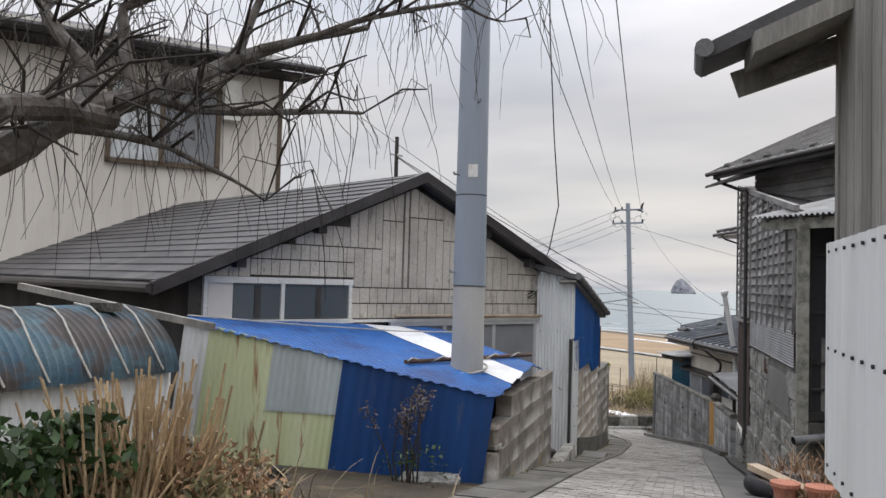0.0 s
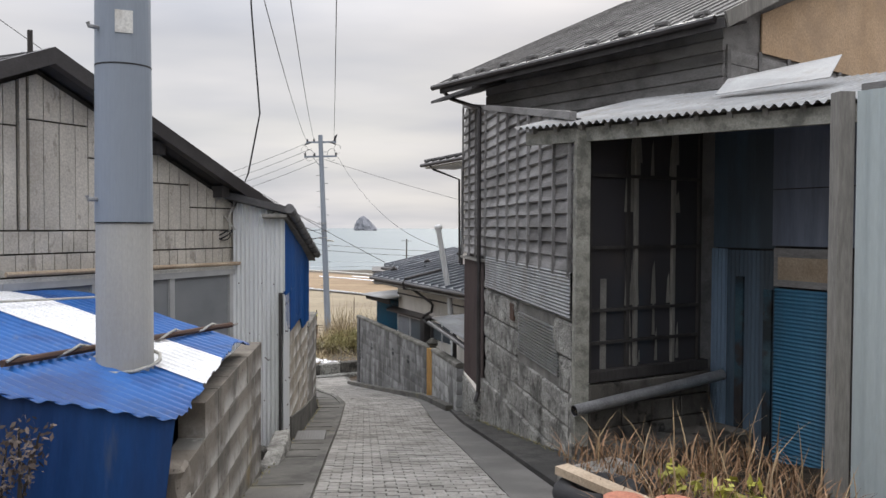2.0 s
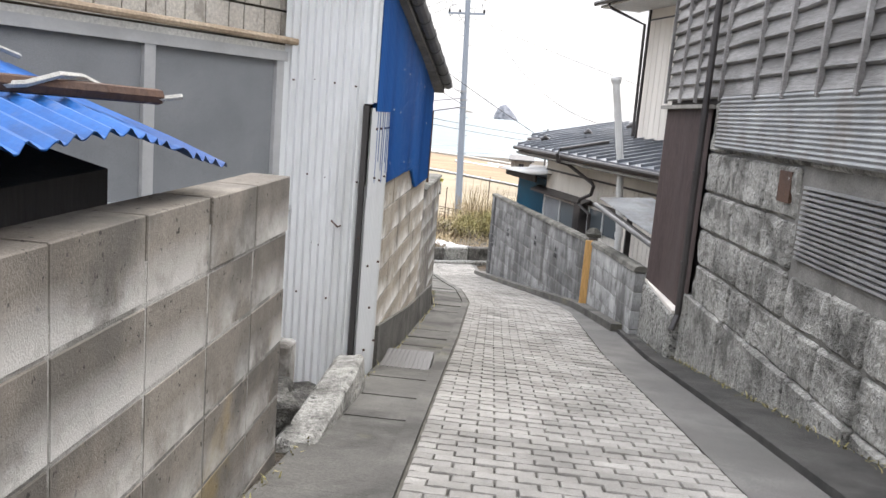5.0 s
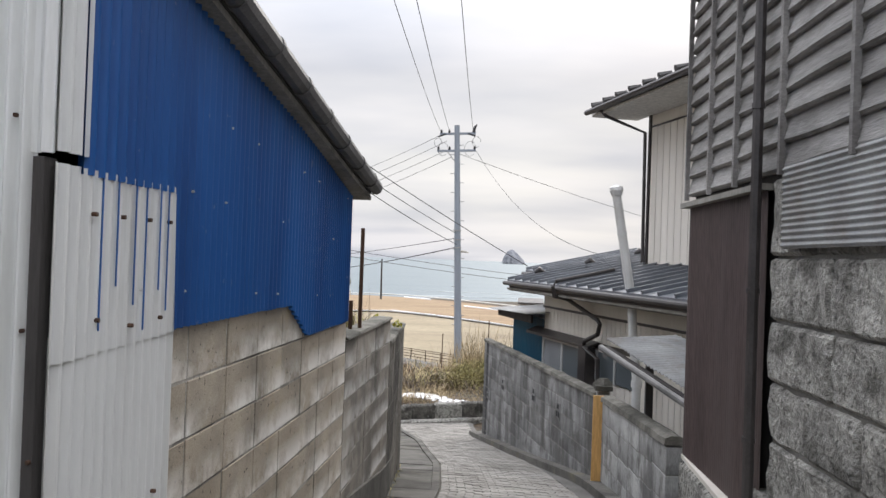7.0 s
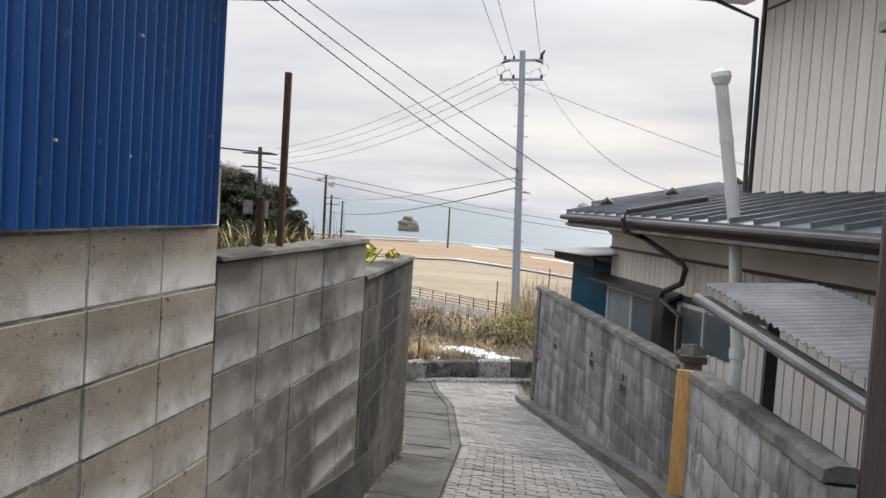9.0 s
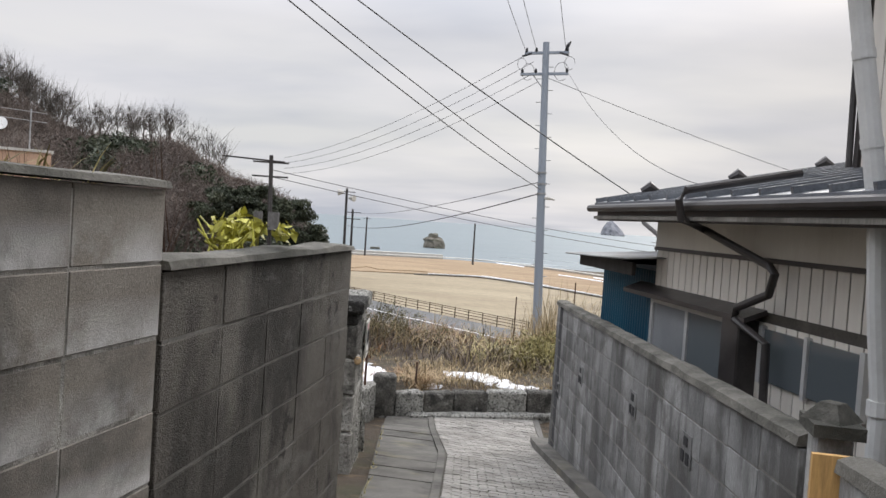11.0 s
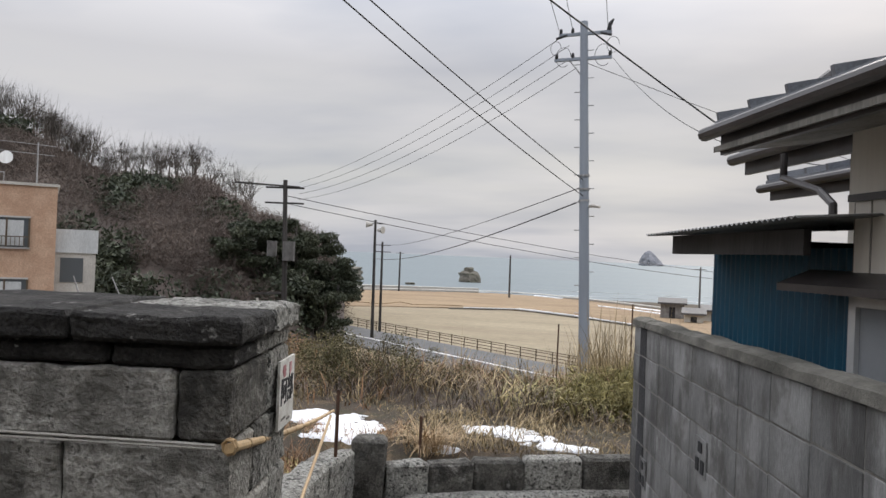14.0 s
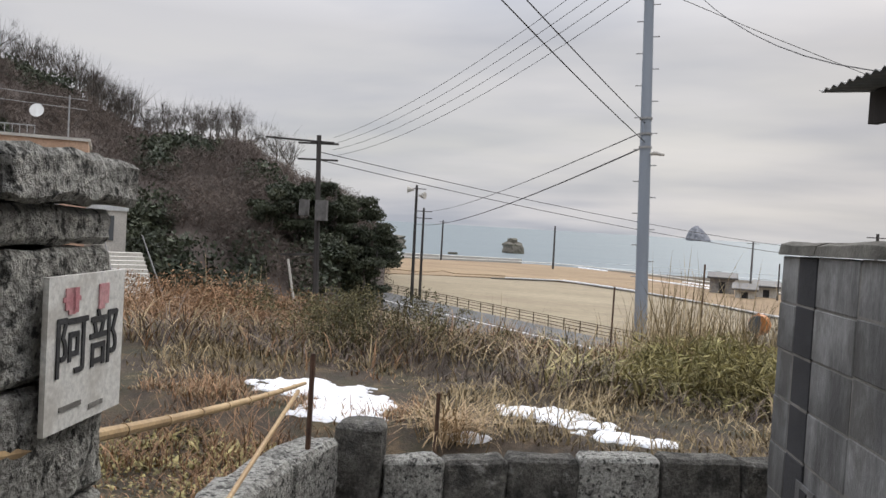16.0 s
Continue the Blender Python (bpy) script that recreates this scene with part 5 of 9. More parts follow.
    back = Vector((-d.y, d.x, 0)).normalized()
    if back.x < 0:
        back = -back
    E = A.lerp(Bq, 0.94)
    q = [A + back * 0.55 + d * 0.4, E + back * 0.45 - d * 0.2]
    up = part("upper_wall", prism(B(), [tuple(p.xy) for p in (q[0], q[1], q[1] + back * 4, q[0] + back * 4)], 1.6, [3.62, 3.72, 5.0, 5.0]), "wood_dark", h, "dark upper boards under the eaves")
    for i in range(11):
        z = 2.2 + i * 0.135
        part("board", beam(B(), Vector((*q[0].xy, z)) - back * 0.012, Vector((*q[1].xy, z)) - back * 0.012, 0.03, 0.118), "wood_dark", up)
    roof = part("roof", slab(B(), [A - d * 0.15, E + d * 0.1, E + d * 0.1 + back * 4.2 + Vector((0, 0, 1.9)), A - d * 0.15 + back * 4.2 + Vector((0, 0, 1.9))], 0.06), "roof_brown", h, "sagging weathered roof with low seams")
    ln = (E - A).length
    for i in range(24):
        p = A + d * (ln * i / 23)
        part("seam", beam(B(), p + Vector((0, 0, 0.006)), p + back * 4.2 + Vector((0, 0, 1.906)), 0.025, 0.024), "roof_brown", roof)
    for i in range(9):
        p = A + d * (ln * (i + 0.5) / 9) + back * 0.12 + Vector((0, 0, 0.09))
        part("snow_guard", bbox(-0.09, 0.09, -0.05, 0.05, -0.045, 0.02, Matrix.Translation(p) @ rot2(math.degrees(math.atan2(d.y, d.x))), bevel=0.02), "roof_brown", roof)
    part("drip_edge", beam(B(), A + Vector((0, 0, -0.015)) - d * 0.15, E + d * 0.1 + Vector((0, 0, -0.015)), 0.05, 0.012), "alu_white", roof)
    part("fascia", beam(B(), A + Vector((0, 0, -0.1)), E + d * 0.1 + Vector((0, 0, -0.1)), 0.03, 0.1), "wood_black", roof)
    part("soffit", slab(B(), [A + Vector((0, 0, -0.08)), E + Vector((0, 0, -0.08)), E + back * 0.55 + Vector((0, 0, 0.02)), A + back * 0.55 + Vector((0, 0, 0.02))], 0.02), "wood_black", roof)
    part("gutter", tube(B(), [A + Vector((-0.03, -0.02, -0.05)) - d * 0.15, E + Vector((-0.03, -0.02, -0.05))], 0.04, 8), "dark_metal", roof)
    tip = A + Vector((-0.14, 0.0, -0.26))
    part("lower_eave", slab(B(), [tip, tip + d * 0.9 + Vector((0, 0, 0.08)), tip + d * 0.9 + back * 0.9 + Vector((0, 0, 0.3)), tip + back * 0.9 + Vector((0, 0, 0.25))], 0.04), "roof_dark", roof)
    part("drain_elbow", tube(B(), [A + Vector((0, 0, -0.08)), A + Vector((0.15, 0, -0.22)), RH @ Vector((4.2, 0.09, 3.1))], 0.028, 8), "dark_metal", roof)
    # gable end: battened boards below, peach board above, verge board along the roof's edge
    g0 = q[1] + d * 0.012
    part("gable_board", prism(B(), [tuple((g0 + back * o + d * t).xy) for o, t in ((0.7, 0.0), (4.0, 0.0), (4.0, 0.02), (0.7, 0.02))], [3.42] * 4, [3.85, 5.15, 5.15, 3.85]), "peach", h, "peach-painted gable board")
    for i in range(8):
        z = 2.25 + i * 0.15
        part("board", beam(B(), Vector((*(g0 + back * 0.02).xy, z)), Vector((*(g0 + back * 4.0).xy, z)), 0.02, 0.142), "siding", up)
    for i in range(6):
        p = g0 + back * (0.04 + i * 0.62) + d * 0.02
        part("batten", beam(B(), Vector((*p.xy, 2.1)), Vector((*p.xy, 3.42)), 0.03, 0.04), "wood_dark", up)
    part("verge_board", beam(B(), E + d * 0.11 + Vector((0, 0, -0.07)), E + d * 0.11 + back * 4.2 + Vector((0, 0, 1.83)), 0.03, 0.16), "wood_grey", roof)
    return h


stone_house()


# ---- open porch with lattice and faded blue sheets ----
def porch():
    h = thing("porch", "open wooden porch with corrugated roof and broken paper lattice", "porch", at=(2.0, 9.0, -0.4))
    PL, PR = Vector((0.756, 10.23, 2.37)), Vector((2.62, 7.95, 2.33))
    d = (PR - PL).normalized()
    back = Vector((-d.y, d.x, 0))
    if back.y < 0:
        back = -back
    W = (PR - PL).length + 1.6
    bk3 = (back + Vector((0, 0, 0.24))).normalized()
    roof = part("roof", sheet(B(), PL, d, bk3, W, -0.06, 2.1, 0.075, 0.014, per=8), "zinc_old", h, "grey corrugated roof sheets")
    part("ragged_sheet", slab(B(), [PL + d * 1.45 + bk3 * 0.95 + Vector((0, 0, 0.05)), PL + d * 2.45 + bk3 * 0.85 + Vector((0, 0, 0.10)), PL + d * 2.35 + bk3 * 1.4 + Vector((0, 0, 0.24)), PL + d * 1.45 + bk3 * 1.2 + Vector((0, 0, 0.16))], 0.006), "zinc_old", roof, "torn loose pale sheet")
    part("beam", beam(B(), PL + Vector((0.12, -0.02, -0.1)) - d * 0.05, PR + Vector((0, 0, -0.1)) + d * 1.4, 0.05, 0.12), "mossy_wood", h, "mossy weathered edge beam")
    for i in range(12):
        p = PL + d * (0.15 + i * 0.27)
        part("rafter", beam(B(), p + Vector((0, 0, -0.045)), p + bk3 * 1.9 + Vector((0, 0, -0.045)), 0.04, 0.05), "wood_grey", h)
    part("post", bbox(1.17, 1.29, 9.70, 9.82, -0.45, 2.3), "mossy_wood", h)
    part("post", bbox(2.25, 2.35, 7.56, 7.66, -0.3, 2.3), "wood_grey", h, "chipped grey post with pale paint")
    # lattice wall, running back from the corner post
    LM = pose(1.25, 9.80, 0, 0, 0, 25.6)
    lat = part("lattice", bbox(0.05, 1.47, 0.0, 0.04, 0.18, 2.4, LM), "dark_glass", h, "dark lattice window with torn paper")
    for x in (0.07, 0.52, 0.62, 1.10, 1.45):
        part("bar", bbox(x - 0.018, x + 0.018, -0.03, 0.0, 0.18, 2.4, LM), "wood_grey" if x in (0.62, 1.10) else "wood_black", lat)
    for z in (0.43, 0.72, 1.28, 1.92):
        part("bar", bbox(0.06, 1.46, -0.036, -0.006, z - 0.014, z + 0.014, LM), "wood_black", lat)
    rs = random.Random(2)
    for i in range(34):
        x, z = rs.choice([0.54, 0.58, 0.6, 0.66, 1.06, 1.13, 0.3, 0.85]) + rs.uniform(-0.04, 0.04), rs.choice([0.2, 0.22, 0.46, 0.75, 1.3, 1.6, 1.94, 2.05])
        hh, ww = rs.uniform(0.08, 0.42), rs.uniform(0.01, 0.04)
        bm = B()
        v = [bm.verts.new(LM @ Vector(p)) for p in ((x - ww, -0.016, z), (x + ww, -0.016, z), (x + ww * 0.3, -0.018, z + hh), (x - ww * 0.5, -0.018, z + hh * 0.8))]
        bm.faces.new(v)
        r = bmesh.ops.extrude_face_region(bm, geom=bm.faces[:])
        bmesh.ops.translate(bm, vec=(0, 0.003, 0), verts=[e for e in r["geom"] if isinstance(e, bmesh.types.BMVert)])
        part("torn_paper", bm, "wood_grey", lat)
    part("sill", bbox(0.0, 1.5, -0.10, 0.04, 0.10, 0.19, LM), "wood_black", h)
    # block plinth below it
    pl = part("plinth", bbox(0.02, 1.5, -0.06, 0.2, -0.8, 0.10, LM), "mortar", h, "mossy low block plinth")
    for j in range(4):
        for i in range(4):
            part("block", bbox(i * 0.375, i * 0.375 + 0.366, -0.12, -0.03, 0.09 - (j + 1) * 0.2, 0.09 - j * 0.2 - 0.01, LM, bevel=0.008), "block_dark", pl)
    part("step", bbox(0.1, 1.6, -0.55, -0.12, -0.9, -0.42, LM, bevel=0.02), "block_dark", h)
    # blue sheets at the back
    q0, q1 = Vector((2.74, 10.58, 0)), Vector((3.01, 9.90, 0))
    u = (q1 - q0).normalized()
    QM = Matrix.Translation(q0) @ rot2(math.degrees(math.atan2(u.y, u.x)))
    part("wall", prism(B(), [(2.56, 10.46), (2.78, 10.62), (3.70, 8.40), (5.2, 9.0), (4.6, 11.4), (2.8, 11.4)], -0.9, 2.6), "wood_black", h)
    part("wall_end", bbox(1.46, 1.74, 0.0, 0.05, -0.8, 2.5, LM), "wood_dark", h)
    part("sheet", sheet(B(), q0, u, (0, 0, 1), 0.8, 1.27, 2.55, 0.32, 0.004, per=10), "old_blue", h, "faded dark blue panel")
    for z0, z1 in ((1.30, 1.80), (1.81, 2.4)):
        part("sheet", sheet(B(), q0 + u * 0.78 + Vector((-0.012, -0.006, 0)), u, (0, 0, 1), 0.9, z0, z1, 0.9, 0.003), "pale_blue", h, "blue-grey panel under the porch roof")
    part("sheet", sheet(B(), q0 + Vector((-0.02, -0.01, 0)), u, (0, 0, 1), 0.26, -0.7, 1.26, 0.05, 0.006), "faded_blue", h, "faded blue corrugated strip")
    part("sheet", sheet(B(), q0 + u * 0.25, u, (0, 0, 1), 0.6, -0.75, 1.25, 0.05, 0.003), "old_blue", h)
    for x0, x1, z1 in ((0.37, 0.46, 1.0), (0.70, 0.79, 0.9)):
        part("rusty_board", bbox(x0, x1, -0.03, -0.008, -0.7, z1, QM), "rust_blue", h)
    part("sheet", sheet(B(), q0 + u * 0.83 + Vector((-0.03, -0.012, -0.68)), (0, 0, 1), u, 1.6, 0.0, 0.66, 0.034, 0.006), "door_blue", h, "light blue ribbed door panel")
    part("board", bbox(0.83, 1.5, -0.05, -0.02, 0.94, 1.28, QM), "wood_dark", h)
    part("board", bbox(0.88, 1.45, -0.056, -0.05, 1.0, 1.2, QM), "wood_raw", h, "bare wooden lintel board")
    part("wall_panel", sheet(B(), (2.36, 7.55, 0), (0.5, -0.866, 0), (0, 0, 1), 2.2, -0.3, 2.3, 0.09, 0.006), "pale", h, "grey weathered boards beside the post")
    part("wall_back", prism(B(), [(2.40, 7.58), (3.5, 5.6), (6, 7), (4.6, 9.2)], -0.4, 2.35), "wood_dark", h)
    return h


porch()


def loose_pipe():
    p = [(1.12, 9.54, -0.10), (2.72, 10.2, 0.07)]
    o = part("drain_pipe", tube(B(), p, 0.05, 14, cap=False), "steel")
    tagged(o, "grey steel drain pipe lying across the porch step", "pipe")
    # black liner: the shade inside the pipe put into colour
    bm = B()
    tube(bm, [(1.122, 9.541, -0.0997), (2.71, 10.196, 0.069)], 0.043, 14, cap=False)
    part("bore", bm, "dark_int", o)


loose_pipe()


# ---- corner of the nearest house: white panel, boards and deep eaves ----
def near_house():
    h = thing("house", "corner of a grey boarded house with deep dark eaves", "house", at=(1.6, 3.6, 0.3))
    part("wall", bbox(0.66, 3.2, 1.6, 3.92, 0.2, 2.75), "wood_grey", h, "grey weathered boards")
    part("corner_board", bbox(0.625, 0.70, 3.88, 3.95, 1.6, 2.75), "wood_grey", h)
    part("corner_board", bbox(0.625, 0.70, 1.5, 1.62, 0.6, 2.75), "wood_grey", h)
    for i in range(14):
        part("board", bbox(0.635, 0.655, 1.66 + i * 0.16, 1.66 + i * 0.16 + 0.15, 1.7, 2.74), "wood_grey", h)
    w = part("window", bbox(0.62, 0.65, 2.2, 2.9, 1.95, 2.5), "glass", h)
    part("frame", bbox(0.60, 0.66, 2.15, 2.22, 1.9, 2.55), "peach", w, "pale wooden window frame")
    part("panel", sheet(B(), (0.60, 1.4, 0), (0, 1, 0), (0, 0, 1), 2.56, 0.70, 1.72, 0.16, 0.004), "white_sheet", h, "white painted sheet panel with a row of nails")
    part("panel_end", bbox(0.595, 0.64, 3.93, 3.965, 0.70, 1.72), "white_sheet", h)
    for z in (1.68, 1.26, 0.76):
        for i in range(14):
            part("nail", tube(B(), [(0.598, 1.6 + i * 0.175, z), (0.588, 1.6 + i * 0.175, z)], 0.008, 6), "cable", h)
    part("base_stone", bbox(0.68, 3.2, 1.55, 3.9, 0.1, 0.72, bevel=0.05), "stone", h)
    e = [(0.06, 3.72, 2.58), (0.05, 4.0, 2.57), (2.2, 4.3, 3.5), (2.2, 3.5, 3.5)]
    r = part("roof", slab(B(), e, 0.07), "roof_dark", h, "dark worn eaves")
    part("soffit", slab(B(), [(0.24, 3.95, 2.585), (0.26, 3.6, 2.59), (1.4, 3.6, 3.08), (1.4, 3.95, 3.07)], 0.09), "wood_grey", r)
    part("rafter_end", beam(B(), (0.36, 3.93, 2.49), (1.4, 3.95, 2.90), 0.05, 0.06), "wood_dark", r)
    part("fascia", beam(B(), (0.2, 3.97, 2.45), (1.4, 3.99, 2.85), 0.03, 0.12), "wood_grey", r)
    part("gutter", tube(B(), [(0.06, 4.02, 2.55), (0.06, 3.7, 2.56)], 0.042, 10), "grey_gutter", r)
    part("ridge_cap", tube(B(), [(0.55, 3.98, 2.86), (2.0, 4.1, 3.46)], 0.055, 8), "roof_dark", r)


near_house()


# ---- cream house below with ribbed metal roof ----
HU = Vector((0.32, -0.947, 0))
HN = Vector((-0.947, -0.32, 0))          # outwards, to the lane
H0 = Vector((0.19, 23.416, 0))
HM = Matrix.Translation(H0) @ rot2(math.degrees(math.atan2(-0.947, 0.32)))   # x: back up the lane, y: away from the lane


def cream_house():
    h = thing("house", "cream ribbed-metal house with a dark standing-seam roof", "house", at=HM @ Vector((3, 2, -2.5)))
    part("wall", bbox(-0.15, 7.4, 0.03, 5, -3.3, 0.12, HM), "cream", h)
    part("fascia_band", bbox(-0.15, 7.4, -0.005, 0.03, -0.22, 0.14, HM), "cream", h)
    part("rail", bbox(-0.15, 7.4, -0.02, 0.0, -0.255, -0.22, HM), "dark_metal", h)
    for i in range(52):
        x = -0.12 + i * 0.145
        part("rib", bbox(x, x + 0.13, 0.005, 0.03, -0.62, -0.255, HM), "cream", h)
    for i in range(37):
        x = 1.95 + i * 0.145
        part("rib", bbox(x, x + 0.13, 0.005, 0.03, -2.9, -0.70, HM), "cream", h)
    part("groove", bbox(-0.14, 7.4, 0.012, 0.031, -2.9, -0.26, HM), "groove", h)
    # window with hood
    part("hood", slab(B(), [HM @ Vector(p) for p in ((-0.55, -0.17, -0.68), (2.1, -0.17, -0.67), (2.1, 0.02, -0.60), (-0.55, 0.02, -0.60))], 0.04), "dark_metal", h, "dark window hood")
    w = part("window", bbox(-0.02, 1.68, -0.03, 0.03, -1.85, -0.70, HM), "frosted", h, "aluminium sliding window with frosted panes")
    for a in ((-0.04, 0.02, -1.85, -0.70), (0.80, 0.86, -1.85, -0.70), (1.64, 1.70, -1.85, -0.70), (-0.04, 1.70, -0.77, -0.70), (-0.04, 1.70, -1.9, -1.84)):
        part("frame", bbox(a[0], a[1], -0.06, 0.0, a[2], a[3], HM), "alu", w)
    part("pane", bbox(0.02, 0.80, -0.036, -0.03, -1.84, -0.77, HM), "screen", w)
    part("pane", bbox(0.86, 1.64, -0.042, -0.036, -1.84, -0.77, HM), "frosted", w)
    part("cabinet", bbox(1.72, 2.0, -0.16, 0.01, -2.2, -0.70, HM, bevel=0.01), "dark_metal", h, "dark metal shutter box")
    w2 = part("window", bbox(2.1, 3.3, -0.02, 0.03, -1.12, -0.74, HM), "glass", h)
    for a in ((2.08, 2.13), (2.68, 2.72), (3.28, 3.33)):
        part("frame", bbox(a[0], a[1], -0.04, 0.0, -1.14, -0.72, HM), "alu", w2)
    # roof: eave line and rise away from the lane
    E0 = Vector((-0.51, 23.80, 0.19))
    EU = Vector((0.321, -0.947, 0)).normalized()
    up = Vector((0.954, 0.30, 0.215))
    ln = 7.4
    roof = part("roof", slab(B(), [E0, E0 + EU * ln, E0 + EU * ln + up * 3.4, E0 + up * 3.4], 0.05), "roof_metal", h, "ribbed metal roof, wet and dark")
    for i in range(20):
        p = E0 + EU * (0.04 + i * 0.38)
        part("seam", beam(B(), p + Vector((0, 0, 0.022)), p + up * 3.4 + Vector((0, 0, 0.022)), 0.03, 0.045), "roof_metal", roof)
    for i in range(3):
        p = E0 + EU * (0.28 + 0.05 * i) + up * (0.48 + i * 0.9) + Vector((0, 0, 0.07))
        part("ridge_tile", tube(B(), [p - Vector((0.08, 0, 0.03)), p + Vector((0, 0, 0.02)), p + Vector((0.09, 0, -0.03))], [0.03, 0.06, 0.03], 8), "dark_metal", roof)
    part("fascia", beam(B(), E0 + Vector((0.05, 0, -0.11)), E0 + EU * ln + Vector((0.05, 0, -0.11)), 0.03, 0.15), "dark_metal", roof)
    part("soffit", slab(B(), [E0 + Vector((0, 0, -0.14)), E0 + EU * ln + Vector((0, 0, -0.14)), E0 + EU * ln + Vector((0.55, 0.18, -0.06)), E0 + Vector((0.55, 0.18, -0.06))], 0.03), "wood_grey", roof)
    g = part("gutter", tube(B(), [E0 + HN * 0.05 + Vector((0, 0.1, -0.06)), E0 + EU * ln + HN * 0.05 + Vector((0, 0, -0.06))], 0.038, 10), "dark_metal", roof, "dark half-round gutter")
    # bent downpipe
    c = E0 + EU * 2.46 + HN * 0.06
    pts = [c + up * 0.9 + Vector((0, 0, 0.06)), c + Vector((0, 0, 0.06)), c + HN * 0.05 + Vector((0, 0, -0.02)), c + HN * 0.02 + Vector((0, 0, -0.16)), HM @ Vector((1.44, -0.22, -0.04)), HM @ Vector((2.36, -0.15, -0.27)), HM @ Vector((2.44, -0.15, -0.32)), HM @ Vector((2.38, -0.15, -0.47)), HM @ Vector((1.97, -0.17, -0.61)), HM @ Vector((1.95, -0.17, -0.70)), HM @ Vector((2.36, -0.13, -0.82)), HM @ Vector((2.38, -0.10, -2.2))]
    part("downpipe", tube(B(), pts, 0.031, 10), "dark_metal", h, "bent dark downpipe")
    # upper storey
    T0 = Vector((1.66, 22.42, 0))
    TM = Matrix.Translation(T0) @ rot2(math.degrees(math.atan2(-0.954, 0.30)))
    t = part("upper_storey", bbox(0, 4.6, 0, 4, 0.3, 3.15, TM), "cream", h, "cream ribbed upper storey")
    for i in range(23):
        part("rib", bbox(0.06 + i * 0.2, 0.06 + i * 0.2 + 0.185, -0.014, 0.0, 0.3, 2.66, TM), "cream", t)
    part("groove", bbox(0.02, 4.6, -0.006, 0.001, 0.3, 2.66, TM), "groove", t)
    part("band", bbox(-0.01, 4.6, -0.02, 0.0, 2.66, 2.69, TM), "dark_metal", t)
    part("corner_trim", bbox(-0.03, 0.03, -0.03, 0.05, 0.3, 2.95, TM), "dark_metal", t)
    part("base_trim", bbox(-0.03, 4.6, -0.05, 0.0, 0.5, 0.55, TM), "dark_metal", t)
    R = [TM @ Vector(p) for p in ((-0.55, -0.80, 2.98), (5.2, -0.80, 2.98), (5.2, 3, 4.0), (-0.55, 3, 4.0))]
    rf = part("upper_roof", slab(B(), R, 0.07), "roof_dark", h)
    for i in range(13):
        p = TM @ Vector((-0.4 + i * 0.45, -0.78, 3.03))
        part("tile", tube(B(), [p + Vector((-0.05, 0, 0)), p + Vector((0.12, 0.03, 0.05))], [0.05, 0.035], 7), "roof_dark", rf)
    part("gutter", tube(B(), [TM @ Vector((-0.6, -0.84, 2.94)), TM @ Vector((5.2, -0.84, 2.94))], 0.045, 8), "dark_metal", rf)
    part("soffit", bbox(-0.5, 5.0, -0.78, 0.0, 2.86, 2.90, TM), "plaster", rf)
    part("drain_elbow", tube(B(), [TM @ Vector((-0.1, -0.82, 2.92)), TM @ Vector((-0.1, -0.72, 2.82)), TM @ Vector((-0.08, -0.06, 2.6)), TM @ Vector((-0.05, -0.05, 0.5))], 0.028, 8), "dark_metal", rf)
    # two lower roofs stepping back behind the first
    for k, (p, n_) in enumerate(((Vector((-0.17, 26.05, 0.34)), 2.0), (Vector((0.30, 28.2, 0.30)), 2.2))):
        rear = part("rear_roof", slab(B(), [p, p + EU * n_, p + EU * n_ + up * 2.2, p + up * 2.2], 0.05), "roof_metal", h, "lower ribbed roof stepping back behind the house")
        for i in range(5):
            q = p + EU * (0.04 + i * 0.38)
            part("seam", beam(B(), q + Vector((0, 0, 0.03)), q + up * 2.2 + Vector((0, 0, 0.03)), 0.045, 0.06), "roof_metal", rear)
        part("fascia", beam(B(), p + Vector((0.06, 0.0, -0.12)), p + EU * n_ + Vector((0.06, 0, -0.12)), 0.03, 0.17), "dark_metal", rear)
        part("end_board", beam(B(), p + Vector((0.06, 0.0, -0.10)), p + up * 2.2 + Vector((0.06, 0, -0.10)), 0.03, 0.15), "dark_metal", rear)
        part("gutter", tube(B(), [p + HN * 0.05 + Vector((0, 0.1, -0.08)), p + EU * n_ + HN * 0.05 + Vector((0, 0, -0.07))], 0.045, 10), "dark_metal", rear)
        part("rear_wall", prism(B(), [tuple((p + EU * s_ + up * o_).xy) for s_, o_ in ((0.3, 0.75), (n_, 0.75), (n_, 2.1), (0.3, 2.1))], -3.3, p.z + 0.06), "cream", rear)
    part("drain_elbow", tube(B(), [(0.05, 25.2, 0.2), (0.05, 25.2, 0.03), (0.2, 24.7, -0.1), (0.24, 24.5, -0.2), (0.24, 24.48, -0.36)], 0.026, 8), "dark_metal", h)
    # stove pipe
    pt = [(1.16, 19.72, -2.2), (1.16, 19.72, -0.9), (1.10, 19.70, -0.4), (1.06, 19.69, 0.1), (0.83, 19.63, 1.40)]
    sp = part("stove_pipe", tube(B(), pt, 0.055, 12), "pvc", h, "leaning white flue pipe")
    part("cap", tube(B(), [(0.835, 19.63, 1.37), (0.83, 19.63, 1.43), (0.825, 19.63, 1.47), (0.82, 19.63, 1.50)], [0.065, 0.085, 0.08, 0.03], 12), "pvc", sp)
    for f in (0.25, 0.6):
        c = Vector(pt[3]).lerp(Vector(pt[4]), f)
        part("joint_ring", tube(B(), [c, c + (Vector(pt[4]) - Vector(pt[3])).normalized() * 0.05], 0.06, 12), "pvc", sp)
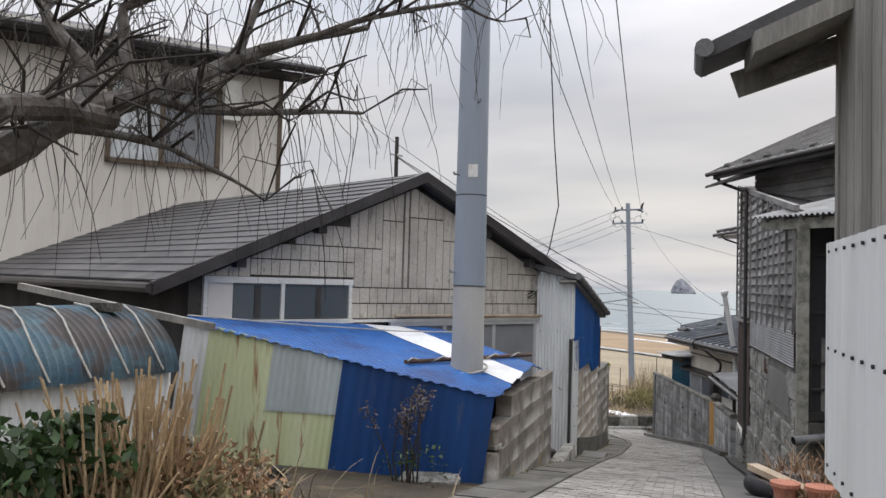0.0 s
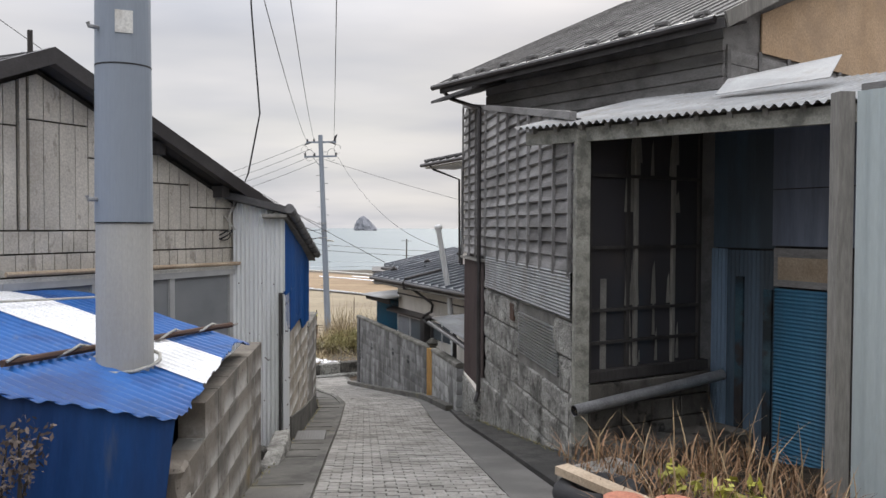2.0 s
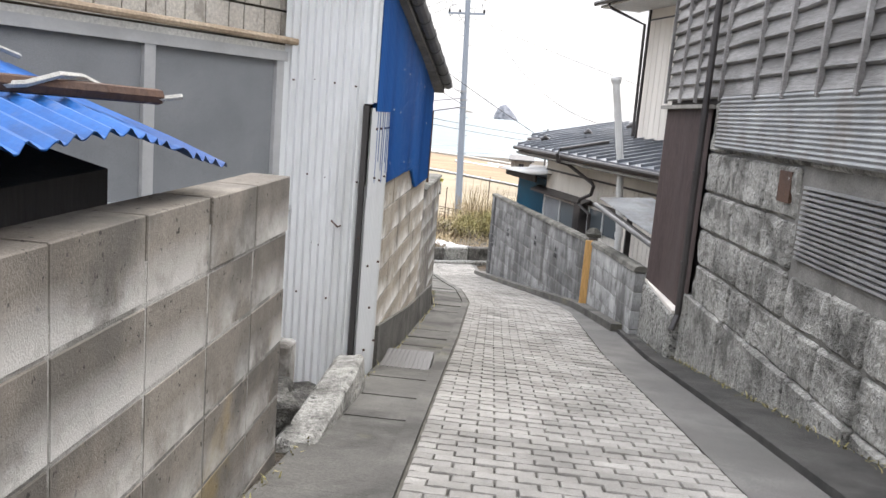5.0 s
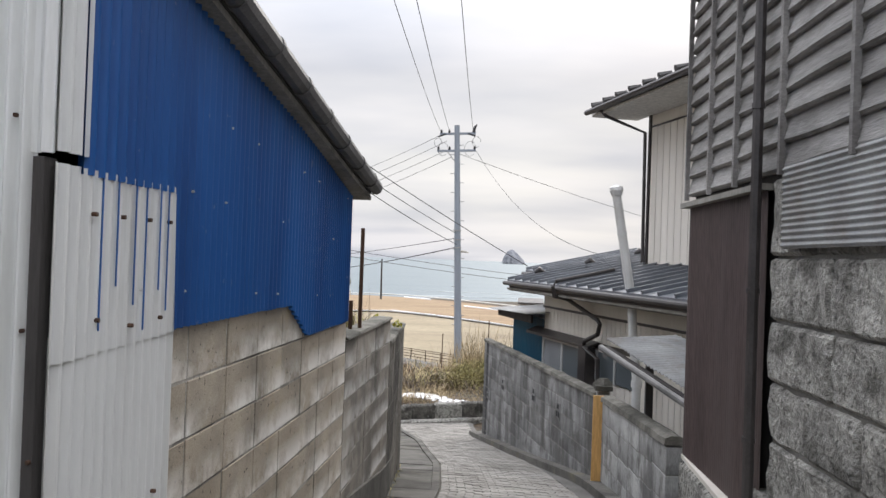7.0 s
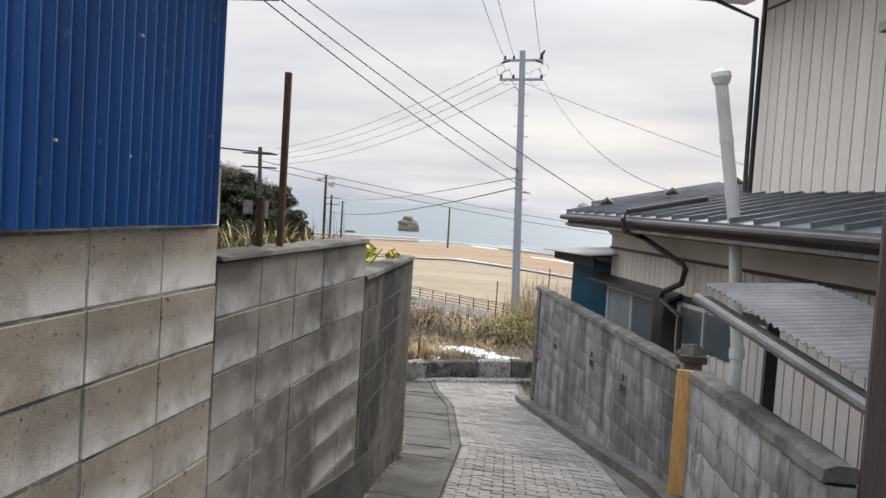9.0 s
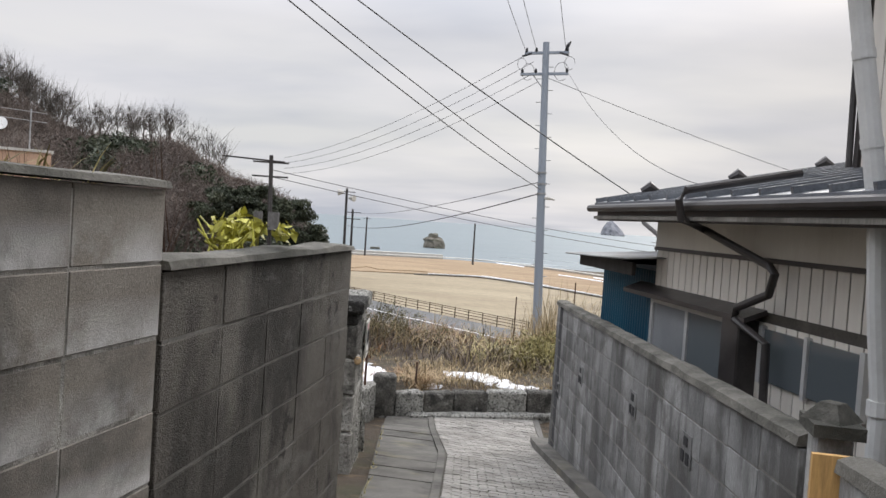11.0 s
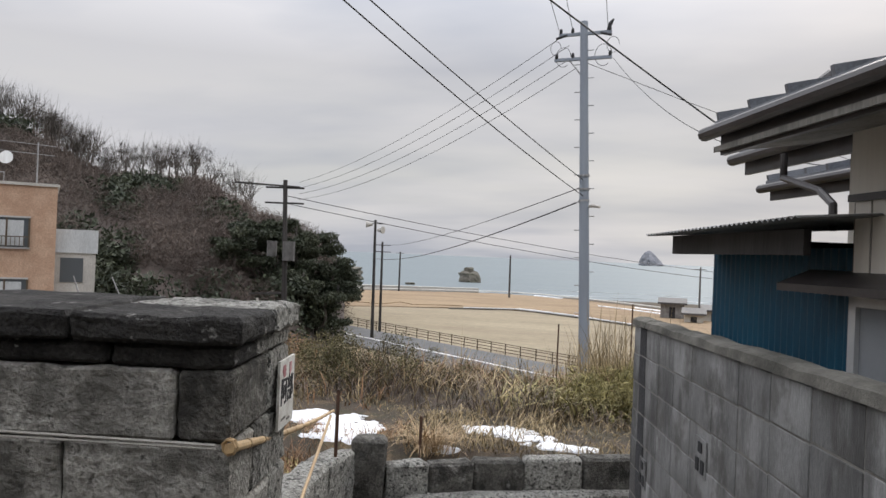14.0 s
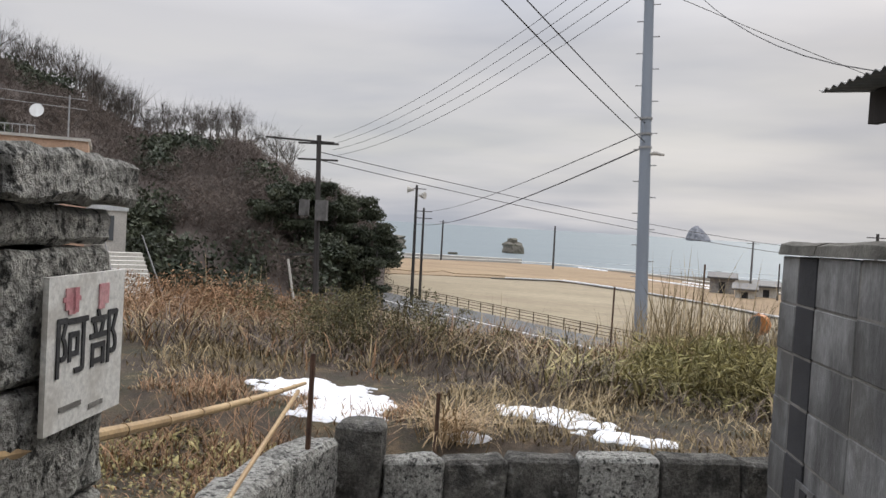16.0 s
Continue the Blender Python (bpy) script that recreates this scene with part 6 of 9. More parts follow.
    part("joint_ring", tube(B(), [(1.16, 19.72, -0.98), (1.16, 19.72, -0.90)], 0.068, 12), "pvc", sp)
    part("bracket", tube(B(), [(1.05, 19.69, 0.02), (1.9, 19.6, 0.02)], 0.012, 6), "steel", sp)
    return h


cream_house()


def teal_shed():
    h = thing("shed", "small teal corrugated shed with a flat metal roof", "shed", at=(-0.2, 24.6, -3))
    part("wall", bbox(-2.05, -0.17, 0.12, 1.8, -3.2, -0.48, HM), "teal", h)
    part("sheet", sheet(B(), HM @ Vector((-2.05, 0.10, 0)), HM.to_3x3() @ Vector((1, 0, 0)), (0, 0, 1), 1.9, -3.1, -0.48, 0.075, 0.006), "teal", h)
    part("end_sheet", sheet(B(), HM @ Vector((-2.06, 0.10, 0)), HM.to_3x3() @ Vector((0, 1, 0)), (0, 0, 1), 1.7, -3.1, -0.48, 0.075, 0.006), "teal", h)
    part("roof", sheet(B(), HM @ Vector((-2.06, -0.42, -0.40)), HM.to_3x3() @ Vector((1, 0, 0.02)), HM.to_3x3() @ Vector((0, 1, 0.07)), 2.18, 0, 2.6, 0.06, 0.007), "zinc_old", h, "thin grey corrugated roof")
    part("fascia", bbox(-2.0, -0.15, -0.24, -0.20, -0.53, -0.40, HM), "wood_black", h)
    part("rafter_end", bbox(-2.0, -1.94, -0.2, 1.8, -0.52, -0.40, HM), "wood_black", h)


teal_shed()


def canopy():
    h = thing("canopy", "lean-to canopy of grey corrugated sheets with a steel gutter", "canopy", at=(0.9, 16.8, -1.7))
    a, b = Vector((0.46, 17.3, -0.26)), Vector((0.94, 15.85, -0.50))
    bk = Vector((0.95, 0.62, 0.02))
    u = (b - a)
    part("roof", sheet(B(), a + Vector((0.05, 0.05, 0.08)), u, bk, u.length, 0, lambda s: 0.9 + 0.1 * s, 0.063, 0.008, wob=0.01), "zinc_old", h, "ragged corrugated sheet")
    part("gutter", tube(B(), [a, b + Vector((0.03, -0.1, -0.02))], 0.03, 10), "grey_gutter", h, "dull steel gutter")
    part("post", bbox(0.92, 0.99, 17.5, 17.57, -2.0, -0.30), "wood_black", h)
    part("post", bbox(1.15, 1.21, 16.2, 16.26, -1.7, -0.42), "wood_black", h)
    part("beam", beam(B(), a + Vector((0.06, 0.03, -0.02)), b + Vector((0.06, 0.03, -0.02)), 0.05, 0.07), "wood_black", h)


canopy()


def gate_post():
    h = thing("wall_post", "stained concrete gate post with a pointed cap", "post", at=(0.62, 18.5, -2))
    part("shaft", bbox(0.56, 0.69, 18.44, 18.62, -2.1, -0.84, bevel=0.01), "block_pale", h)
    part("cap", prism(B(), [(0.53, 18.40), (0.72, 18.40), (0.72, 18.66), (0.53, 18.66)], -0.84, -0.79), "coping", h)
    part("peak", tube(B(), [(0.625, 18.53, -0.79), (0.625, 18.53, -0.72)], [0.12, 0.05], 4), "coping", h)
    o = part("board", bbox(0.50, 0.645, 18.26, 18.29, -2.0, -0.87), "wood_yellow")
    tagged(o, "upright yellow wooden board beside the gate post", "board")


gate_post()
lowstone = part("low_wall", bbox(0.88, 1.1, 14.15, 15.68, -1.9, -0.88, bevel=0.03), "lichen")
tagged(lowstone, "low mossy stone footing wall", "low wall", kind="structure")
part("ledge", bbox(0.90, 1.14, 14.2, 15.7, -0.885, -0.855), "cream", lowstone)
foot_r = strip("kerb", 16, 26.2, lambda y: right_out_x(y) - 0.22, lambda y: right_out_x(y) + 0.05, "concrete", 0.09)
tagged(foot_r, "dark concrete footing below the block wall", "kerb", kind="structure")


# pierced ornament blocks in the whitewashed wall
def pierced():
    a = Vector((*RW0, 0))
    d = (Vector((*RW1, 0)) - a)
    ln = d.length
    base = Matrix.Translation(a) @ rot2(math.degrees(math.atan2(d.y, d.x)))
    for s, z in ((1.48, -1.39), (2.84, -1.42), (5.1, -1.63), (6.55, -2.10)):
        m = base @ Matrix.Translation((s, 0.07, z))
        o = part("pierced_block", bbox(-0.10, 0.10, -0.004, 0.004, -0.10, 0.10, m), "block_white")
        tagged(o, "pierced ornamental block set in the whitewashed wall", "block", "pierced blocks")
        # holes are black plates on the face, their shade painted in
        for x0, x1, z0, z1 in ((-0.075, -0.02, -0.08, -0.01), (0.02, 0.075, -0.08, -0.01), (-0.035, 0.035, 0.025, 0.08)):
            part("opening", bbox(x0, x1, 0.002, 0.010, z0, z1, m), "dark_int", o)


pierced()


# ---- paving of wave-edged blocks ----
def paver_outline(w, d):
    pts = []
    n = 4
    for i in range(n + 1):
        s = -w / 2 + w * i / n
        pts.append((s, -d / 2 + 0.007 * math.sin(2 * math.pi * i / n)))
    for i in range(n, -1, -1):
        s = -w / 2 + w * i / n
        pts.append((s, d / 2 + 0.007 * math.sin(2 * math.pi * i / n)))
    return pts


def pave():
    PW, PD = 0.165, 0.088
    o = paver_outline(PW - 0.008, PD - 0.008)
    n = len(o)
    top = [(x * 0.96, y * 0.94, 0.0) for x, y in o]
    mid = [(x, y, -0.006) for x, y in o]
    low = [(x, y, -0.03) for x, y in o]
    verts = top + mid + low
    faces = [tuple(range(n))] + [(k * n + i, (k + 1) * n + i, (k + 1) * n + (i + 1) % n, k * n + (i + 1) % n) for k in (0, 1) for i in range(n)]
    me = bpy.data.meshes.new("paver")
    me.from_pydata(verts, [], faces)
    me.materials.append(M["paver"])
    rs = random.Random(21)
    V_, F_ = [], []
    arr = np.array(verts)
    y, r = 3.0, 0
    while y < 28.1:
        lx, rx = lane_x(y)
        x = lx + 0.004
        first = True
        sl = (lane_z(y + 0.3) - lane_z(y - 0.3)) / 0.6
        while x < rx - 0.025:
            full = PW / 2 if first and r % 2 else PW
            first = False
            full = min(full, rx - x)
            cx = x + full / 2
            k_ = full / PW
            z = lane_z(y) + 0.008 + rs.uniform(-0.004, 0.004)
            if 8.2 < y < 11.4:
                ob = new("paver", me)
                ob.matrix_world = Matrix.Translation((cx, y, z)) @ Matrix.Rotation(math.atan(sl), 4, "X") @ Matrix.Rotation(rs.uniform(-0.02, 0.02), 4, "Z") @ Matrix.Diagonal((k_, 1, 1, 1))
                ob.parent = bed
            else:
                a = rs.uniform(-0.02, 0.02)
                c, s = math.cos(a), math.sin(a)
                p = (arr * (k_, 1, 1)) @ np.array([[c, s, 0], [-s, c, 0], [0, 0, 1]])
                p[:, 2] += p[:, 1] * sl
                k = len(V_) * len(arr)
                V_.append(p + (cx, y, z))
                F_ += [tuple(i + k for i in f) for f in faces]
            x += full
        y += PD
        r += 1
    ob = raw("paver", np.concatenate(V_).tolist(), F_, "paver", bed)
    tagged(ob, kind="stuff")


pave()
grate = thing("drain_grate", "dark iron drain grate in the concrete strip", "drain grate", at=(-1.25, 12.3, lane_z(12.3)))
part("plate", bbox(-1.46, -1.12, 12.1, 12.6, lane_z(12.3) - 0.03, lane_z(12.3) + 0.022, bevel=0.004), "dark_metal", grate)
for i in range(10):
    part("bar", bbox(-1.44 + i * 0.031, -1.425 + i * 0.031, 12.14, 12.56, lane_z(12.3) + 0.02, lane_z(12.3) + 0.03), "grey_gutter", grate)


# ---- vegetation helpers ----
RNG = np.random.default_rng(5)


def blades(name, pos, height, width, lean, material, label, curl=0.35, parent=None, uneven=False):
    """Many thin curved blades, each three segments, rooted at pos (n x 3)."""
    n = len(pos)
    h = RNG.uniform(*height, n)
    if uneven:
        h = h * np.array([min(1.8, max(0.22, 0.82 + 1.9 * noise.noise((p[0] * 0.5, p[1] * 0.5, 3)) + 0.8 * noise.noise((p[0] * 2.6, p[1] * 2.6, 8)))) for p in pos])
    a = RNG.uniform(0, 2 * np.pi, n)
    d = np.stack([np.cos(a), np.sin(a), np.zeros(n)], 1)
    t = np.stack([-np.sin(a), np.cos(a), np.zeros(n)], 1)
    le = RNG.uniform(*lean, n)
    rows = []
    for f, wd in ((0, 1.0), (0.4, 0.9), (0.75, 0.6)):
        c = pos + d * (le * h * f ** 1.8)[:, None]
        c[:, 2] += h * f * (1 - curl * f * le)
        wv = t * (width * wd * RNG.uniform(0.7, 1.3, n))[:, None]
        rows += [c - wv, c + wv]
    c = pos + d * (le * h)[:, None]
    c[:, 2] += h * (1 - curl * le)
    rows.append(c)
    V_ = np.stack(rows, 1).reshape(-1, 3)
    base = np.arange(n) * 7
    F_ = np.concatenate([np.stack([base, base + 1, base + 3, base + 2], 1), np.stack([base + 2, base + 3, base + 5, base + 4], 1)]).tolist() + np.stack([base + 4, base + 5, base + 6], 1).tolist()
    ob = raw(name, V_.tolist(), F_, material, parent)
    if label:
        tagged(ob, label, "grass", kind="stuff")
    return ob


def scatter(n, x0, x1, y0, y1, dens=None, zf=ground_z, clump=0.5, sc=0.5):
    out = []
    while len(out) < n:
        x, y = RNG.uniform(x0, x1), RNG.uniform(y0, y1)
        if dens and not dens(x, y):
            continue
        if noise.noise((x * sc, y * sc, 7)) < RNG.uniform(-1, 1) * clump:
            continue
        out.append((x, y, zf(x, y) - 0.02))
    return np.array(out)


def leaves(centres, radii, per, size, flat=0.8, asp=0.45, rise=0.0):
    """Small leaf quads through clumps; returns vertices and faces."""
    n = len(centres) * per
    c = np.repeat(np.asarray(centres, float), per, 0)
    r = np.repeat(np.asarray(radii, float), per)
    v = RNG.normal(size=(n, 3))
    v /= np.linalg.norm(v, axis=1)[:, None]
    rad = r * RNG.uniform(0.35, 1.0, n) ** 0.6
    p = c + v * rad[:, None] * (1, 1, flat)
    u = RNG.normal(size=(n, 3)); u[:, 2] += rise; u /= np.linalg.norm(u, axis=1)[:, None]
    w = np.cross(u, RNG.normal(size=(n, 3))); w /= np.linalg.norm(w, axis=1)[:, None]
    s = (size * RNG.uniform(0.5, 1.4, n))[:, None]
    V_ = np.stack([p - u * s, p + w * s * asp, p + u * s, p - w * s * asp], 1).reshape(-1, 3)
    b = np.arange(n) * 4
    return V_, np.stack([b, b + 1, b + 2, b + 3], 1).tolist()


def twigs(roots, height, spread, n_each, width):
    """Upright bare twigs as thin three-sided spikes."""
    m = len(roots) * n_each
    r = np.repeat(np.asarray(roots, float), n_each, 0) + RNG.normal(size=(m, 3)) * (spread * 0.35, spread * 0.35, 0.1)
    hh = RNG.uniform(height[0], height[1], m)
    tip = r + np.stack([RNG.normal(size=m) * spread, RNG.normal(size=m) * spread, hh], 1)
    a = RNG.normal(size=(m, 3)); a /= np.linalg.norm(a, axis=1)[:, None]
    b = RNG.normal(size=(m, 3)); b /= np.linalg.norm(b, axis=1)[:, None]
    V_ = np.stack([r + a * width, r + b * width, r - (a + b) * width * 0.5, tip], 1).reshape(-1, 3)
    k = np.arange(m) * 4
    return V_, np.concatenate([np.stack([k, k + 1, k + 3], 1), np.stack([k + 1, k + 2, k + 3], 1), np.stack([k + 2, k, k + 3], 1)]).tolist()


# ---- field, road, shore ----
EX, EY = -1.29, 21.57


def pol(az, r, z=0.0):
    a = radians(az)
    return Vector((EX + r * math.sin(a), EY + r * math.cos(a), z))


def sector(name, az0, az1, r0, r1, z, material, label, cat, n=24, jit=0.0, seed=1):
    f0 = r0 if callable(r0) else (lambda a: r0)
    f1 = r1 if callable(r1) else (lambda a: r1)
    bm = B()
    rows = []
    for i in range(n + 1):
        az = az0 + (az1 - az0) * i / n
        j = jit * noise.noise((i * 0.9, seed, 0))
        p, q = pol(az, f0(az) + j, z), pol(az, f1(az) + jit * noise.noise((i * 0.9, seed, 4)), z)
        rows.append([bm.verts.new(v) for v in (p, q, q - Vector((0, 0, 0.12)), p - Vector((0, 0, 0.12)))])
    for a, b in zip(rows, rows[1:]):
        for k in range(4):
            bm.faces.new((a[k], b[k], b[(k + 1) % 4], a[(k + 1) % 4]))
    bm.faces.new(rows[0]), bm.faces.new(rows[-1][::-1])
    return tagged(part(name, bm, material), label, cat, kind="structure")


def field_far(az):
    return float(np.interp(az, [-40, -21, -9, 5, 60], [196, 200, 214, 156, 120]))


sector("ground", -40, 60, 66, lambda a: field_far(a) * 0.69, -10.36, "field", "flat dry tan field", "field", jit=2)
sector("ground", -40, 60, lambda a: field_far(a) * 0.70, lambda a: field_far(a) * 0.985, -10.34, "field2", "flat orange-brown field near the shore", "field", jit=1.5)
sector("ground", -22, -13, 150, 190, -10.22, "field2", "bare brown earth patch at the field's end", "field", n=10, jit=8, seed=5)
for az0, az1, f, w in ((-13, 6, 0.695, 0.3), (-9, -4, 0.70, 0.6), (-3.5, 2, 0.90, 1.6), (-8, -6, 0.97, 2.4), (-1, 2, 0.95, 2.2)):
    sector("snow", az0, az1, lambda a: field_far(a) * f - w * 0.5, lambda a: field_far(a) * f + w * 0.5, -10.2, "snow", "thin line of old snow along a ditch", "snow", n=10, jit=0.6, seed=az0)
sector("road", -14, 8, lambda a: field_far(a) * 0.68 - 0.7, lambda a: field_far(a) * 0.68 + 0.7, -10.15, "coping", "dark ditch line across the field", "ditch", n=14, jit=1.0)
sector("sea_wall", -40, 60, lambda a: field_far(a) * 0.99, lambda a: field_far(a) * 0.99 + 2.5, -9.9, "plaster", "low grey concrete sea wall", "sea wall", n=40)
sector("beach", -40, 60, lambda a: field_far(a) + 2, lambda a: field_far(a) + 22, -11.9, "asphalt", "dark wet beach", "beach", n=40)
for k, (az0, az1, r) in enumerate(((-40, 60, 262), (-8, 30, 300))):
    sector("foam", az0, az1, r, r + 1.2 - 0.4 * k, -12.5, "foam", "thin white line of surf", "surf", n=60, jit=7, seed=k)


def road():
    a, b = Vector((-33.5, 105.6, -10.2)), Vector((-14.8, 90.3, -10.2))
    d = (b - a).normalized()
    nrm = Vector((-d.y, d.x, 0))
    if nrm.y < 0:
        nrm = -nrm
    a, b = a - d * 40, b + d * 60
    ob = part("road", slab(B(), [a - nrm * 4.5, b - nrm * 4.5, b + nrm * 5.5, a + nrm * 5.5], 0.15), "road")
    tagged(ob, "grey asphalt road below the slope", "road", kind="structure")
    up = Vector((0, 0, 0.05))
    part("edge_line", slab(B(), [a - nrm * 0.2 + up, b - nrm * 0.2 + up, b + nrm * 0.2 + up, a + nrm * 0.2 + up], 0.03), "paint", ob)
    f = thing("fence", "brown steel guard fence along the road", "fence", at=a + nrm * 6)
    p0, p1 = a + nrm * 6.2 + Vector((0, 0, -0.2)), b + nrm * 6.2 + Vector((0, 0, -0.2))
    L_ = (p1 - p0).length
    for i in range(int(L_ / 2.2)):
        p = p0 + d * (i * 2.2)
        part("post", tube(B(), [p, p + Vector((0, 0, 1.2))], 0.06, 5), "bronze", f)
    for z in (0.35, 0.65, 0.95, 1.15):
        part("rail", beam(B(), p0 + Vector((0, 0, z)), p1 + Vector((0, 0, z)), 0.05, 0.06), "bronze", f)
    f2 = thing("fence", "low grey mesh fence on the near side of the road", "fence", at=b - nrm * 6)
    q0, q1 = Vector((-14.5, 66, -9.6)), Vector((-2, 60, -8.9))
    for i in range(14):
        p = q0.lerp(q1, i / 13)
        part("post", tube(B(), [p, p + Vector((0, 0, 1.0))], 0.04, 5), "grey_gutter", f2)
    for z in (0.3, 0.6, 0.95):
        part("rail", beam(B(), q0 + Vector((0, 0, z)), q1 + Vector((0, 0, z)), 0.03, 0.03), "grey_gutter", f2)


road()


# ---- rocks in the sea ----
def sea_rock(name, az, r, w, hgt, label, material, prof, seed, cat="rock"):
    c = pol(az, r, -12.7)
    bm = B()
    bmesh.ops.create_icosphere(bm, subdivisions=4, radius=1.0)
    for v in bm.verts:
        x, y, z = v.co
        zz = max(0.0, z + 0.3) / 1.3
        k = prof(zz, x) / math.sqrt(max(0.12, 1 - z * z))
        n_ = 1 + 0.16 * noise.noise((x * 2.2 + seed, y * 2.2, z * 3.0)) + 0.07 * noise.noise((x * 6 + seed, y * 6, z * 9))
        v.co = Vector((x * w / 2 * k * n_, y * w / 2 * k * n_, zz * hgt * (1 + 0.12 * noise.noise((x * 3 + seed, y * 3, 1)))))
    bmesh.ops.rotate(bm, verts=bm.verts, matrix=Matrix.Rotation(radians(-az), 3, "Z"))
    bmesh.ops.translate(bm, verts=bm.verts, vec=c)
    return tagged(part(name, bm, material), label, cat)


sea_rock("sea_stack", -12.65, 352, 8.6, 6.6, "layered brown sea stack standing in calm water", "rock", lambda z, x: (0.95 if z < 0.66 else 0.5) + (0.45 * (0.66 - z) if x > 0 and z < 0.66 else 0.0) + (0.06 if z > 0.5 and x < 0 and z < 0.66 else 0), 3, "sea stack")
sea_rock("island", -0.35, 2500, 72, 44, "small steep rocky island far out, haze put into its colour", "far_rock", lambda z, x: (1.0 - 0.25 * z) * (0.75 if x < 0 else 1.25 - 0.5 * z) * math.sqrt(max(0.05, 1 - (z * 1.3 - 0.3) ** 2)), 8, "island")
sea_rock("headland", -21.4, 330, 14, 5.2, "low rocky headland with scrub on top", "rock", lambda z, x: 1.0, 5, "headland")
cw = part("breakwater", beam(B(), pol(-24, 206, -10.0), pol(-12.0, 213, -10.0), 2.5, 1.2), "plaster")
tagged(cw, "grey concrete breakwater at the end of the field", "breakwater")
sea_rock("sea_rock", -16.8, 300, 3.5, 0.9, "small dark rock awash in the sea", "rock", lambda z, x: 1.0, 12)


# ---- poles and wires ----
PA, PT = Vector((-2.42, 40.5, -4.2)), Vector((-2.80, 40.5, 5.6))


def on_pole(z):
    return PA.lerp(PT, (z - PA.z) / (PT.z - PA.z))


def main_pole():
    h = thing("utility_pole", "tall concrete utility pole with crossarms and step bolts", "pole", at=PA)
    part("shaft", tube(B(), [PA, PT], [0.15, 0.10], 20), "pole_sheet", h)
    ax = Vector((1, -0.12, 0.02)).normalized()
    for z, l0, l1 in ((5.28, -0.66, 0.72), (4.63, -0.78, 0.72)):
        c = on_pole(z)
        part("crossarm", beam(B(), c + ax * l0, c + ax * l1, 0.08, 0.08), "pole_sheet", h)
        for s in (l0 + 0.05, l1 - 0.05, -0.3):
            p = c + ax * s
            part("insulator", tube(B(), [p, p + Vector((0, -0.02, 0.08)), p + Vector((0, -0.02, 0.16))], [0.03, 0.045, 0.03], 8), "cable", h)
    c = on_pole(5.28)
    for s in (-0.42, 0.42):
        part("strain_insulator", tube(B(), [c + ax * s, c + ax * s * 1.7 + Vector((0, -0.15, -0.12))], 0.035, 6), "cable", h)
    part("brace", tube(B(), [on_pole(4.1), on_pole(4.63) + ax * -0.4], 0.02, 6), "steel", h)
    for i in range(20):
        z = -2.0 + i * 0.36
        c = on_pole(z)
        s = 1 if i % 2 else -1
        part("step_bolt", tube(B(), [c, c + ax * (0.26 * s)], 0.014, 5), "steel", h)
    for z in (0.9, 1.2, 1.55):
        part("band", tube(B(), [on_pole(z), on_pole(z + 0.05)], 0.145, 14), "steel", h)
    part("lamp", tube(B(), [on_pole(0.75), on_pole(0.78) + Vector((0.22, -0.05, 0.02)), on_pole(0.76) + Vector((0.42, -0.1, 0.0))], [0.02, 0.05, 0.03], 8), "plaster", h, "small street lamp head")
    # bundled loops of wire
    for k, (s, r) in enumerate(((0.75, 0.16), (-0.55, 0.2), (-0.75, 0.14), (0.5, 0.22))):
        c = on_pole(4.95 - 0.25 * (k % 2)) + ax * s
        pts = [c + ax * (r * math.cos(t)) + Vector((0, 0, r * 1.3 * math.sin(t))) for t in [i * 0.45 for i in range(13)]]
        part("wire_loop", tube(B(), pts, 0.007, 4), "cable", h)
    # dark bird-shaped fitting on the arm end
    p = on_pole(5.32) + ax * 0.62
    part("switch", tube(B(), [p, p + Vector((0.06, 0, 0.18)), p + Vector((0.14, 0, 0.30))], [0.04, 0.06, 0.02], 6), "cable", h)
    return h


main_pole()


def wire(p, q, drop, r=0.008, n=16, label="thin black overhead wire"):
    o = part("overhead_wire", tube(B(), sag(p, q, drop, n), r, 4, cap=False), "cable")
    return tagged(o, label, "wire", "overhead wires")


mp_ = thing("utility_pole", "thin dark service pole behind the low house", "pole", at=(-6.5, 17.7, -1.8))
part("shaft", tube(B(), [(-6.5, 17.7, -1.9), (-6.5, 17.7, 4.85)], [0.055, 0.045], 10), "wood_black", mp_)
part("bracket", tube(B(), [(-6.35, 17.66, 4.40), (-6.65, 17.72, 4.46)], 0.03, 6), "steel", mp_)
AX = Vector((1, -0.12, 0.02)).normalized()
for s, x in ((-0.66, -0.75), (-0.3, -0.3), (0.62, 0.15)):
    wire(on_pole(5.4) + AX * s, (x, -14, 6.4), 0.95, 0.0075, 30)
MAST = Vector((-6.53, 17.75, 4.42))
wire(on_pole(1.446), MAST, 0.2, 0.013, 30, "thick dark overhead cable")
wire(on_pole(1.035), MAST + Vector((0.06, 0, -0.06)), 0.29, 0.013, 30, "thick dark overhead cable")
wire((-0.13, 26.2, 0.42), (-8.0, 19.01, 5.65), 0.25, 0.008, 24)
wire(on_pole(4.6) + AX * 0.75, (4.84, 22.96, 1.64), 2.24, 0.008, 20)
wire(on_pole(4.5) + AX * 0.1, (46.8, 76.1, 1.3), 2.54, 0.009, 20)
P3T = Vector((-19.6, 58.2, 2.9))
for k in range(4):
    wire(on_pole(5.3 - 0.3 * k) - AX * (0.5 - 0.1 * k), P3T + Vector((0.8, 0, -0.1 - 0.3 * k)), 0.5 + 0.05 * k, 0.009, 16)
P4T, P5T = Vector((-30.76, 104.4, 2.8)), pol(-19.0, 95, 0.5)
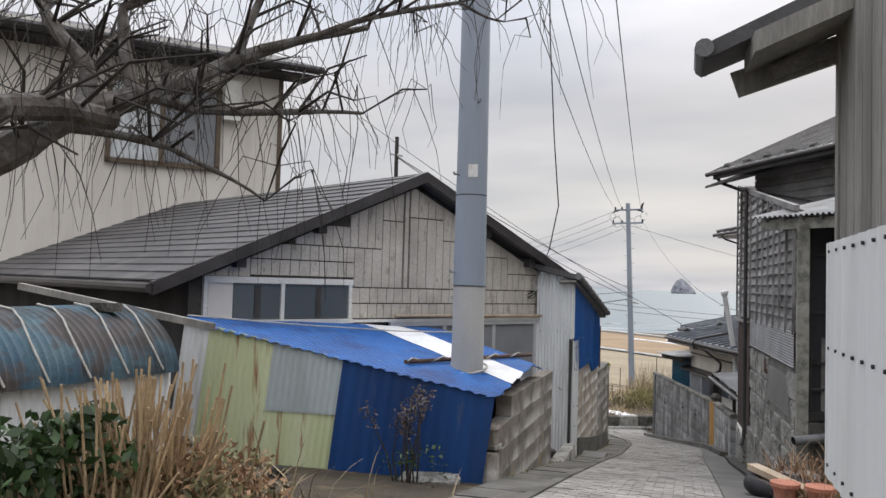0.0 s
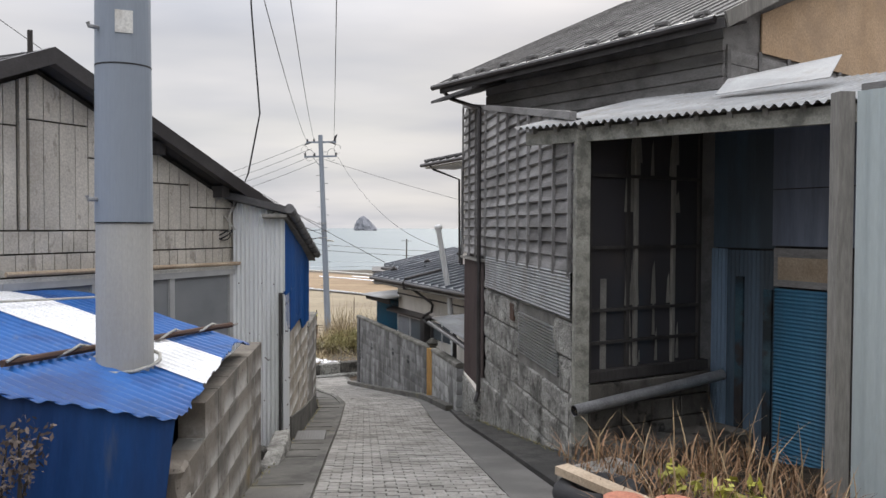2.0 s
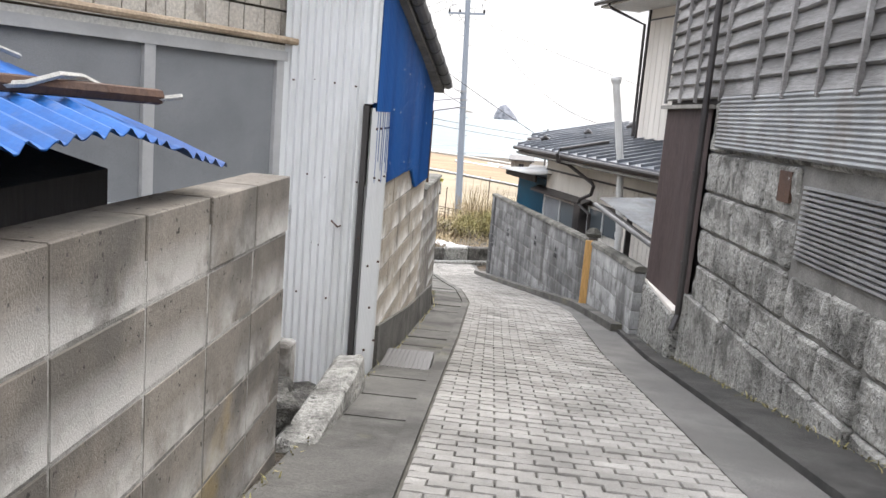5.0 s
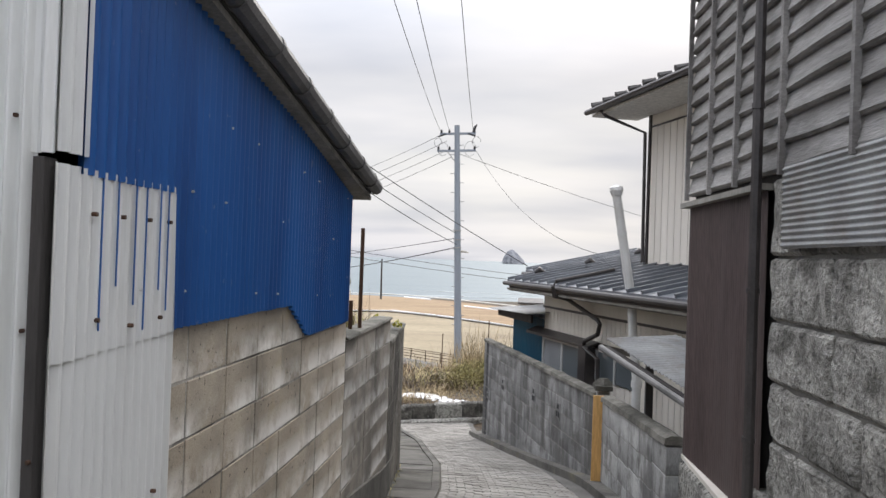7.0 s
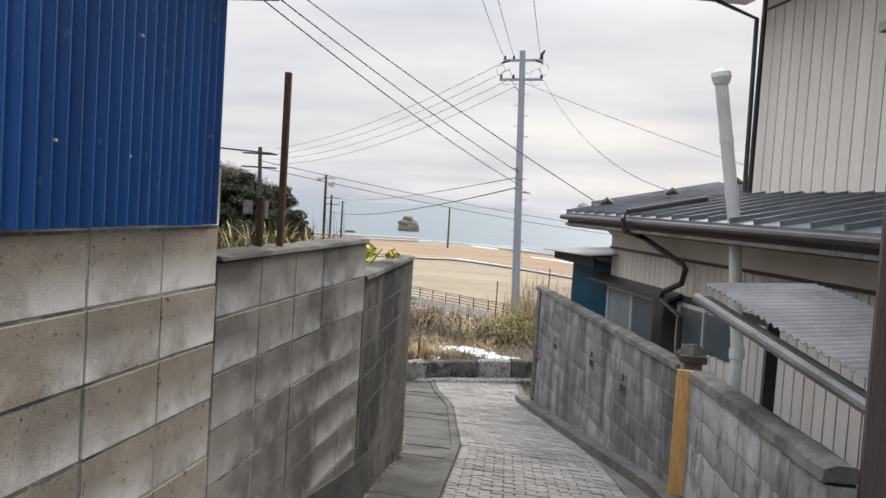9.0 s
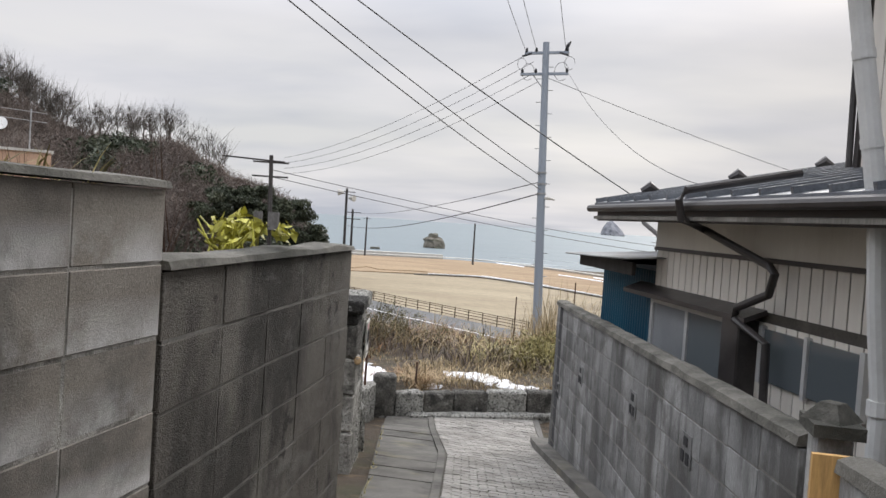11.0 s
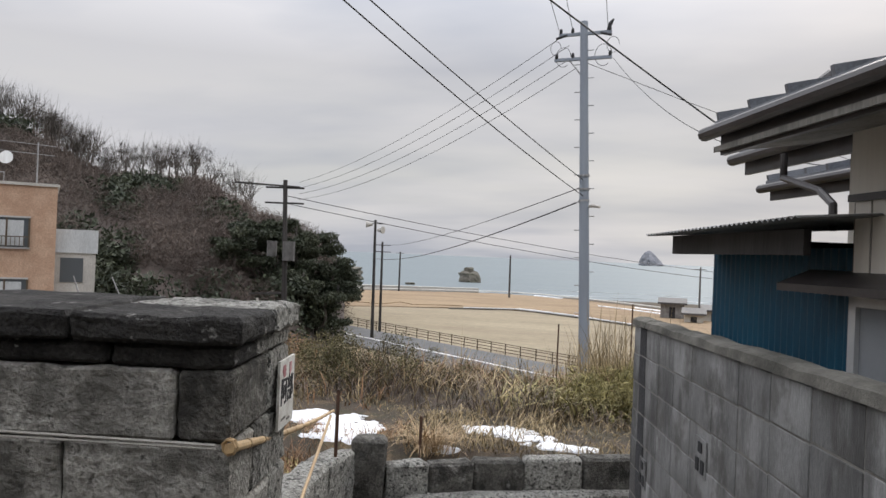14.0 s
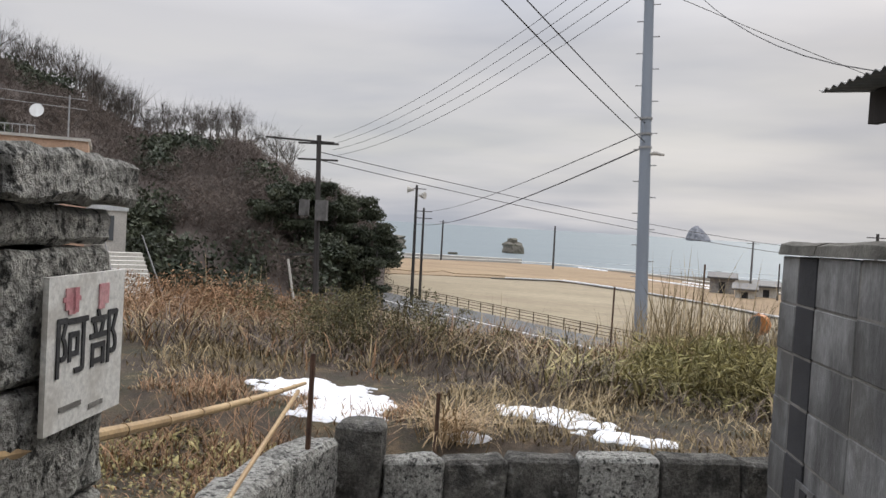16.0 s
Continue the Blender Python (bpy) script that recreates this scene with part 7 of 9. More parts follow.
wire(on_pole(1.3), P5T + Vector((0, 0, -0.4)), 0.5, 0.014, 20)
wire(on_pole(0.95), P4T + Vector((0, 0, -4.2)), 0.7, 0.02, 20)
for k in range(2):
    wire(P3T + Vector((0, 0, -0.8 - k * 0.4)), pol(20, 150, 0.2 - k), 3.0, 0.02, 24)
CK = Vector((-2.0, 11.42, 1.66))
drop = part("service_cable", tube(B(), [CK, CK + Vector((0.14, -0.02, 0.34)), CK + Vector((0.27, -0.1, 0.95)), CK + Vector((0.22, -0.3, 1.9)), CK + Vector((0.2, -0.7, 3.2)), CK + Vector((0.2, -1.1, 5.2))], 0.009, 6), "cable")
tagged(drop, "thick black service cable hanging down to the eaves", "cable")
for s in (0.0, 0.05):
    part("strand", tube(B(), [CK, CK + Vector((-0.05 - s, -0.06, -0.1)), CK + Vector((-0.03 + s, -0.12, -0.24)), CK + Vector((-0.09, -0.09, -0.32 + s))], 0.010, 6), "rope", drop)
for k in range(3):
    part("coil", tube(B(), [CK + Vector((-0.1 + (0.07 + 0.012 * k) * math.cos(a), -0.1 - 0.01 * k, -0.3 + 0.05 * math.sin(a + k))) for a in [i * 0.45 for i in range(15)]], 0.006, 5), "cable", drop)


def far_pole(base, top, label, mat_name="wood_black", arms=0, r=0.16, lamp=False):
    h = thing("utility_pole", label, "pole", "distant poles", at=base)
    part("shaft", tube(B(), [base, top], [r, r * 0.7], 8), mat_name, h)
    for k in range(arms):
        z = -0.4 - 0.8 * k
        part("crossarm", beam(B(), top + Vector((-1.0, -0.2, z)), top + Vector((1.0, 0.2, z)), 0.09, 0.09), mat_name, h)
    if lamp:
        for s in (-1, 1):
            p = top + Vector((0.3 * s, 0, -0.5 - 0.6 * (s > 0)))
            part("loudspeaker", tube(B(), [p, p + Vector((0.7 * s, -0.2, 0))], [0.12, 0.4], 10), "plaster", h)
    return h


p3 = far_pole(Vector((-19.2, 58.2, -8.8)), P3T, "dark utility pole with crossarms and a transformer before the wood", arms=2, r=0.17)
part("transformer", tube(B(), [P3T + Vector((0.45, -0.2, -4.2)), P3T + Vector((0.45, -0.2, -3.2))], 0.32, 10), "grey_gutter", p3)
part("transformer", tube(B(), [P3T + Vector((-0.5, -0.2, -4.0)), P3T + Vector((-0.5, -0.2, -3.2))], 0.26, 10), "grey_gutter", p3)
part("long_arm", beam(B(), P3T + Vector((-2.6, -0.6, -0.2)), P3T + Vector((0.8, 0.1, -0.35)), 0.09, 0.09), "wood_black", p3)
part("low_arm", beam(B(), P3T + Vector((-1.6, -0.4, -6.0)), P3T + Vector((0.1, 0, -5.9)), 0.1, 0.1), "wood_black", p3)
part("stay", tube(B(), [P3T + Vector((-1.2, -0.3, -6.2)), P3T + Vector((-0.6, -0.2, -9.3))], 0.06, 6), "plaster", p3, "pale leaning stay")
far_pole(pol(-19.5, 88, -10.6), P4T, "dark pole with public loudspeakers beside the road", arms=1, lamp=True, r=0.2)
far_pole(pol(-18.95, 95, -10.6), P5T, "dark utility pole beside the road", arms=2, r=0.18)
far_pole(pol(-17.6, 200, -10.6), pol(-17.6, 200, -0.6), "thin far utility pole by the shore", arms=1, r=0.25)
far_pole(pol(-9.74, 190, -10.6), pol(-9.76, 190, -0.4), "bare far mast in the field", r=0.25)
far_pole(pol(3.3, 150, -10.6), pol(3.3, 150, -1.2), "far grey utility pole by the shore", "grey_gutter", arms=1, r=0.2)
far_pole(pol(10.5, 90, -10.6), pol(10.5, 90, 0.3), "dark far utility pole with crossarms", arms=3, r=0.2)
far_pole(pol(-22.2, 80, -10.6), pol(-22.1, 80, -4.2), "short dark post at the road's edge", r=0.1)
far_pole(pol(5.0, 140, -10.6), pol(5.0, 140, -4.5), "far short post by the shore", r=0.15)

for x, y, z0, z1, lab in ((-1.57, 15.82, -0.1, 0.744, "square dark iron post on the block wall"), (-1.62, 15.7, -0.1, 0.18, "short dark post stub on the block wall")):
    o = part("iron_post", bbox(x - 0.014, x + 0.014, y - 0.014, y + 0.014, z0, z1, bevel=0.004), "iron")
    tagged(o, lab, "post")
for x, y, h_, lab in ((-3.72, 26.5, 1.15, "thin rusty stake holding the bamboo pole"), (-3.35, 28.2, 0.7, "short rusty stake in the grass"), (-1.2, 36.5, 1.9, "thin rusty stake in tall grass"), (-2.75, 36.8, 1.4, "thin rusty stake near the pole")):
    z = ground_z(x, y)
    o = part("stake", tube(B(), [(x, y, z - 0.2), (x + 0.01, y, z + h_)], 0.018, 6), "iron")
    tagged(o, lab, "stake")


# ---- traffic mirror and small far huts ----
def mirror():
    c = Vector((0.35, 45.2, -3.3))
    h = thing("traffic_mirror", "round orange-rimmed traffic mirror on a post", "mirror", at=(c.x, c.y, ground_z(c.x, c.y)))
    part("post", tube(B(), [Vector((c.x, c.y + 0.1, ground_z(c.x, c.y) - 0.2)), c + Vector((0, 0.1, 0.3))], 0.045, 8), "orange", h)
    part("rim", tube(B(), [c + Vector((-0.02, -0.12, 0)), c + Vector((0.06, 0.06, 0))], [0.27, 0.29], 24), "orange", h)
    part("glass", tube(B(), [c + Vector((-0.022, -0.14, 0)), c + Vector((-0.02, -0.12, 0))], [0.24, 0.25], 24), "glass", h)
    return h


mirror()


def hut(az, r, w, hh, label, m="plaster"):
    c = pol(az, r, -10.5)
    h = thing("hut", label, "hut", at=c)
    mm = Matrix.Translation(c) @ rot2(-az)
    part("wall", bbox(-w / 2, w / 2, -1.5, 1.5, 0, hh, mm), m, h)
    part("roof", prism(B(), [(-w / 2 - 0.5, -2.2), (w / 2 + 0.5, -2.2), (w / 2 + 0.5, 2.2), (-w / 2 - 0.5, 2.2)], hh, [hh + 0.3, hh + 0.3, hh + 1.0, hh + 1.0], mm), "roof_dark", h)
    part("door", bbox(-0.5, 0.5, -1.55, -1.5, 0, hh * 0.8, mm), "dark_int", h)


hut(1.55, 148, 4.0, 2.6, "small dark-roofed hut at the field's edge", "wood_dark")
hut(4.3, 146, 3.5, 1.8, "small grey hut by the shore")
hut(3.0, 140, 3.0, 1.4, "low far hut beside the sea wall")


# ---- orange tiled building under the hill ----
def tiled_building():
    c = Vector((-35.86, 60.92, 0))
    m = Matrix.Translation(c) @ Matrix(((-0.76, -0.65, 0, 0), (-0.65, 0.76, 0, 0), (0, 0, 1, 0), (0, 0, 0, 1)))
    h = thing("apartment_building", "three-storey building clad in orange tiles with a flat roof", "building", at=m @ Vector((6, 3, -9.5)))
    part("wall", bbox(0, 14, 0, 9, -9.5, 2.45, m), "brick_tile", h)
    part("roof", bbox(-0.12, 14.1, -0.12, 9.1, 2.45, 2.62, m), "plaster", h, "pale parapet coping")
    for z in (0.5 - 1.75, -4.9):
        for x in (1.45, 7.6):
            w = part("window", bbox(x, x + 3.6, -0.06, 0.0, z, z + 1.8, m), "glass", h)
            part("curtain", bbox(x + 0.3, x + 3.3, -0.08, -0.06, z + 0.1, z + 1.6, m), "curtain", w)
            for dx in (0, 1.2, 2.4, 3.6):
                part("frame", bbox(x + dx - 0.05, x + dx + 0.05, -0.12, -0.02, z, z + 1.8, m), "bronze", w)
            part("frame", bbox(x - 0.05, x + 3.65, -0.14, -0.02, z - 0.1, z, m), "alu", w)
            part("frame", bbox(x - 0.05, x + 3.65, -0.14, -0.02, z + 1.75, z + 1.85, m), "alu", w)
            part("rail", bbox(x - 0.05, x + 3.65, -0.45, -0.40, z + 0.6, z + 0.66, m), "bronze", w)
            for i in range(16):
                part("baluster", bbox(x + i * 0.235, x + i * 0.235 + 0.04, -0.45, -0.40, z, z + 0.62, m), "bronze", w)
    a = part("annex", bbox(-2.3, 0, 0.6, 6, -9.5, -0.25, m), "plaster", h, "grey plastered annex")
    part("parapet", bbox(-2.4, 0.05, 0.5, 6, -1.5, -0.05, m), "curtain", a)
    part("window", bbox(-1.6, -0.3, 0.55, 0.62, -3.3, -1.8, m), "glass", a)
    ra = part("aerial", tube(B(), [m @ Vector((1.2, 3, 2.5)), m @ Vector((1.2, 3, 5.4))], 0.05, 6), "steel", h)
    for z in (5.2, 4.6):
        part("rod", beam(B(), m @ Vector((0.2, 3, z)), m @ Vector((7.0, 3.3, z + 0.3)), 0.04, 0.04), "steel", ra)
    part("dish", tube(B(), [m @ Vector((2.9, 2.6, 4.2)), m @ Vector((2.95, 2.4, 4.25))], [0.1, 0.42], 14), "white_sheet", h, "white satellite dish")
    part("railing", bbox(3, 13, 2.5, 2.56, 3.3, 3.36, m), "steel", h)
    for i in range(26):
        part("baluster", bbox(3 + i * 0.4, 3.04 + i * 0.4, 2.5, 2.55, 2.5, 3.3, m), "steel", h)


tiled_building()


def hill_stairs():
    a, b = pol(-37.4, 40, -6.9), pol(-39.0, 50, -3.7)
    h = thing("staircase", "long concrete staircase up the wooded slope", "stairs", at=a)
    d = (b - a)
    n = 17
    side = Vector((-d.y, d.x, 0)).normalized()
    for i in range(n):
        p = a + d * (i / n)
        part("step", beam(B(), p - side * 1.0, p + side * 1.0, 0.75, 0.2), "plaster", h)
    for s in (-1.05, 1.05):
        part("rail", tube(B(), [a + side * s + Vector((0, 0, 0.9)), b + side * s + Vector((0, 0, 0.9))], 0.04, 6), "grey_gutter", h)
    part("stringer", beam(B(), a - Vector((0, 0, 0.3)), b - Vector((0, 0, 0.3)), 2.1, 0.3), "concrete", h)
    sg = thing("sign_board", "small pale green sign board on a post", "sign", at=pol(-35.2, 41, -7.2))
    c = pol(-35.2, 41, -5.6)
    part("post", tube(B(), [Vector((c.x, c.y, -7.5)), c], 0.04, 6), "steel", sg)
    part("board", bbox(-0.4, 0.4, -0.03, 0.03, -0.3, 0.3, Matrix.Translation(c) @ rot2(35)), "curtain", sg)


hill_stairs()


# ---- wooded hill ----
def hill_top(az):
    return float(np.interp(az, [-80, -60, -46.5, -43.3, -38.5, -32, -26.6, -23.5, -21.8, -21], [18.5, 16.5, 13.4, 11.2, 6.2, 6.3, 1.8, 0.2, -5, -10.6]))


def hill_z(az, r):
    near = float(np.interp(az, [-80, -45, -35, -26, -21], [60, 62, 60, 66, 84]))
    f = min(1.0, max(0.0, (r - near) / 50))
    top = hill_top(az)
    return -10.6 + (top + 10.6) * (f * (2 - f)) + 0.8 * noise.noise((az * 0.3, r * 0.06, 2))


def hill():
    vs, fs = [], []
    azs = [-80 + i * 0.75 for i in range(79)]
    rs_ = [50 + i * 6 for i in range(20)]
    for az in azs:
        for r in rs_:
            vs.append(tuple(pol(az, r, hill_z(az, r))))
    n = len(rs_)
    for i in range(len(azs) - 1):
        for j in range(n - 1):
            fs.append((i * n + j, i * n + j + 1, (i + 1) * n + j + 1, (i + 1) * n + j))
    ob = smooth(raw("hillside", vs, fs, "shrub"))
    tagged(ob, "steep wooded hillside in winter brown", "hill", kind="structure")
    # bare brown scrub and evergreen clumps
    C, R, G, GR, T = [], [], [], [], []
    while len(C) < 620:
        az, r = RNG.uniform(-70, -22.2), RNG.uniform(58, 118)
        z = hill_z(az, r)
        if z < -9.5:
            continue
        p = pol(az, r, z + 0.7)
        green = noise.noise((az * 0.22, r * 0.05, 9)) + (0.25 if az > -27 else -0.04) + (0.35 if az < -44 and r > 95 else 0) + (0.1 if r < 72 else 0)
        if green > 0.16:
            G.append(p); GR.append(RNG.uniform(1.6, 3.0))
        else:
            C.append(p); R.append(RNG.uniform(1.5, 2.8))
    V_, F_ = leaves(C, R, 380, 0.30, 0.75, 0.09, 0.9)
    tagged(raw("scrub", V_.tolist(), F_, "shrub"), "bare reddish-brown winter scrub covering the hillside", "scrub", kind="stuff")
    V_, F_ = twigs(C, (0.6, 2.0), 1.3, 16, 0.028)
    tagged(raw("scrub", V_.tolist(), F_, "bark"), "thin bare branches rising from the scrub", "scrub", kind="stuff")
    V_, F_ = leaves(G, GR, 330, 0.26, 0.8)
    tagged(raw("wood", V_.tolist(), F_, "pine"), "dark evergreen bushes on the hillside", "wood", kind="stuff")
    # tall bare trees on the ridge
    roots = []
    for i in range(70):
        az = RNG.uniform(-47, -28) if i > 16 else RNG.uniform(-41.5, -39)
        roots.append(pol(az, RNG.uniform(108, 118), hill_z(az, 112) + 1.5))
    roots = np.array([tuple(p) for p in roots])
    lift = RNG.uniform(0.8, 2.0, len(roots))
    tops = roots + np.stack([RNG.normal(size=len(roots)) * 0.2, RNG.normal(size=len(roots)) * 0.2, lift], 1)
    tr = B()
    for a_, b_ in zip(roots, tops):
        tube(tr, [tuple(a_ - (0, 0, 1.5)), tuple(b_)], [0.14, 0.09], 5)
    tagged(part("wood", tr, "bark"), "slim trunks of the leafless trees", "wood", kind="stuff")
    V_, F_ = twigs(tops, (1.6, 4.6), 1.3, 22, 0.05)
    V2 = np.repeat(tops, 7, 0)
    V2 = V2 + np.stack([RNG.normal(size=len(V2)) * 1.0, RNG.normal(size=len(V2)) * 1.0, RNG.uniform(0.4, 2.4, len(V2))], 1)
    V3, F3 = twigs(V2, (0.4, 1.3), 0.5, 14, 0.018)
    tagged(raw("wood", V3.tolist(), F3, "twig"), "fine crowns of the leafless trees", "wood", kind="stuff")
    tagged(raw("wood", V_.tolist(), F_, "bark"), "leafless trees along the ridge", "wood", kind="stuff")


hill()


def evergreen(az, r, hgt, wid, seed, tilt=0.0):
    rs = random.Random(seed)
    base = pol(az, r, hill_z(az, r) - 0.3)
    h = thing("tree", "dark wind-shaped evergreen tree at the wood's edge", "tree", "evergreen trees", at=base)
    top = base + Vector((tilt, 0, hgt * 0.85))
    bm = B()
    mid = base.lerp(top, 0.5) + Vector((rs.uniform(-0.5, 0.5), 0, 0))
    tube(bm, [base, mid, top], [0.22, 0.15, 0.05], 7)
    C, R = [], []
    for i in range(16):
        f = rs.uniform(0.35, 1.0)
        a = rs.uniform(0, 6.28)
        ln = wid * (1.15 - 0.65 * f) * rs.uniform(0.6, 1.1)
        p0 = base.lerp(top, f * 0.92)
        p1 = p0 + Vector((math.cos(a) * ln, math.sin(a) * ln, rs.uniform(0.1, 0.7)))
        tube(bm, [p0, p0.lerp(p1, 0.5) + Vector((0, 0, 0.15)), p1], [0.07, 0.05, 0.02], 5)
        for k in range(4):
            C.append(p0.lerp(p1, 0.45 + 0.2 * k)); R.append(rs.uniform(0.45, 0.95))
    part("trunk", bm, "bark", h)
    V_, F_ = leaves(C, R, 150, 0.16, 0.6)
    raw("crown", V_.tolist(), F_, "pine", h).matrix_parent_inverse = h.matrix_world.inverted()
    return h


for k, (az, r, hg, w, tl) in enumerate(((-23.0, 84, 8.0, 3.2, 1.2), (-24.0, 84, 9.0, 3.6, 0.6), (-25.2, 82, 8.5, 3.4, 0.0), (-22.6, 90, 6.0, 2.6, 1.5), (-26.4, 80, 8.0, 3.2, 0), (-27.8, 79, 7.0, 3.2, 0), (-23.3, 78, 5.5, 2.6, 0.4), (-24.6, 77, 6.0, 3.0, 0.0), (-29.5, 76, 6.5, 3.0, 0))):
    evergreen(az, r, hg, w, 40 + k, tl)


# ---- dry grass on the slope below the low wall ----
def out_of_way(x, y):
    return not (-3.4 < x < 0.5 and y < 29.9 and y > 28.5 and x > -3.0) and (x + 2.5) ** 2 + (y - 40.5) ** 2 > 0.1


def slope_grass():
    # dense thin straw, rushes and dwarf bamboo in drifts
    P = scatter(11000, -9, 5.5, 30.9, 43, out_of_way, clump=0.8, sc=0.6)
    blades("grass", P, (0.2, 0.66), 0.009, (0.4, 1.4), "straw", "tall dry straw-coloured grass on the slope", uneven=True)
    P = scatter(2200, -2.4, 1.6, 33.5, 39.5, out_of_way, clump=0.9, sc=0.7)
    blades("grass", P, (0.7, 1.5), 0.007, (0.1, 0.6), "straw", "pale reeds standing above the grass", uneven=True)
    P = scatter(7000, -3.2, 4.5, 31.4, 37, lambda x, y: out_of_way(x, y) and x > -3.0 + 0.6 * noise.noise((y * 2, x, 3)), clump=0.8, sc=0.8)
    blades("bamboo_grass", P, (0.2, 0.8), 0.016, (0.5, 1.5), "sasa", "yellow-green dwarf bamboo and weeds", curl=0.5, uneven=True)
    P = scatter(6000, -9, 4.5, 30.9, 36, out_of_way, clump=0.8, sc=0.8)
    blades("grass", P, (0.15, 0.55), 0.008, (0.4, 1.4), "shrub", "brown tangled stems among the grass", uneven=True)
    P = scatter(4000, -4.6, -1.2, 33.2, 38, out_of_way, clump=0.7, sc=0.7)
    blades("grass", P, (0.2, 0.6), 0.008, (0.3, 1.2), "redgrass", "drift of reddish dry grass on the slope", uneven=True)
    P = scatter(7000, -18, -4.6, 30.5, 48, None, clump=0.7, sc=0.5)
    blades("grass", P, (0.2, 0.7), 0.011, (0.3, 1.1), "redgrass", "reddish dry weeds and grass on the plot", uneven=True)
    P = scatter(7000, -22, 12, 40, 62, None, clump=0.6)
    blades("grass", P, (0.4, 1.2), 0.010, (0.1, 0.7), "straw", "dry reeds further down the slope", uneven=True)
    P = scatter(5000, -40, -12, 45, 75, None, clump=0.9)
    blades("grass", P, (0.5, 1.6), 0.02, (0.1, 0.5), "redgrass", "reddish dry weeds below the wood", uneven=True)
    P = scatter(9000, -8, 3, 28.7, 31.5, None, clump=0.7, sc=1.2)
    blades("grass", P, (0.03, 0.22), 0.007, (0.4, 1.3), "straw", "short matted dead grass behind the low wall", uneven=True)
    P = scatter(7000, -7, -3.6, 24.5, 29.5, lambda x, y: x < -3.9, clump=0.7, sc=1.2)
    blades("grass", P, (0.06, 0.4), 0.005, (0.4, 1.3), "redgrass", "short reddish weeds inside the garden wall", uneven=True)
    P = scatter(2400, -6.5, -4.2, 25.5, 28.5, None, clump=0.9, sc=1.2)
    blades("weeds", P, (0.04, 0.14), 0.018, (0.5, 1.4), "sasa", "low green weeds in the garden", uneven=True)
    roots = scatter(110, -9, 4.5, 30.8, 39, out_of_way)
    V_, F_ = twigs(roots, (0.35, 1.0), 0.25, 14, 0.004)
    tagged(raw("shrub", V_.tolist(), F_, "shrub"), "thin leafless brown shrubs among the grass", "shrub", kind="stuff")
    roots = np.array([pol(RNG.uniform(2.5, 6.5), RNG.uniform(14, 18), -3.4) for _ in range(16)])
    V_, F_ = twigs(roots, (0.6, 1.7), 0.5, 20, 0.006)
    tagged(raw("shrub", V_.tolist(), F_, "bark"), "bare spreading shrub beside the utility pole", "shrub", kind="stuff")
    # dwarf bamboo thicket: long pale leaves on leaning clumps
    C = [Vector((RNG.uniform(-1.9, 4.4), RNG.uniform(31.5, 36.0), 0)) for _ in range(190)]
    C = [Vector((c.x, c.y, ground_z(c.x, c.y) + RNG.uniform(0.12, 0.75) * (0.75 + 0.5 * noise.noise((c.x * 0.8, c.y * 0.8, 2))))) for c in C if out_of_way(c.x, c.y)]
    V_, F_ = leaves(C, RNG.uniform(0.2, 0.5, len(C)), 210, 0.075, 0.8, 0.13, 0.6)
    tagged(raw("shrub", V_.tolist(), F_, "sasa"), "yellow-green dwarf bamboo thicket beside the pole", "shrub", kind="stuff")
    C = [Vector((-6.1 + RNG.normal() * 0.75, 32.7 + RNG.normal() * 0.6, 0)) for _ in range(80)] + [Vector((RNG.uniform(-4.6, 4.2), RNG.uniform(31.8, 35), 0)) for _ in range(50)]
    C = [Vector((c.x, c.y, ground_z(c.x, c.y) + RNG.uniform(0.05, 0.7 if c.x < -4.6 else 0.3))) for c in C if out_of_way(c.x, c.y) and c.y > 31.3]
    V_, F_ = leaves(C, RNG.uniform(0.18, 0.42, len(C)), 260, 0.024, 0.8, 0.3, 0.4)
    tagged(raw("shrub", V_.tolist(), F_, "olive"), "low dull olive bushes on the slope", "shrub", kind="stuff")
    C2 = [pol(RNG.uniform(-40, -25), RNG.uniform(14, 30), 0) for _ in range(70)]
    C2 = [Vector((c.x, c.y, ground_z(c.x, c.y) + 0.45)) for c in C2]
    V_, F_ = leaves(C2, RNG.uniform(0.35, 0.8, len(C2)), 420, 0.03, 0.9)
    tagged(raw("shrub", V_.tolist(), F_, "redgrass"), "rounded reddish dry bushes on the plot", "shrub", kind="stuff")
    # one tuft of long arching blades by the wall
    P = np.array([(-3.30 + RNG.normal() * 0.14, 28.6 + RNG.normal() * 0.12, -3.0) for _ in range(170)])
    tf = blades("grass_tuft", P, (0.35, 0.75), 0.006, (0.5, 1.4), "stalk", "", curl=0.6)
    tagged(tf, "tuft of long arching dead grass blades", "grass", kind="stuff")


slope_grass()


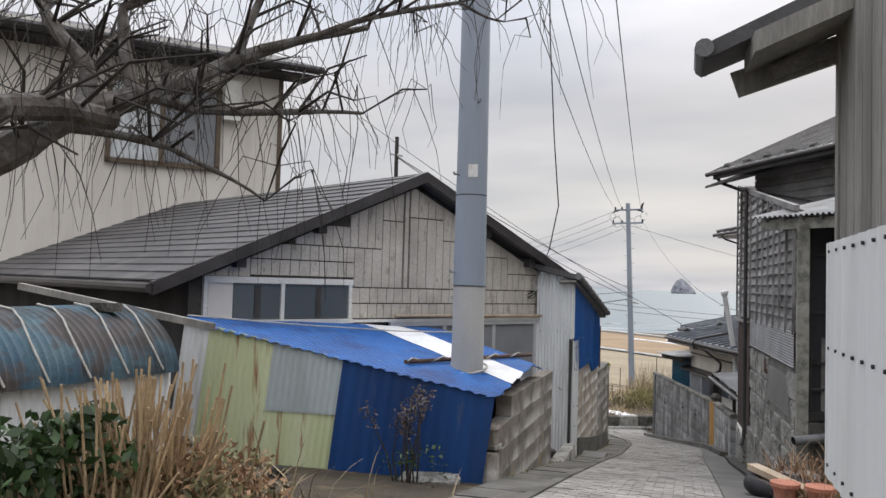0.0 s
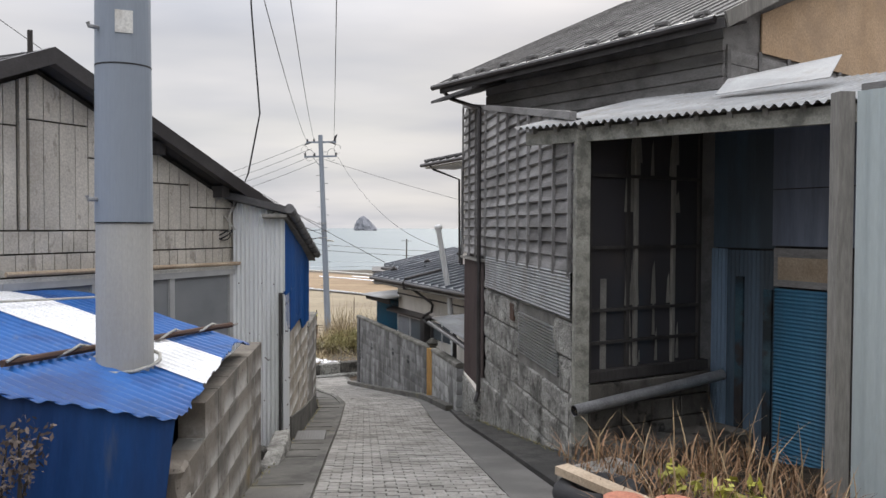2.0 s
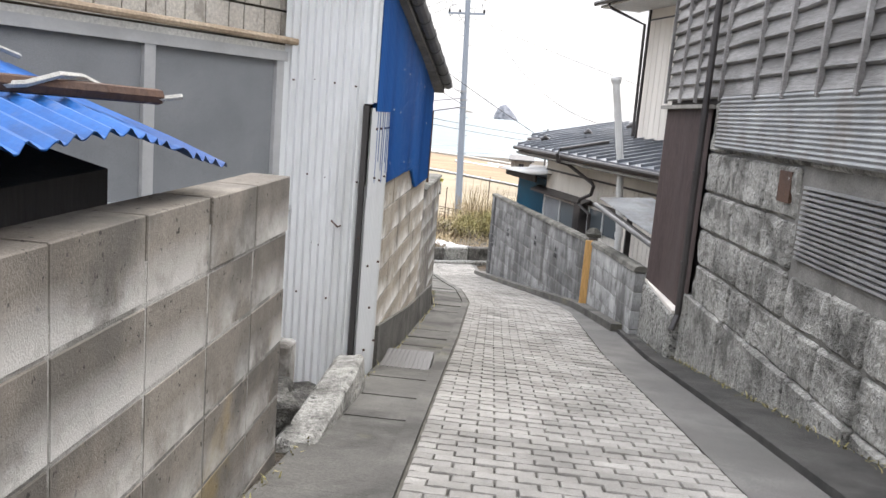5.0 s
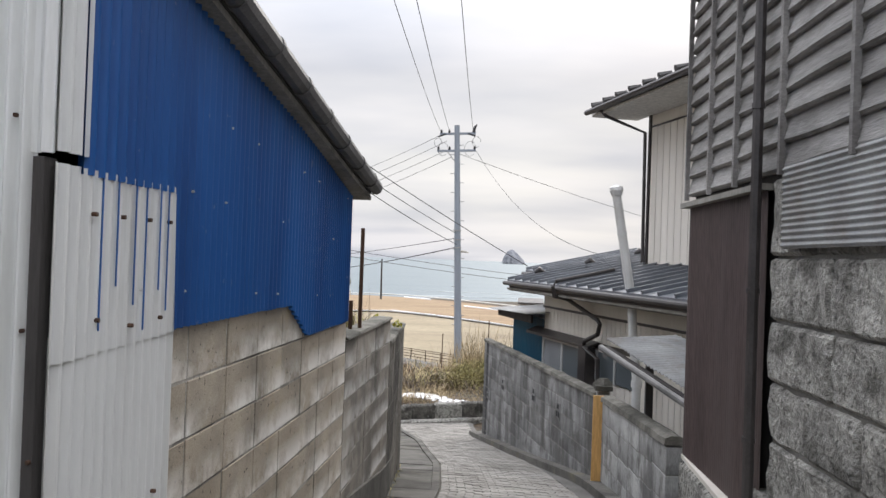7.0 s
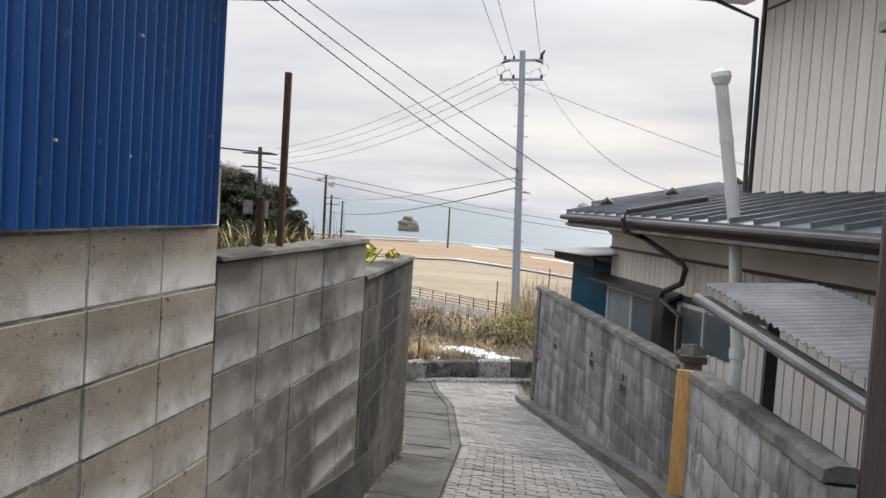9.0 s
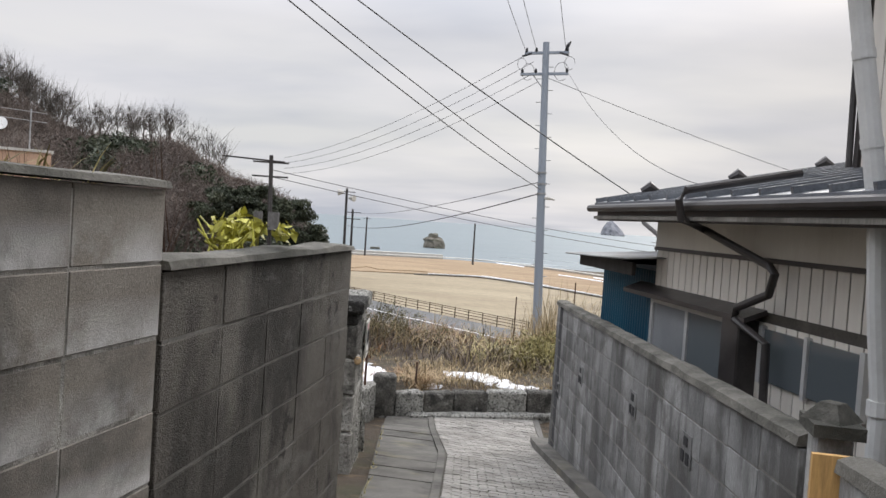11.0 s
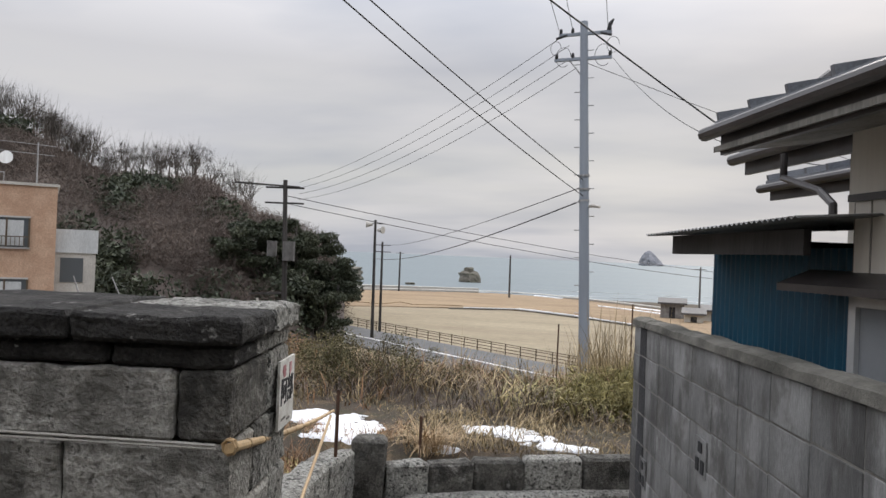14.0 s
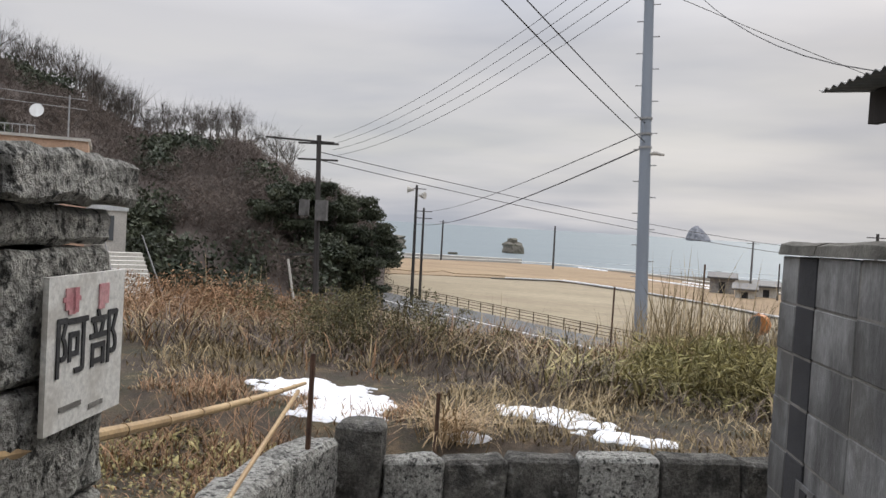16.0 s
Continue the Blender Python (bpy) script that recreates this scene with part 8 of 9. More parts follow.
# ---- old snow ----
def snow(cx, cy, rx, ry, seed, label="thin broken patch of old snow on the ground"):
    """A thin crust: a fine grid kept only where noise within an oval is high enough, so that its edge is ragged and holed."""
    n = 46
    H = {}
    for i in range(n + 1):
        for j in range(n + 1):
            u, v = -1.35 + 2.7 * i / n, -1.35 + 2.7 * j / n
            x, y = cx + rx * u, cy + ry * v
            k = 1.0 - (u * u + v * v) + 0.75 * noise.noise((x * 3.2 + seed, y * 3.2, 0)) + 0.55 * noise.noise((x * 9 + seed, y * 9, 4))
            H[i, j] = (x, y, ground_z(x, y) + min(0.035, 0.05 * k) + 0.006 * noise.noise((x * 20, y * 20, 1)), k)
    bm = B()
    vv = {}
    for i in range(n):
        for j in range(n):
            q = [(i, j), (i + 1, j), (i + 1, j + 1), (i, j + 1)]
            if min(H[a][3] for a in q) > 0.12:
                bm.faces.new([vv.setdefault(a, bm.verts.new(H[a][:3])) if a not in vv else vv[a] for a in q])
    if not bm.faces:
        bm.free()
        return
    e = bmesh.ops.extrude_edge_only(bm, edges=[e for e in bm.edges if e.is_boundary])
    bmesh.ops.translate(bm, vec=(0, 0, -0.08), verts=[v for v in e["geom"] if isinstance(v, bmesh.types.BMVert)])
    o = smooth(part("snow_patch", bm, "snow"))
    tagged(o, label, "snow", "snow patches")


for k, (x, y, rx, ry) in enumerate(((-5.3, 29.8, 0.75, 0.5), (-4.6, 29.1, 0.55, 0.7), (-4.3, 28.4, 0.4, 0.45), (-3.15, 28.65, 0.25, 0.2), (-2.75, 30.0, 0.5, 0.35), (-2.3, 29.7, 0.4, 0.22))):
    snow(x, y, rx, ry, k * 3.7)
snow(-1.8, 29.35, 0.5, 0.2, 40.0, "smooth drift of old snow behind the low wall")


# ---- curved low stone wall, stub and side wall ----
def rough_stone(name, c, sx, sy, sz, ang, material, parent=None, seed=0, rough=0.02):
    bm = bbox(-sx / 2, sx / 2, -sy / 2, sy / 2, 0, sz, bevel=min(sx, sy, sz) * 0.12)
    bmesh.ops.subdivide_edges(bm, edges=bm.edges[:], cuts=2, use_grid_fill=True)
    for v in bm.verts:
        k = Vector((noise.noise((v.co.x * 8 + seed, v.co.y * 8, v.co.z * 8)), noise.noise((v.co.x * 8, v.co.y * 8 + seed, v.co.z * 8 + 4)), noise.noise((v.co.x * 8, v.co.y * 8, v.co.z * 8 + seed + 9))))
        v.co += k * rough
    bmesh.ops.transform(bm, matrix=Matrix.Translation(c) @ Matrix.Rotation(ang, 4, "Z"), verts=bm.verts)
    return part(name, bm, material, parent)


def low_wall():
    h = thing("wall_south", "curved low wall of dark lichened stones", "wall", kind="structure", at=(-2, 28, -3.2))
    pts = [Vector(p) for p in ((-3.42, 27.12, 0), (-3.05, 27.42, 0), (-2.62, 27.70, 0), (-2.1, 27.93, 0), (-1.5, 28.18, 0), (-0.9, 28.46, 0), (-0.3, 28.75, 0), (0.4, 29.1, 0), (1.1, 29.45, 0))]
    for k, (a, b) in enumerate(zip(pts, pts[1:])):
        d = b - a
        rough_stone("stone", ((a.x + b.x) / 2, (a.y + b.y) / 2, -3.3), d.length - 0.015, 0.24, 0.52 + 0.02 * math.sin(k * 5), math.atan2(d.y, d.x), "dark_stone" if k % 3 else "lichen", h, k * 2.3)
    rough_stone("base_course", (-1.6, 28.0, -3.3), 3.6, 0.34, 0.2, math.atan2(1.9, 3.8), "lichen", h, 3.3)
    s = rough_stone("stone_stub", (-3.58, 27.1, -3.3), 0.34, 0.3, 0.78, 0.2, "dark_stone", None, 5.1)
    tagged(s, "squat dark stone gate stub", "stone post")
    g = thing("wall_garden", "rough side wall of lichened stones beside the entrance", "wall", kind="structure", at=(-3.6, 25.5, -3.2))
    q = [Vector(p) for p in ((-3.0, 23.7, 0), (-3.28, 24.35, 0), (-3.52, 25.0, 0), (-3.7, 25.6, 0), (-3.8, 26.2, 0), (-3.78, 26.85, 0))]
    for k, (a, b) in enumerate(zip(q, q[1:])):
        d = b - a
        rough_stone("stone", ((a.x + b.x) / 2, (a.y + b.y) / 2, -3.4 + 0.1 * (4 - k) * 0), d.length - 0.01, 0.3, (1.15, 0.95, 0.86, 0.82, 0.8)[k], math.atan2(d.y, d.x), "lichen", g, k * 3.1 + 1, 0.03)


low_wall()


# ---- stone gate pillar with name board ----
PK = Matrix.Translation((-2.54, 22.28, 0)) @ Matrix(((-0.23, -0.973, 0, 0), (0.973, -0.23, 0, 0), (0, 0, 1, 0), (0, 0, 0, 1)))   # x: along the lane face, y: away from the lane


def pillar():
    h = thing("gate_pillar", "massive lichened black and grey stone gate pillar", "pillar", at=PK @ Vector((0.6, 0.6, -2.6)))
    zs = [-1.14, -1.46, -1.80, -2.15, -2.75]

    def blk(x0, x1, y0, y1, z0, z1, m, seed, rough=0.012):
        bm = bbox(x0 + 0.006, x1 - 0.006, y0 + 0.006, y1 - 0.006, z0 + 0.005, z1 - 0.005, bevel=0.018)
        bmesh.ops.subdivide_edges(bm, edges=bm.edges[:], cuts=8, use_grid_fill=True)
        for v in bm.verts:
            v.co += Vector((noise.noise((v.co.x * 9 + seed, v.co.y * 9, v.co.z * 9)), noise.noise((v.co.x * 9, v.co.y * 9 + seed, v.co.z * 9 + 4)), noise.noise((v.co.x * 11, v.co.y * 9, v.co.z * 9 + seed + 9)))) * rough
            v.co += Vector((noise.noise((v.co.y * 34, v.co.z * 34, seed)), noise.noise((v.co.x * 34, v.co.z * 34, seed)), noise.noise((v.co.x * 34, v.co.y * 34, seed)))) * rough * 0.55
        bmesh.ops.transform(bm, matrix=PK, verts=bm.verts)
        part("stone", bm, m, h)

    for j in range(4):
        cut = (0.25, 0.74, 0.27, 0.6)[j]
        for k, (y0, y1) in enumerate(((0, cut), (cut, cut + 0.9), (cut + 0.9, 2.6))):
            if k == 0:
                mid = (0.66, 0.42, 0.8, 0.55)[j]
                blk(0.0, mid, y0, y1, zs[j + 1], zs[j], "stone" if j else "dark_stone", j * 5 + k)
                blk(mid, 1.18, y0, y1, zs[j + 1], zs[j], "lichen", j * 5 + k + 60)
            else:
                blk(0.0, 1.18, y0, y1, zs[j + 1], zs[j], "stone", j * 5 + k)
    # moulding and cap
    blk(0.0, 0.42, 0.0, 0.55, -1.14, -1.035, "blackstone", 31, 0.01)
    blk(0.42, 1.18, 0.0, 0.55, -1.14, -1.035, "lichen", 33, 0.01)
    blk(0.0, 1.18, 0.55, 2.6, -1.14, -1.035, "blackstone", 32, 0.01)
    for k, (x0, x1) in enumerate(((-0.045, 0.62), (0.62, 1.235))):
        blk(x0, x1, -0.045, 0.72, -1.035, -0.905, "blackstone" if k == 0 else "lichen", 40 + k, 0.016)
    blk(-0.045, 1.235, 0.72, 2.6, -1.035, -0.90, "blackstone", 45, 0.016)
    # name board
    nb = thing("name_board", "white name board with black brush characters on stone", "sign", at=PK @ Vector((1.0, 0, -1.57)))
    part("board", bbox(0.80, 1.17, -0.03, -0.016, -1.575, -1.205, PK @ Matrix.Translation((0, 0, 0)) ), "sign_white", nb)
    cu = bpy.data.curves.new("lettering", "FONT")
    cu.body = "\u963f\u90e8"
    cu.size, cu.extrude, cu.align_x, cu.align_y = 0.158, 0.0015, "CENTER", "CENTER"
    cu.offset = 0.0015
    cu.materials.append(M["ink"])
    t = new("lettering", cu)
    t.matrix_world = PK @ Matrix.Translation((0.985, -0.032, -1.385)) @ Matrix.Rotation(radians(90), 4, "X")
    t.parent = nb
    t.matrix_parent_inverse = nb.matrix_world.inverted()
    for x in (0.87, 0.885, 0.90, 1.03, 1.05):
        part("faded_mark", bbox(x, x + 0.03, -0.0335, -0.0305, -1.29 + 0.01 * math.sin(x * 90), -1.235, PK @ Matrix.Rotation(0, 4, "Y")), "red_ink", nb)
    part("faded_mark", bbox(0.86, 0.94, -0.033, -0.0305, -1.268, -1.256, PK), "red_ink", nb)
    for x, w, z in ((0.86, 0.1, -1.53), (1.0, 0.07, -1.55)):
        part("faded_mark", bbox(x, x + w, -0.033, -0.0305, z, z + 0.012, PK), "mortar", nb)
    # bamboo rail and ropes
    a, b = Vector((-2.50, 22.20, -1.45)), Vector((-3.735, 26.45, -2.15))
    pts = [a.lerp(b, i / 14) + Vector((0, 0, -0.03 * math.sin(math.pi * i / 14))) for i in range(15)]
    bb = part("bamboo_pole", tube(B(), pts, [0.022 - 0.0007 * i for i in range(15)], 10), "bamboo")
    tagged(bb, "dry yellow bamboo pole tied across the entrance", "bamboo pole")
    for i in range(1, 12):
        c = a.lerp(b, i / 12) + Vector((0, 0, -0.03 * math.sin(math.pi * i / 12)))
        d = (b - a).normalized()
        part("node", tube(B(), [c - d * 0.006, c + d * 0.006], 0.0245 - 0.0007 * i, 10), "stalk", bb)
    b2 = part("bamboo_pole", tube(B(), [(-3.68, 26.25, -2.16), (-3.2, 24.6, -2.36), (-2.78, 23.2, -2.6)], 0.013, 8), "bamboo")
    tagged(b2, "thin dry bamboo pole leaning beside the stone wall", "bamboo pole")
    rp = part("rope", tube(B(), [PK @ Vector((0.0, 2.2, -1.40)), PK @ Vector((-0.05, 1.0, -1.43)), PK @ Vector((-0.05, 0.05, -1.45))], 0.007, 6), "rope")
    tagged(rp, "pale rope stretched along the stone wall", "rope")
    part("strand", tube(B(), [PK @ Vector((0.0, 2.2, -1.42)), PK @ Vector((-0.05, 1.0, -1.45)), PK @ Vector((-0.05, 0.05, -1.465))], 0.006, 6), "rope", rp)
    kn = [Vector((-2.51, 22.22, -1.45)) + Vector((0.03 * math.cos(i * 0.9), 0.012 * math.sin(i * 0.5), 0.035 * math.sin(i * 0.9))) for i in range(24)]
    part("knot", tube(B(), kn, 0.006, 5), "bamboo", rp)


pillar()


# ---- bare weeping tree at the lane's top ----
def weeping_tree():
    h = thing("tree", "bare weeping tree with dark lichened boughs and drooping twigs", "tree", at=(-2.9, 1.5, 0.35))
    rs = random.Random(17)
    boughs = [
        ([(-2.9, 1.5, 0.3), (-2.75, 1.6, 1.1), (-2.45, 1.85, 1.65), (-2.14, 2.1, 1.87), (-2.14, 2.51, 2.11), (-1.98, 3.24, 2.49), (-1.61, 3.88, 2.81)], (0.11, 0.1, 0.085, 0.062, 0.05, 0.032, 0.014)),
        ([(-2.45, 1.7, 1.7), (-2.07, 2.03, 2.01), (-2.02, 2.48, 2.06)], (0.06, 0.045, 0.04)),
        ([(-2.14, 2.51, 2.12), (-2.23, 2.57, 2.31), (-2.49, 2.6, 2.58), (-2.6, 2.7, 3.0)], (0.036, 0.03, 0.022, 0.012)),
        ([(-2.13, 2.52, 2.12), (-2.04, 2.84, 2.21), (-1.9, 3.18, 2.23), (-1.54, 3.69, 2.32)], (0.036, 0.026, 0.018, 0.008)),
        ([(-2.15, 2.37, 2.02), (-2.03, 2.85, 2.02), (-1.85, 3.32, 1.85)], (0.022, 0.014, 0.005)),
        ([(-1.98, 3.24, 2.49), (-1.93, 3.39, 2.87), (-1.77, 3.59, 3.21)], (0.026, 0.018, 0.01)),
        ([(-2.1, 2.7, 2.2), (-2.25, 2.8, 2.6), (-1.9, 3.3, 3.0), (-1.4, 3.9, 3.2)], (0.03, 0.022, 0.016, 0.008)),
        ([(-2.14, 2.45, 2.1), (-2.5, 2.9, 2.4), (-2.7, 3.4, 2.75)], (0.026, 0.018, 0.008)),
        ([(-1.9, 3.3, 2.55), (-1.55, 3.6, 2.75), (-1.15, 4.0, 2.95), (-0.95, 4.2, 2.9)], (0.02, 0.015, 0.01, 0.005)),
    ]
    spots = []
    for k, (pts, rad) in enumerate(boughs):
        pp, rr = [], []
        for i in range(len(pts) - 1):
            a, b = Vector(pts[i]), Vector(pts[i + 1])
            for j in range(5):
                f = j / 5
                pp.append(a.lerp(b, f) + Vector((noise.noise((i + f, k, 1)), noise.noise((i + f, k, 5)), noise.noise((i + f, k, 9)))) * 0.05 * (1 if i or k else 0.2))
                rr.append((rad[i] + (rad[i + 1] - rad[i]) * f) * (1 + 0.25 * noise.noise(((i + f) * 4, k, 3))))
        pp.append(Vector(pts[-1])); rr.append(rad[-1])
        part("trunk" if k == 0 else "bough", tube(B(), pp, rr, 9), "bark", h)
        n = len(pp)
        spots += [(pp[i], rr[i]) for i in range(n // 3 if k else n // 2, n)]
    # side branches, then hanging twigs in one mesh
    bm, tips = B(), []
    for i in range(120):
        p, r = rs.choice(spots)
        a = rs.uniform(-1.2, 2.6)
        ln = rs.uniform(0.2, 0.75)
        q = p + Vector((math.cos(a) * ln * 0.75, math.sin(a) * ln * 0.7, rs.uniform(-0.05, 0.35)))
        m = p.lerp(q, 0.5) + Vector((rs.uniform(-0.05, 0.05), rs.uniform(-0.05, 0.05), 0.06))
        tube(bm, [p, m, q], [min(r * 0.6, 0.009), 0.006, 0.0035], 5, cap=False)
        tips += [m, q, q, p.lerp(m, 0.7)]
    for i in range(400):
        p = rs.choice(tips)
        a = rs.uniform(0, 6.28)
        ln = rs.uniform(0.15, 0.6)
        out = rs.uniform(0.08, 0.32)
        d = Vector((math.cos(a), math.sin(a), 0))
        pts = [p, p + d * out * 0.5 + Vector((0, 0, 0.04)), p + d * out * 0.85 + Vector((0, 0, -0.02 - ln * 0.25)), p + d * out * 1.05 + Vector((rs.uniform(-0.03, 0.03), 0, -ln * 0.62)), p + d * out * 1.12 + Vector((rs.uniform(-0.05, 0.05), rs.uniform(-0.03, 0.03), -ln))]
        tube(bm, pts, [0.0026, 0.0023, 0.002, 0.0016, 0.001], 4, cap=False)
    part("drooping_spray", bm, "twig", h, "hair-thin drooping twigs")


weeping_tree()


# ---- cut-back bush with dry stems ----
def bush():
    h = thing("bush", "cut-back hydrangea bush with dry stems and green leaves", "bush", at=(-2.4, 3.0, 0.3))
    bm = B()
    rs = random.Random(6)
    for i in range(170):
        x, y = -2.3 + rs.gauss(0, 0.14), 3.08 + rs.gauss(0, 0.14)
        z0 = 0.42
        k = rs.random()
        t = Vector((x + (x + 2.3) * 0.7 + rs.gauss(0, 0.06), y + rs.gauss(0, 0.08), 0.72 + 0.42 * k - 0.5 * abs(x + 2.3)))
        tube(bm, [(x, y, z0), Vector((x, y, z0)).lerp(t, 0.5) + Vector((rs.gauss(0, 0.02), 0, 0)), t], [0.007, 0.006, 0.0055], 6)
    part("stem_clump", bm, "stalk", h, "dry cut stems")
    C = [(-2.62 + rs.gauss(0, 0.2), 2.85 + rs.gauss(0, 0.16), rs.uniform(0.42, 0.86)) for _ in range(40)]
    V_, F_ = leaves(C, [0.12] * len(C), 44, 0.034, 0.8, 0.5)
    raw("foliage", V_.tolist(), F_, "leaf", h).matrix_parent_inverse = h.matrix_world.inverted()
    C = [(-2.05 + rs.gauss(0, 0.17), 3.2 + rs.gauss(0, 0.15), rs.uniform(0.4, 0.8) - 0.1) for _ in range(44)]
    V_, F_ = leaves(C, [0.11] * len(C), 44, 0.02)
    raw("dead_leaves", V_.tolist(), F_, "redgrass", h).matrix_parent_inverse = h.matrix_world.inverted()
    C = [(-2.1 + rs.gauss(0, 0.2), 3.1 + rs.gauss(0, 0.15), rs.uniform(0.42, 0.66)) for _ in range(24)]
    V_, F_ = leaves(C, [0.1] * len(C), 40, 0.026)
    raw("foliage", V_.tolist(), F_, "olive", h).matrix_parent_inverse = h.matrix_world.inverted()
    C = [(-2.6 + rs.gauss(0, 0.5), 3.0 + rs.gauss(0, 0.4), rs.uniform(0.3, 0.5)) for _ in range(60)]
    V_, F_ = leaves(C, [0.2] * len(C), 60, 0.026)
    raw("undergrowth", V_.tolist(), F_, "olive", h).matrix_parent_inverse = h.matrix_world.inverted()
    P = np.array([(-3.1 + RNG.normal() * 0.5, 3.9 + RNG.normal() * 0.4, 0.2) for _ in range(1300)])
    blades("weeds", P, (0.1, 0.4), 0.005, (0.3, 1.1), "straw", "dry weeds on the bank below the sheds")
    bm = rough_stone("stone_post", (-2.93, 5.6, -0.35), 0.13, 0.1, 0.44, 0.3, "dark_stone", None, 2.2)
    tagged(bm, "short dark stone marker beside the blue shed", "stone post")


bush()


def arch_shed():
    h = thing("shed", "barrel-roofed shed of rusty blue and grey corrugated sheets", "shed", at=(-4.6, 4.9, 0.2))
    a, b = Vector((-4.72, 6.0, 0)), Vector((-5.15, 4.45, 0))
    d = (b - a)
    ln = d.length
    u = d.normalized()
    s = Vector((u.y, -u.x, 0))
    if s.x < 0:
        s = -s
    bm = B()
    n, m = 26, 14
    g = []
    for k in range(2):
        rows = []
        for i in range(n * 3 + 1):
            f = i / (n * 3)
            wv = 0.009 * math.cos(2 * math.pi * f * n) - k * 0.004
            row = []
            for j in range(m + 1):
                t = math.pi * (0.02 + 0.62 * j / m)
                r = 0.75 + wv
                p = a + u * (ln * f) + s * (math.cos(t) * r * 1.05) + Vector((0, 0, 0.68 - 0.03 * f + math.sin(t) * r * 0.74))
                row.append(bm.verts.new(p))
            rows.append(row)
        for p, q in zip(rows, rows[1:]):
            for j in range(m):
                bm.faces.new((p[j], q[j], q[j + 1], p[j + 1]))
    part("roof", bm, "rust_blue", h, "curved rusty blue-grey roof sheet")
    part("wall", sheet(B(), a + s * 0.70, u, (0, 0, 1), ln, -0.3, 0.72, 0.07, 0.008), "zinc", h, "grey corrugated wall sheet")
    arc = [(math.cos(t) * 0.76, 0.66 + math.sin(t) * 0.54) for t in [math.pi * i / 14 for i in range(15)]]
    bm = B()
    rings = [[bm.verts.new(a + u * (ln + o) + s * c + Vector((0, 0, z))) for c, z in arc] for o in (-0.02, 0.01)]
    bm.faces.new(rings[0]), bm.faces.new(rings[1][::-1])
    for i in range(15):
        bm.faces.new((rings[0][i], rings[0][(i + 1) % 15], rings[1][(i + 1) % 15], rings[1][i]))
    part("end_arch", bm, "wood_black", h, "dark end under the curved roof")
    part("end_sheet", sheet(B(), a + u * ln - s * 0.9, s, (0, 0, 1), 1.6, -0.3, 0.72, 0.07, 0.008), "zinc", h, "pale corrugated end sheet")
    part("end_wall", prism(B(), [tuple((a + s * 0.66).xy), tuple((a + s * 0.64 + u * ln).xy), tuple((a - s * 0.9 + u * ln).xy), tuple((a - s * 0.9).xy)], -0.4, 0.66), "wood_dark", h)
    for k in range(5):
        f = 0.1 + k * 0.2
        pts = [a + u * (ln * (f + 0.04 * math.sin(j))) + s * (math.cos(t) * 0.80) + Vector((0, 0, 0.69 - 0.03 * f + math.sin(t) * 0.565)) for j, t in enumerate([0.1 + 0.3 * i for i in range(6)])]
        part("rope", tube(B(), pts, 0.009, 5), "rope", h)
    part("rafter", beam(B(), (-5.9, 6.1, 1.36), (-3.85, 6.1, 1.07), 0.06, 0.06), "wood_grey", h, "long weathered timber behind the roof")
    part("brick", bbox(-0.12, 0.12, -0.05, 0.05, 0, 0.07, Matrix.Translation(a + u * 0.35 + s * 0.3 + Vector((0, 0, 1.19)))), "dark_stone", h)


arch_shed()


# ---- plants and clutter near the lane ----
def dry_plant():
    h = thing("plant", "leggy plant with withered reddish leaves before the blue shed", "plant", at=(-2.15, 6.2, -0.2))
    rs = random.Random(3)
    bm, C = B(), []
    for i in range(9):
        x = -2.15 + rs.gauss(0, 0.06)
        t = Vector((x + rs.gauss(0, 0.12), 6.2 + rs.gauss(0, 0.06), rs.uniform(0.3, 0.72)))
        pts = [(x, 6.2, -0.25), Vector((x, 6.2, -0.25)).lerp(t, 0.5) + Vector((rs.gauss(0, 0.04), 0, 0)), t]
        tube(bm, pts, [0.009, 0.007, 0.004], 5)
        for f in (0.65, 0.8, 0.9, 1.0):
            C.append(Vector(pts[1]).lerp(t, f))
    part("stem_clump", bm, "twig", h)
    V_, F_ = leaves(C, [0.07] * len(C), 16, 0.016)
    raw("withered_leaves", V_.tolist(), F_, "shrub", h).matrix_parent_inverse = h.matrix_world.inverted()
    C = [(-2.08 + rs.gauss(0, 0.12), 6.25 + rs.gauss(0, 0.08), rs.uniform(-0.15, 0.15)) for _ in range(14)]
    V_, F_ = leaves(C, [0.1] * len(C), 18, 0.018)
    raw("foliage", V_.tolist(), F_, "leaf", h).matrix_parent_inverse = h.matrix_world.inverted()


dry_plant()


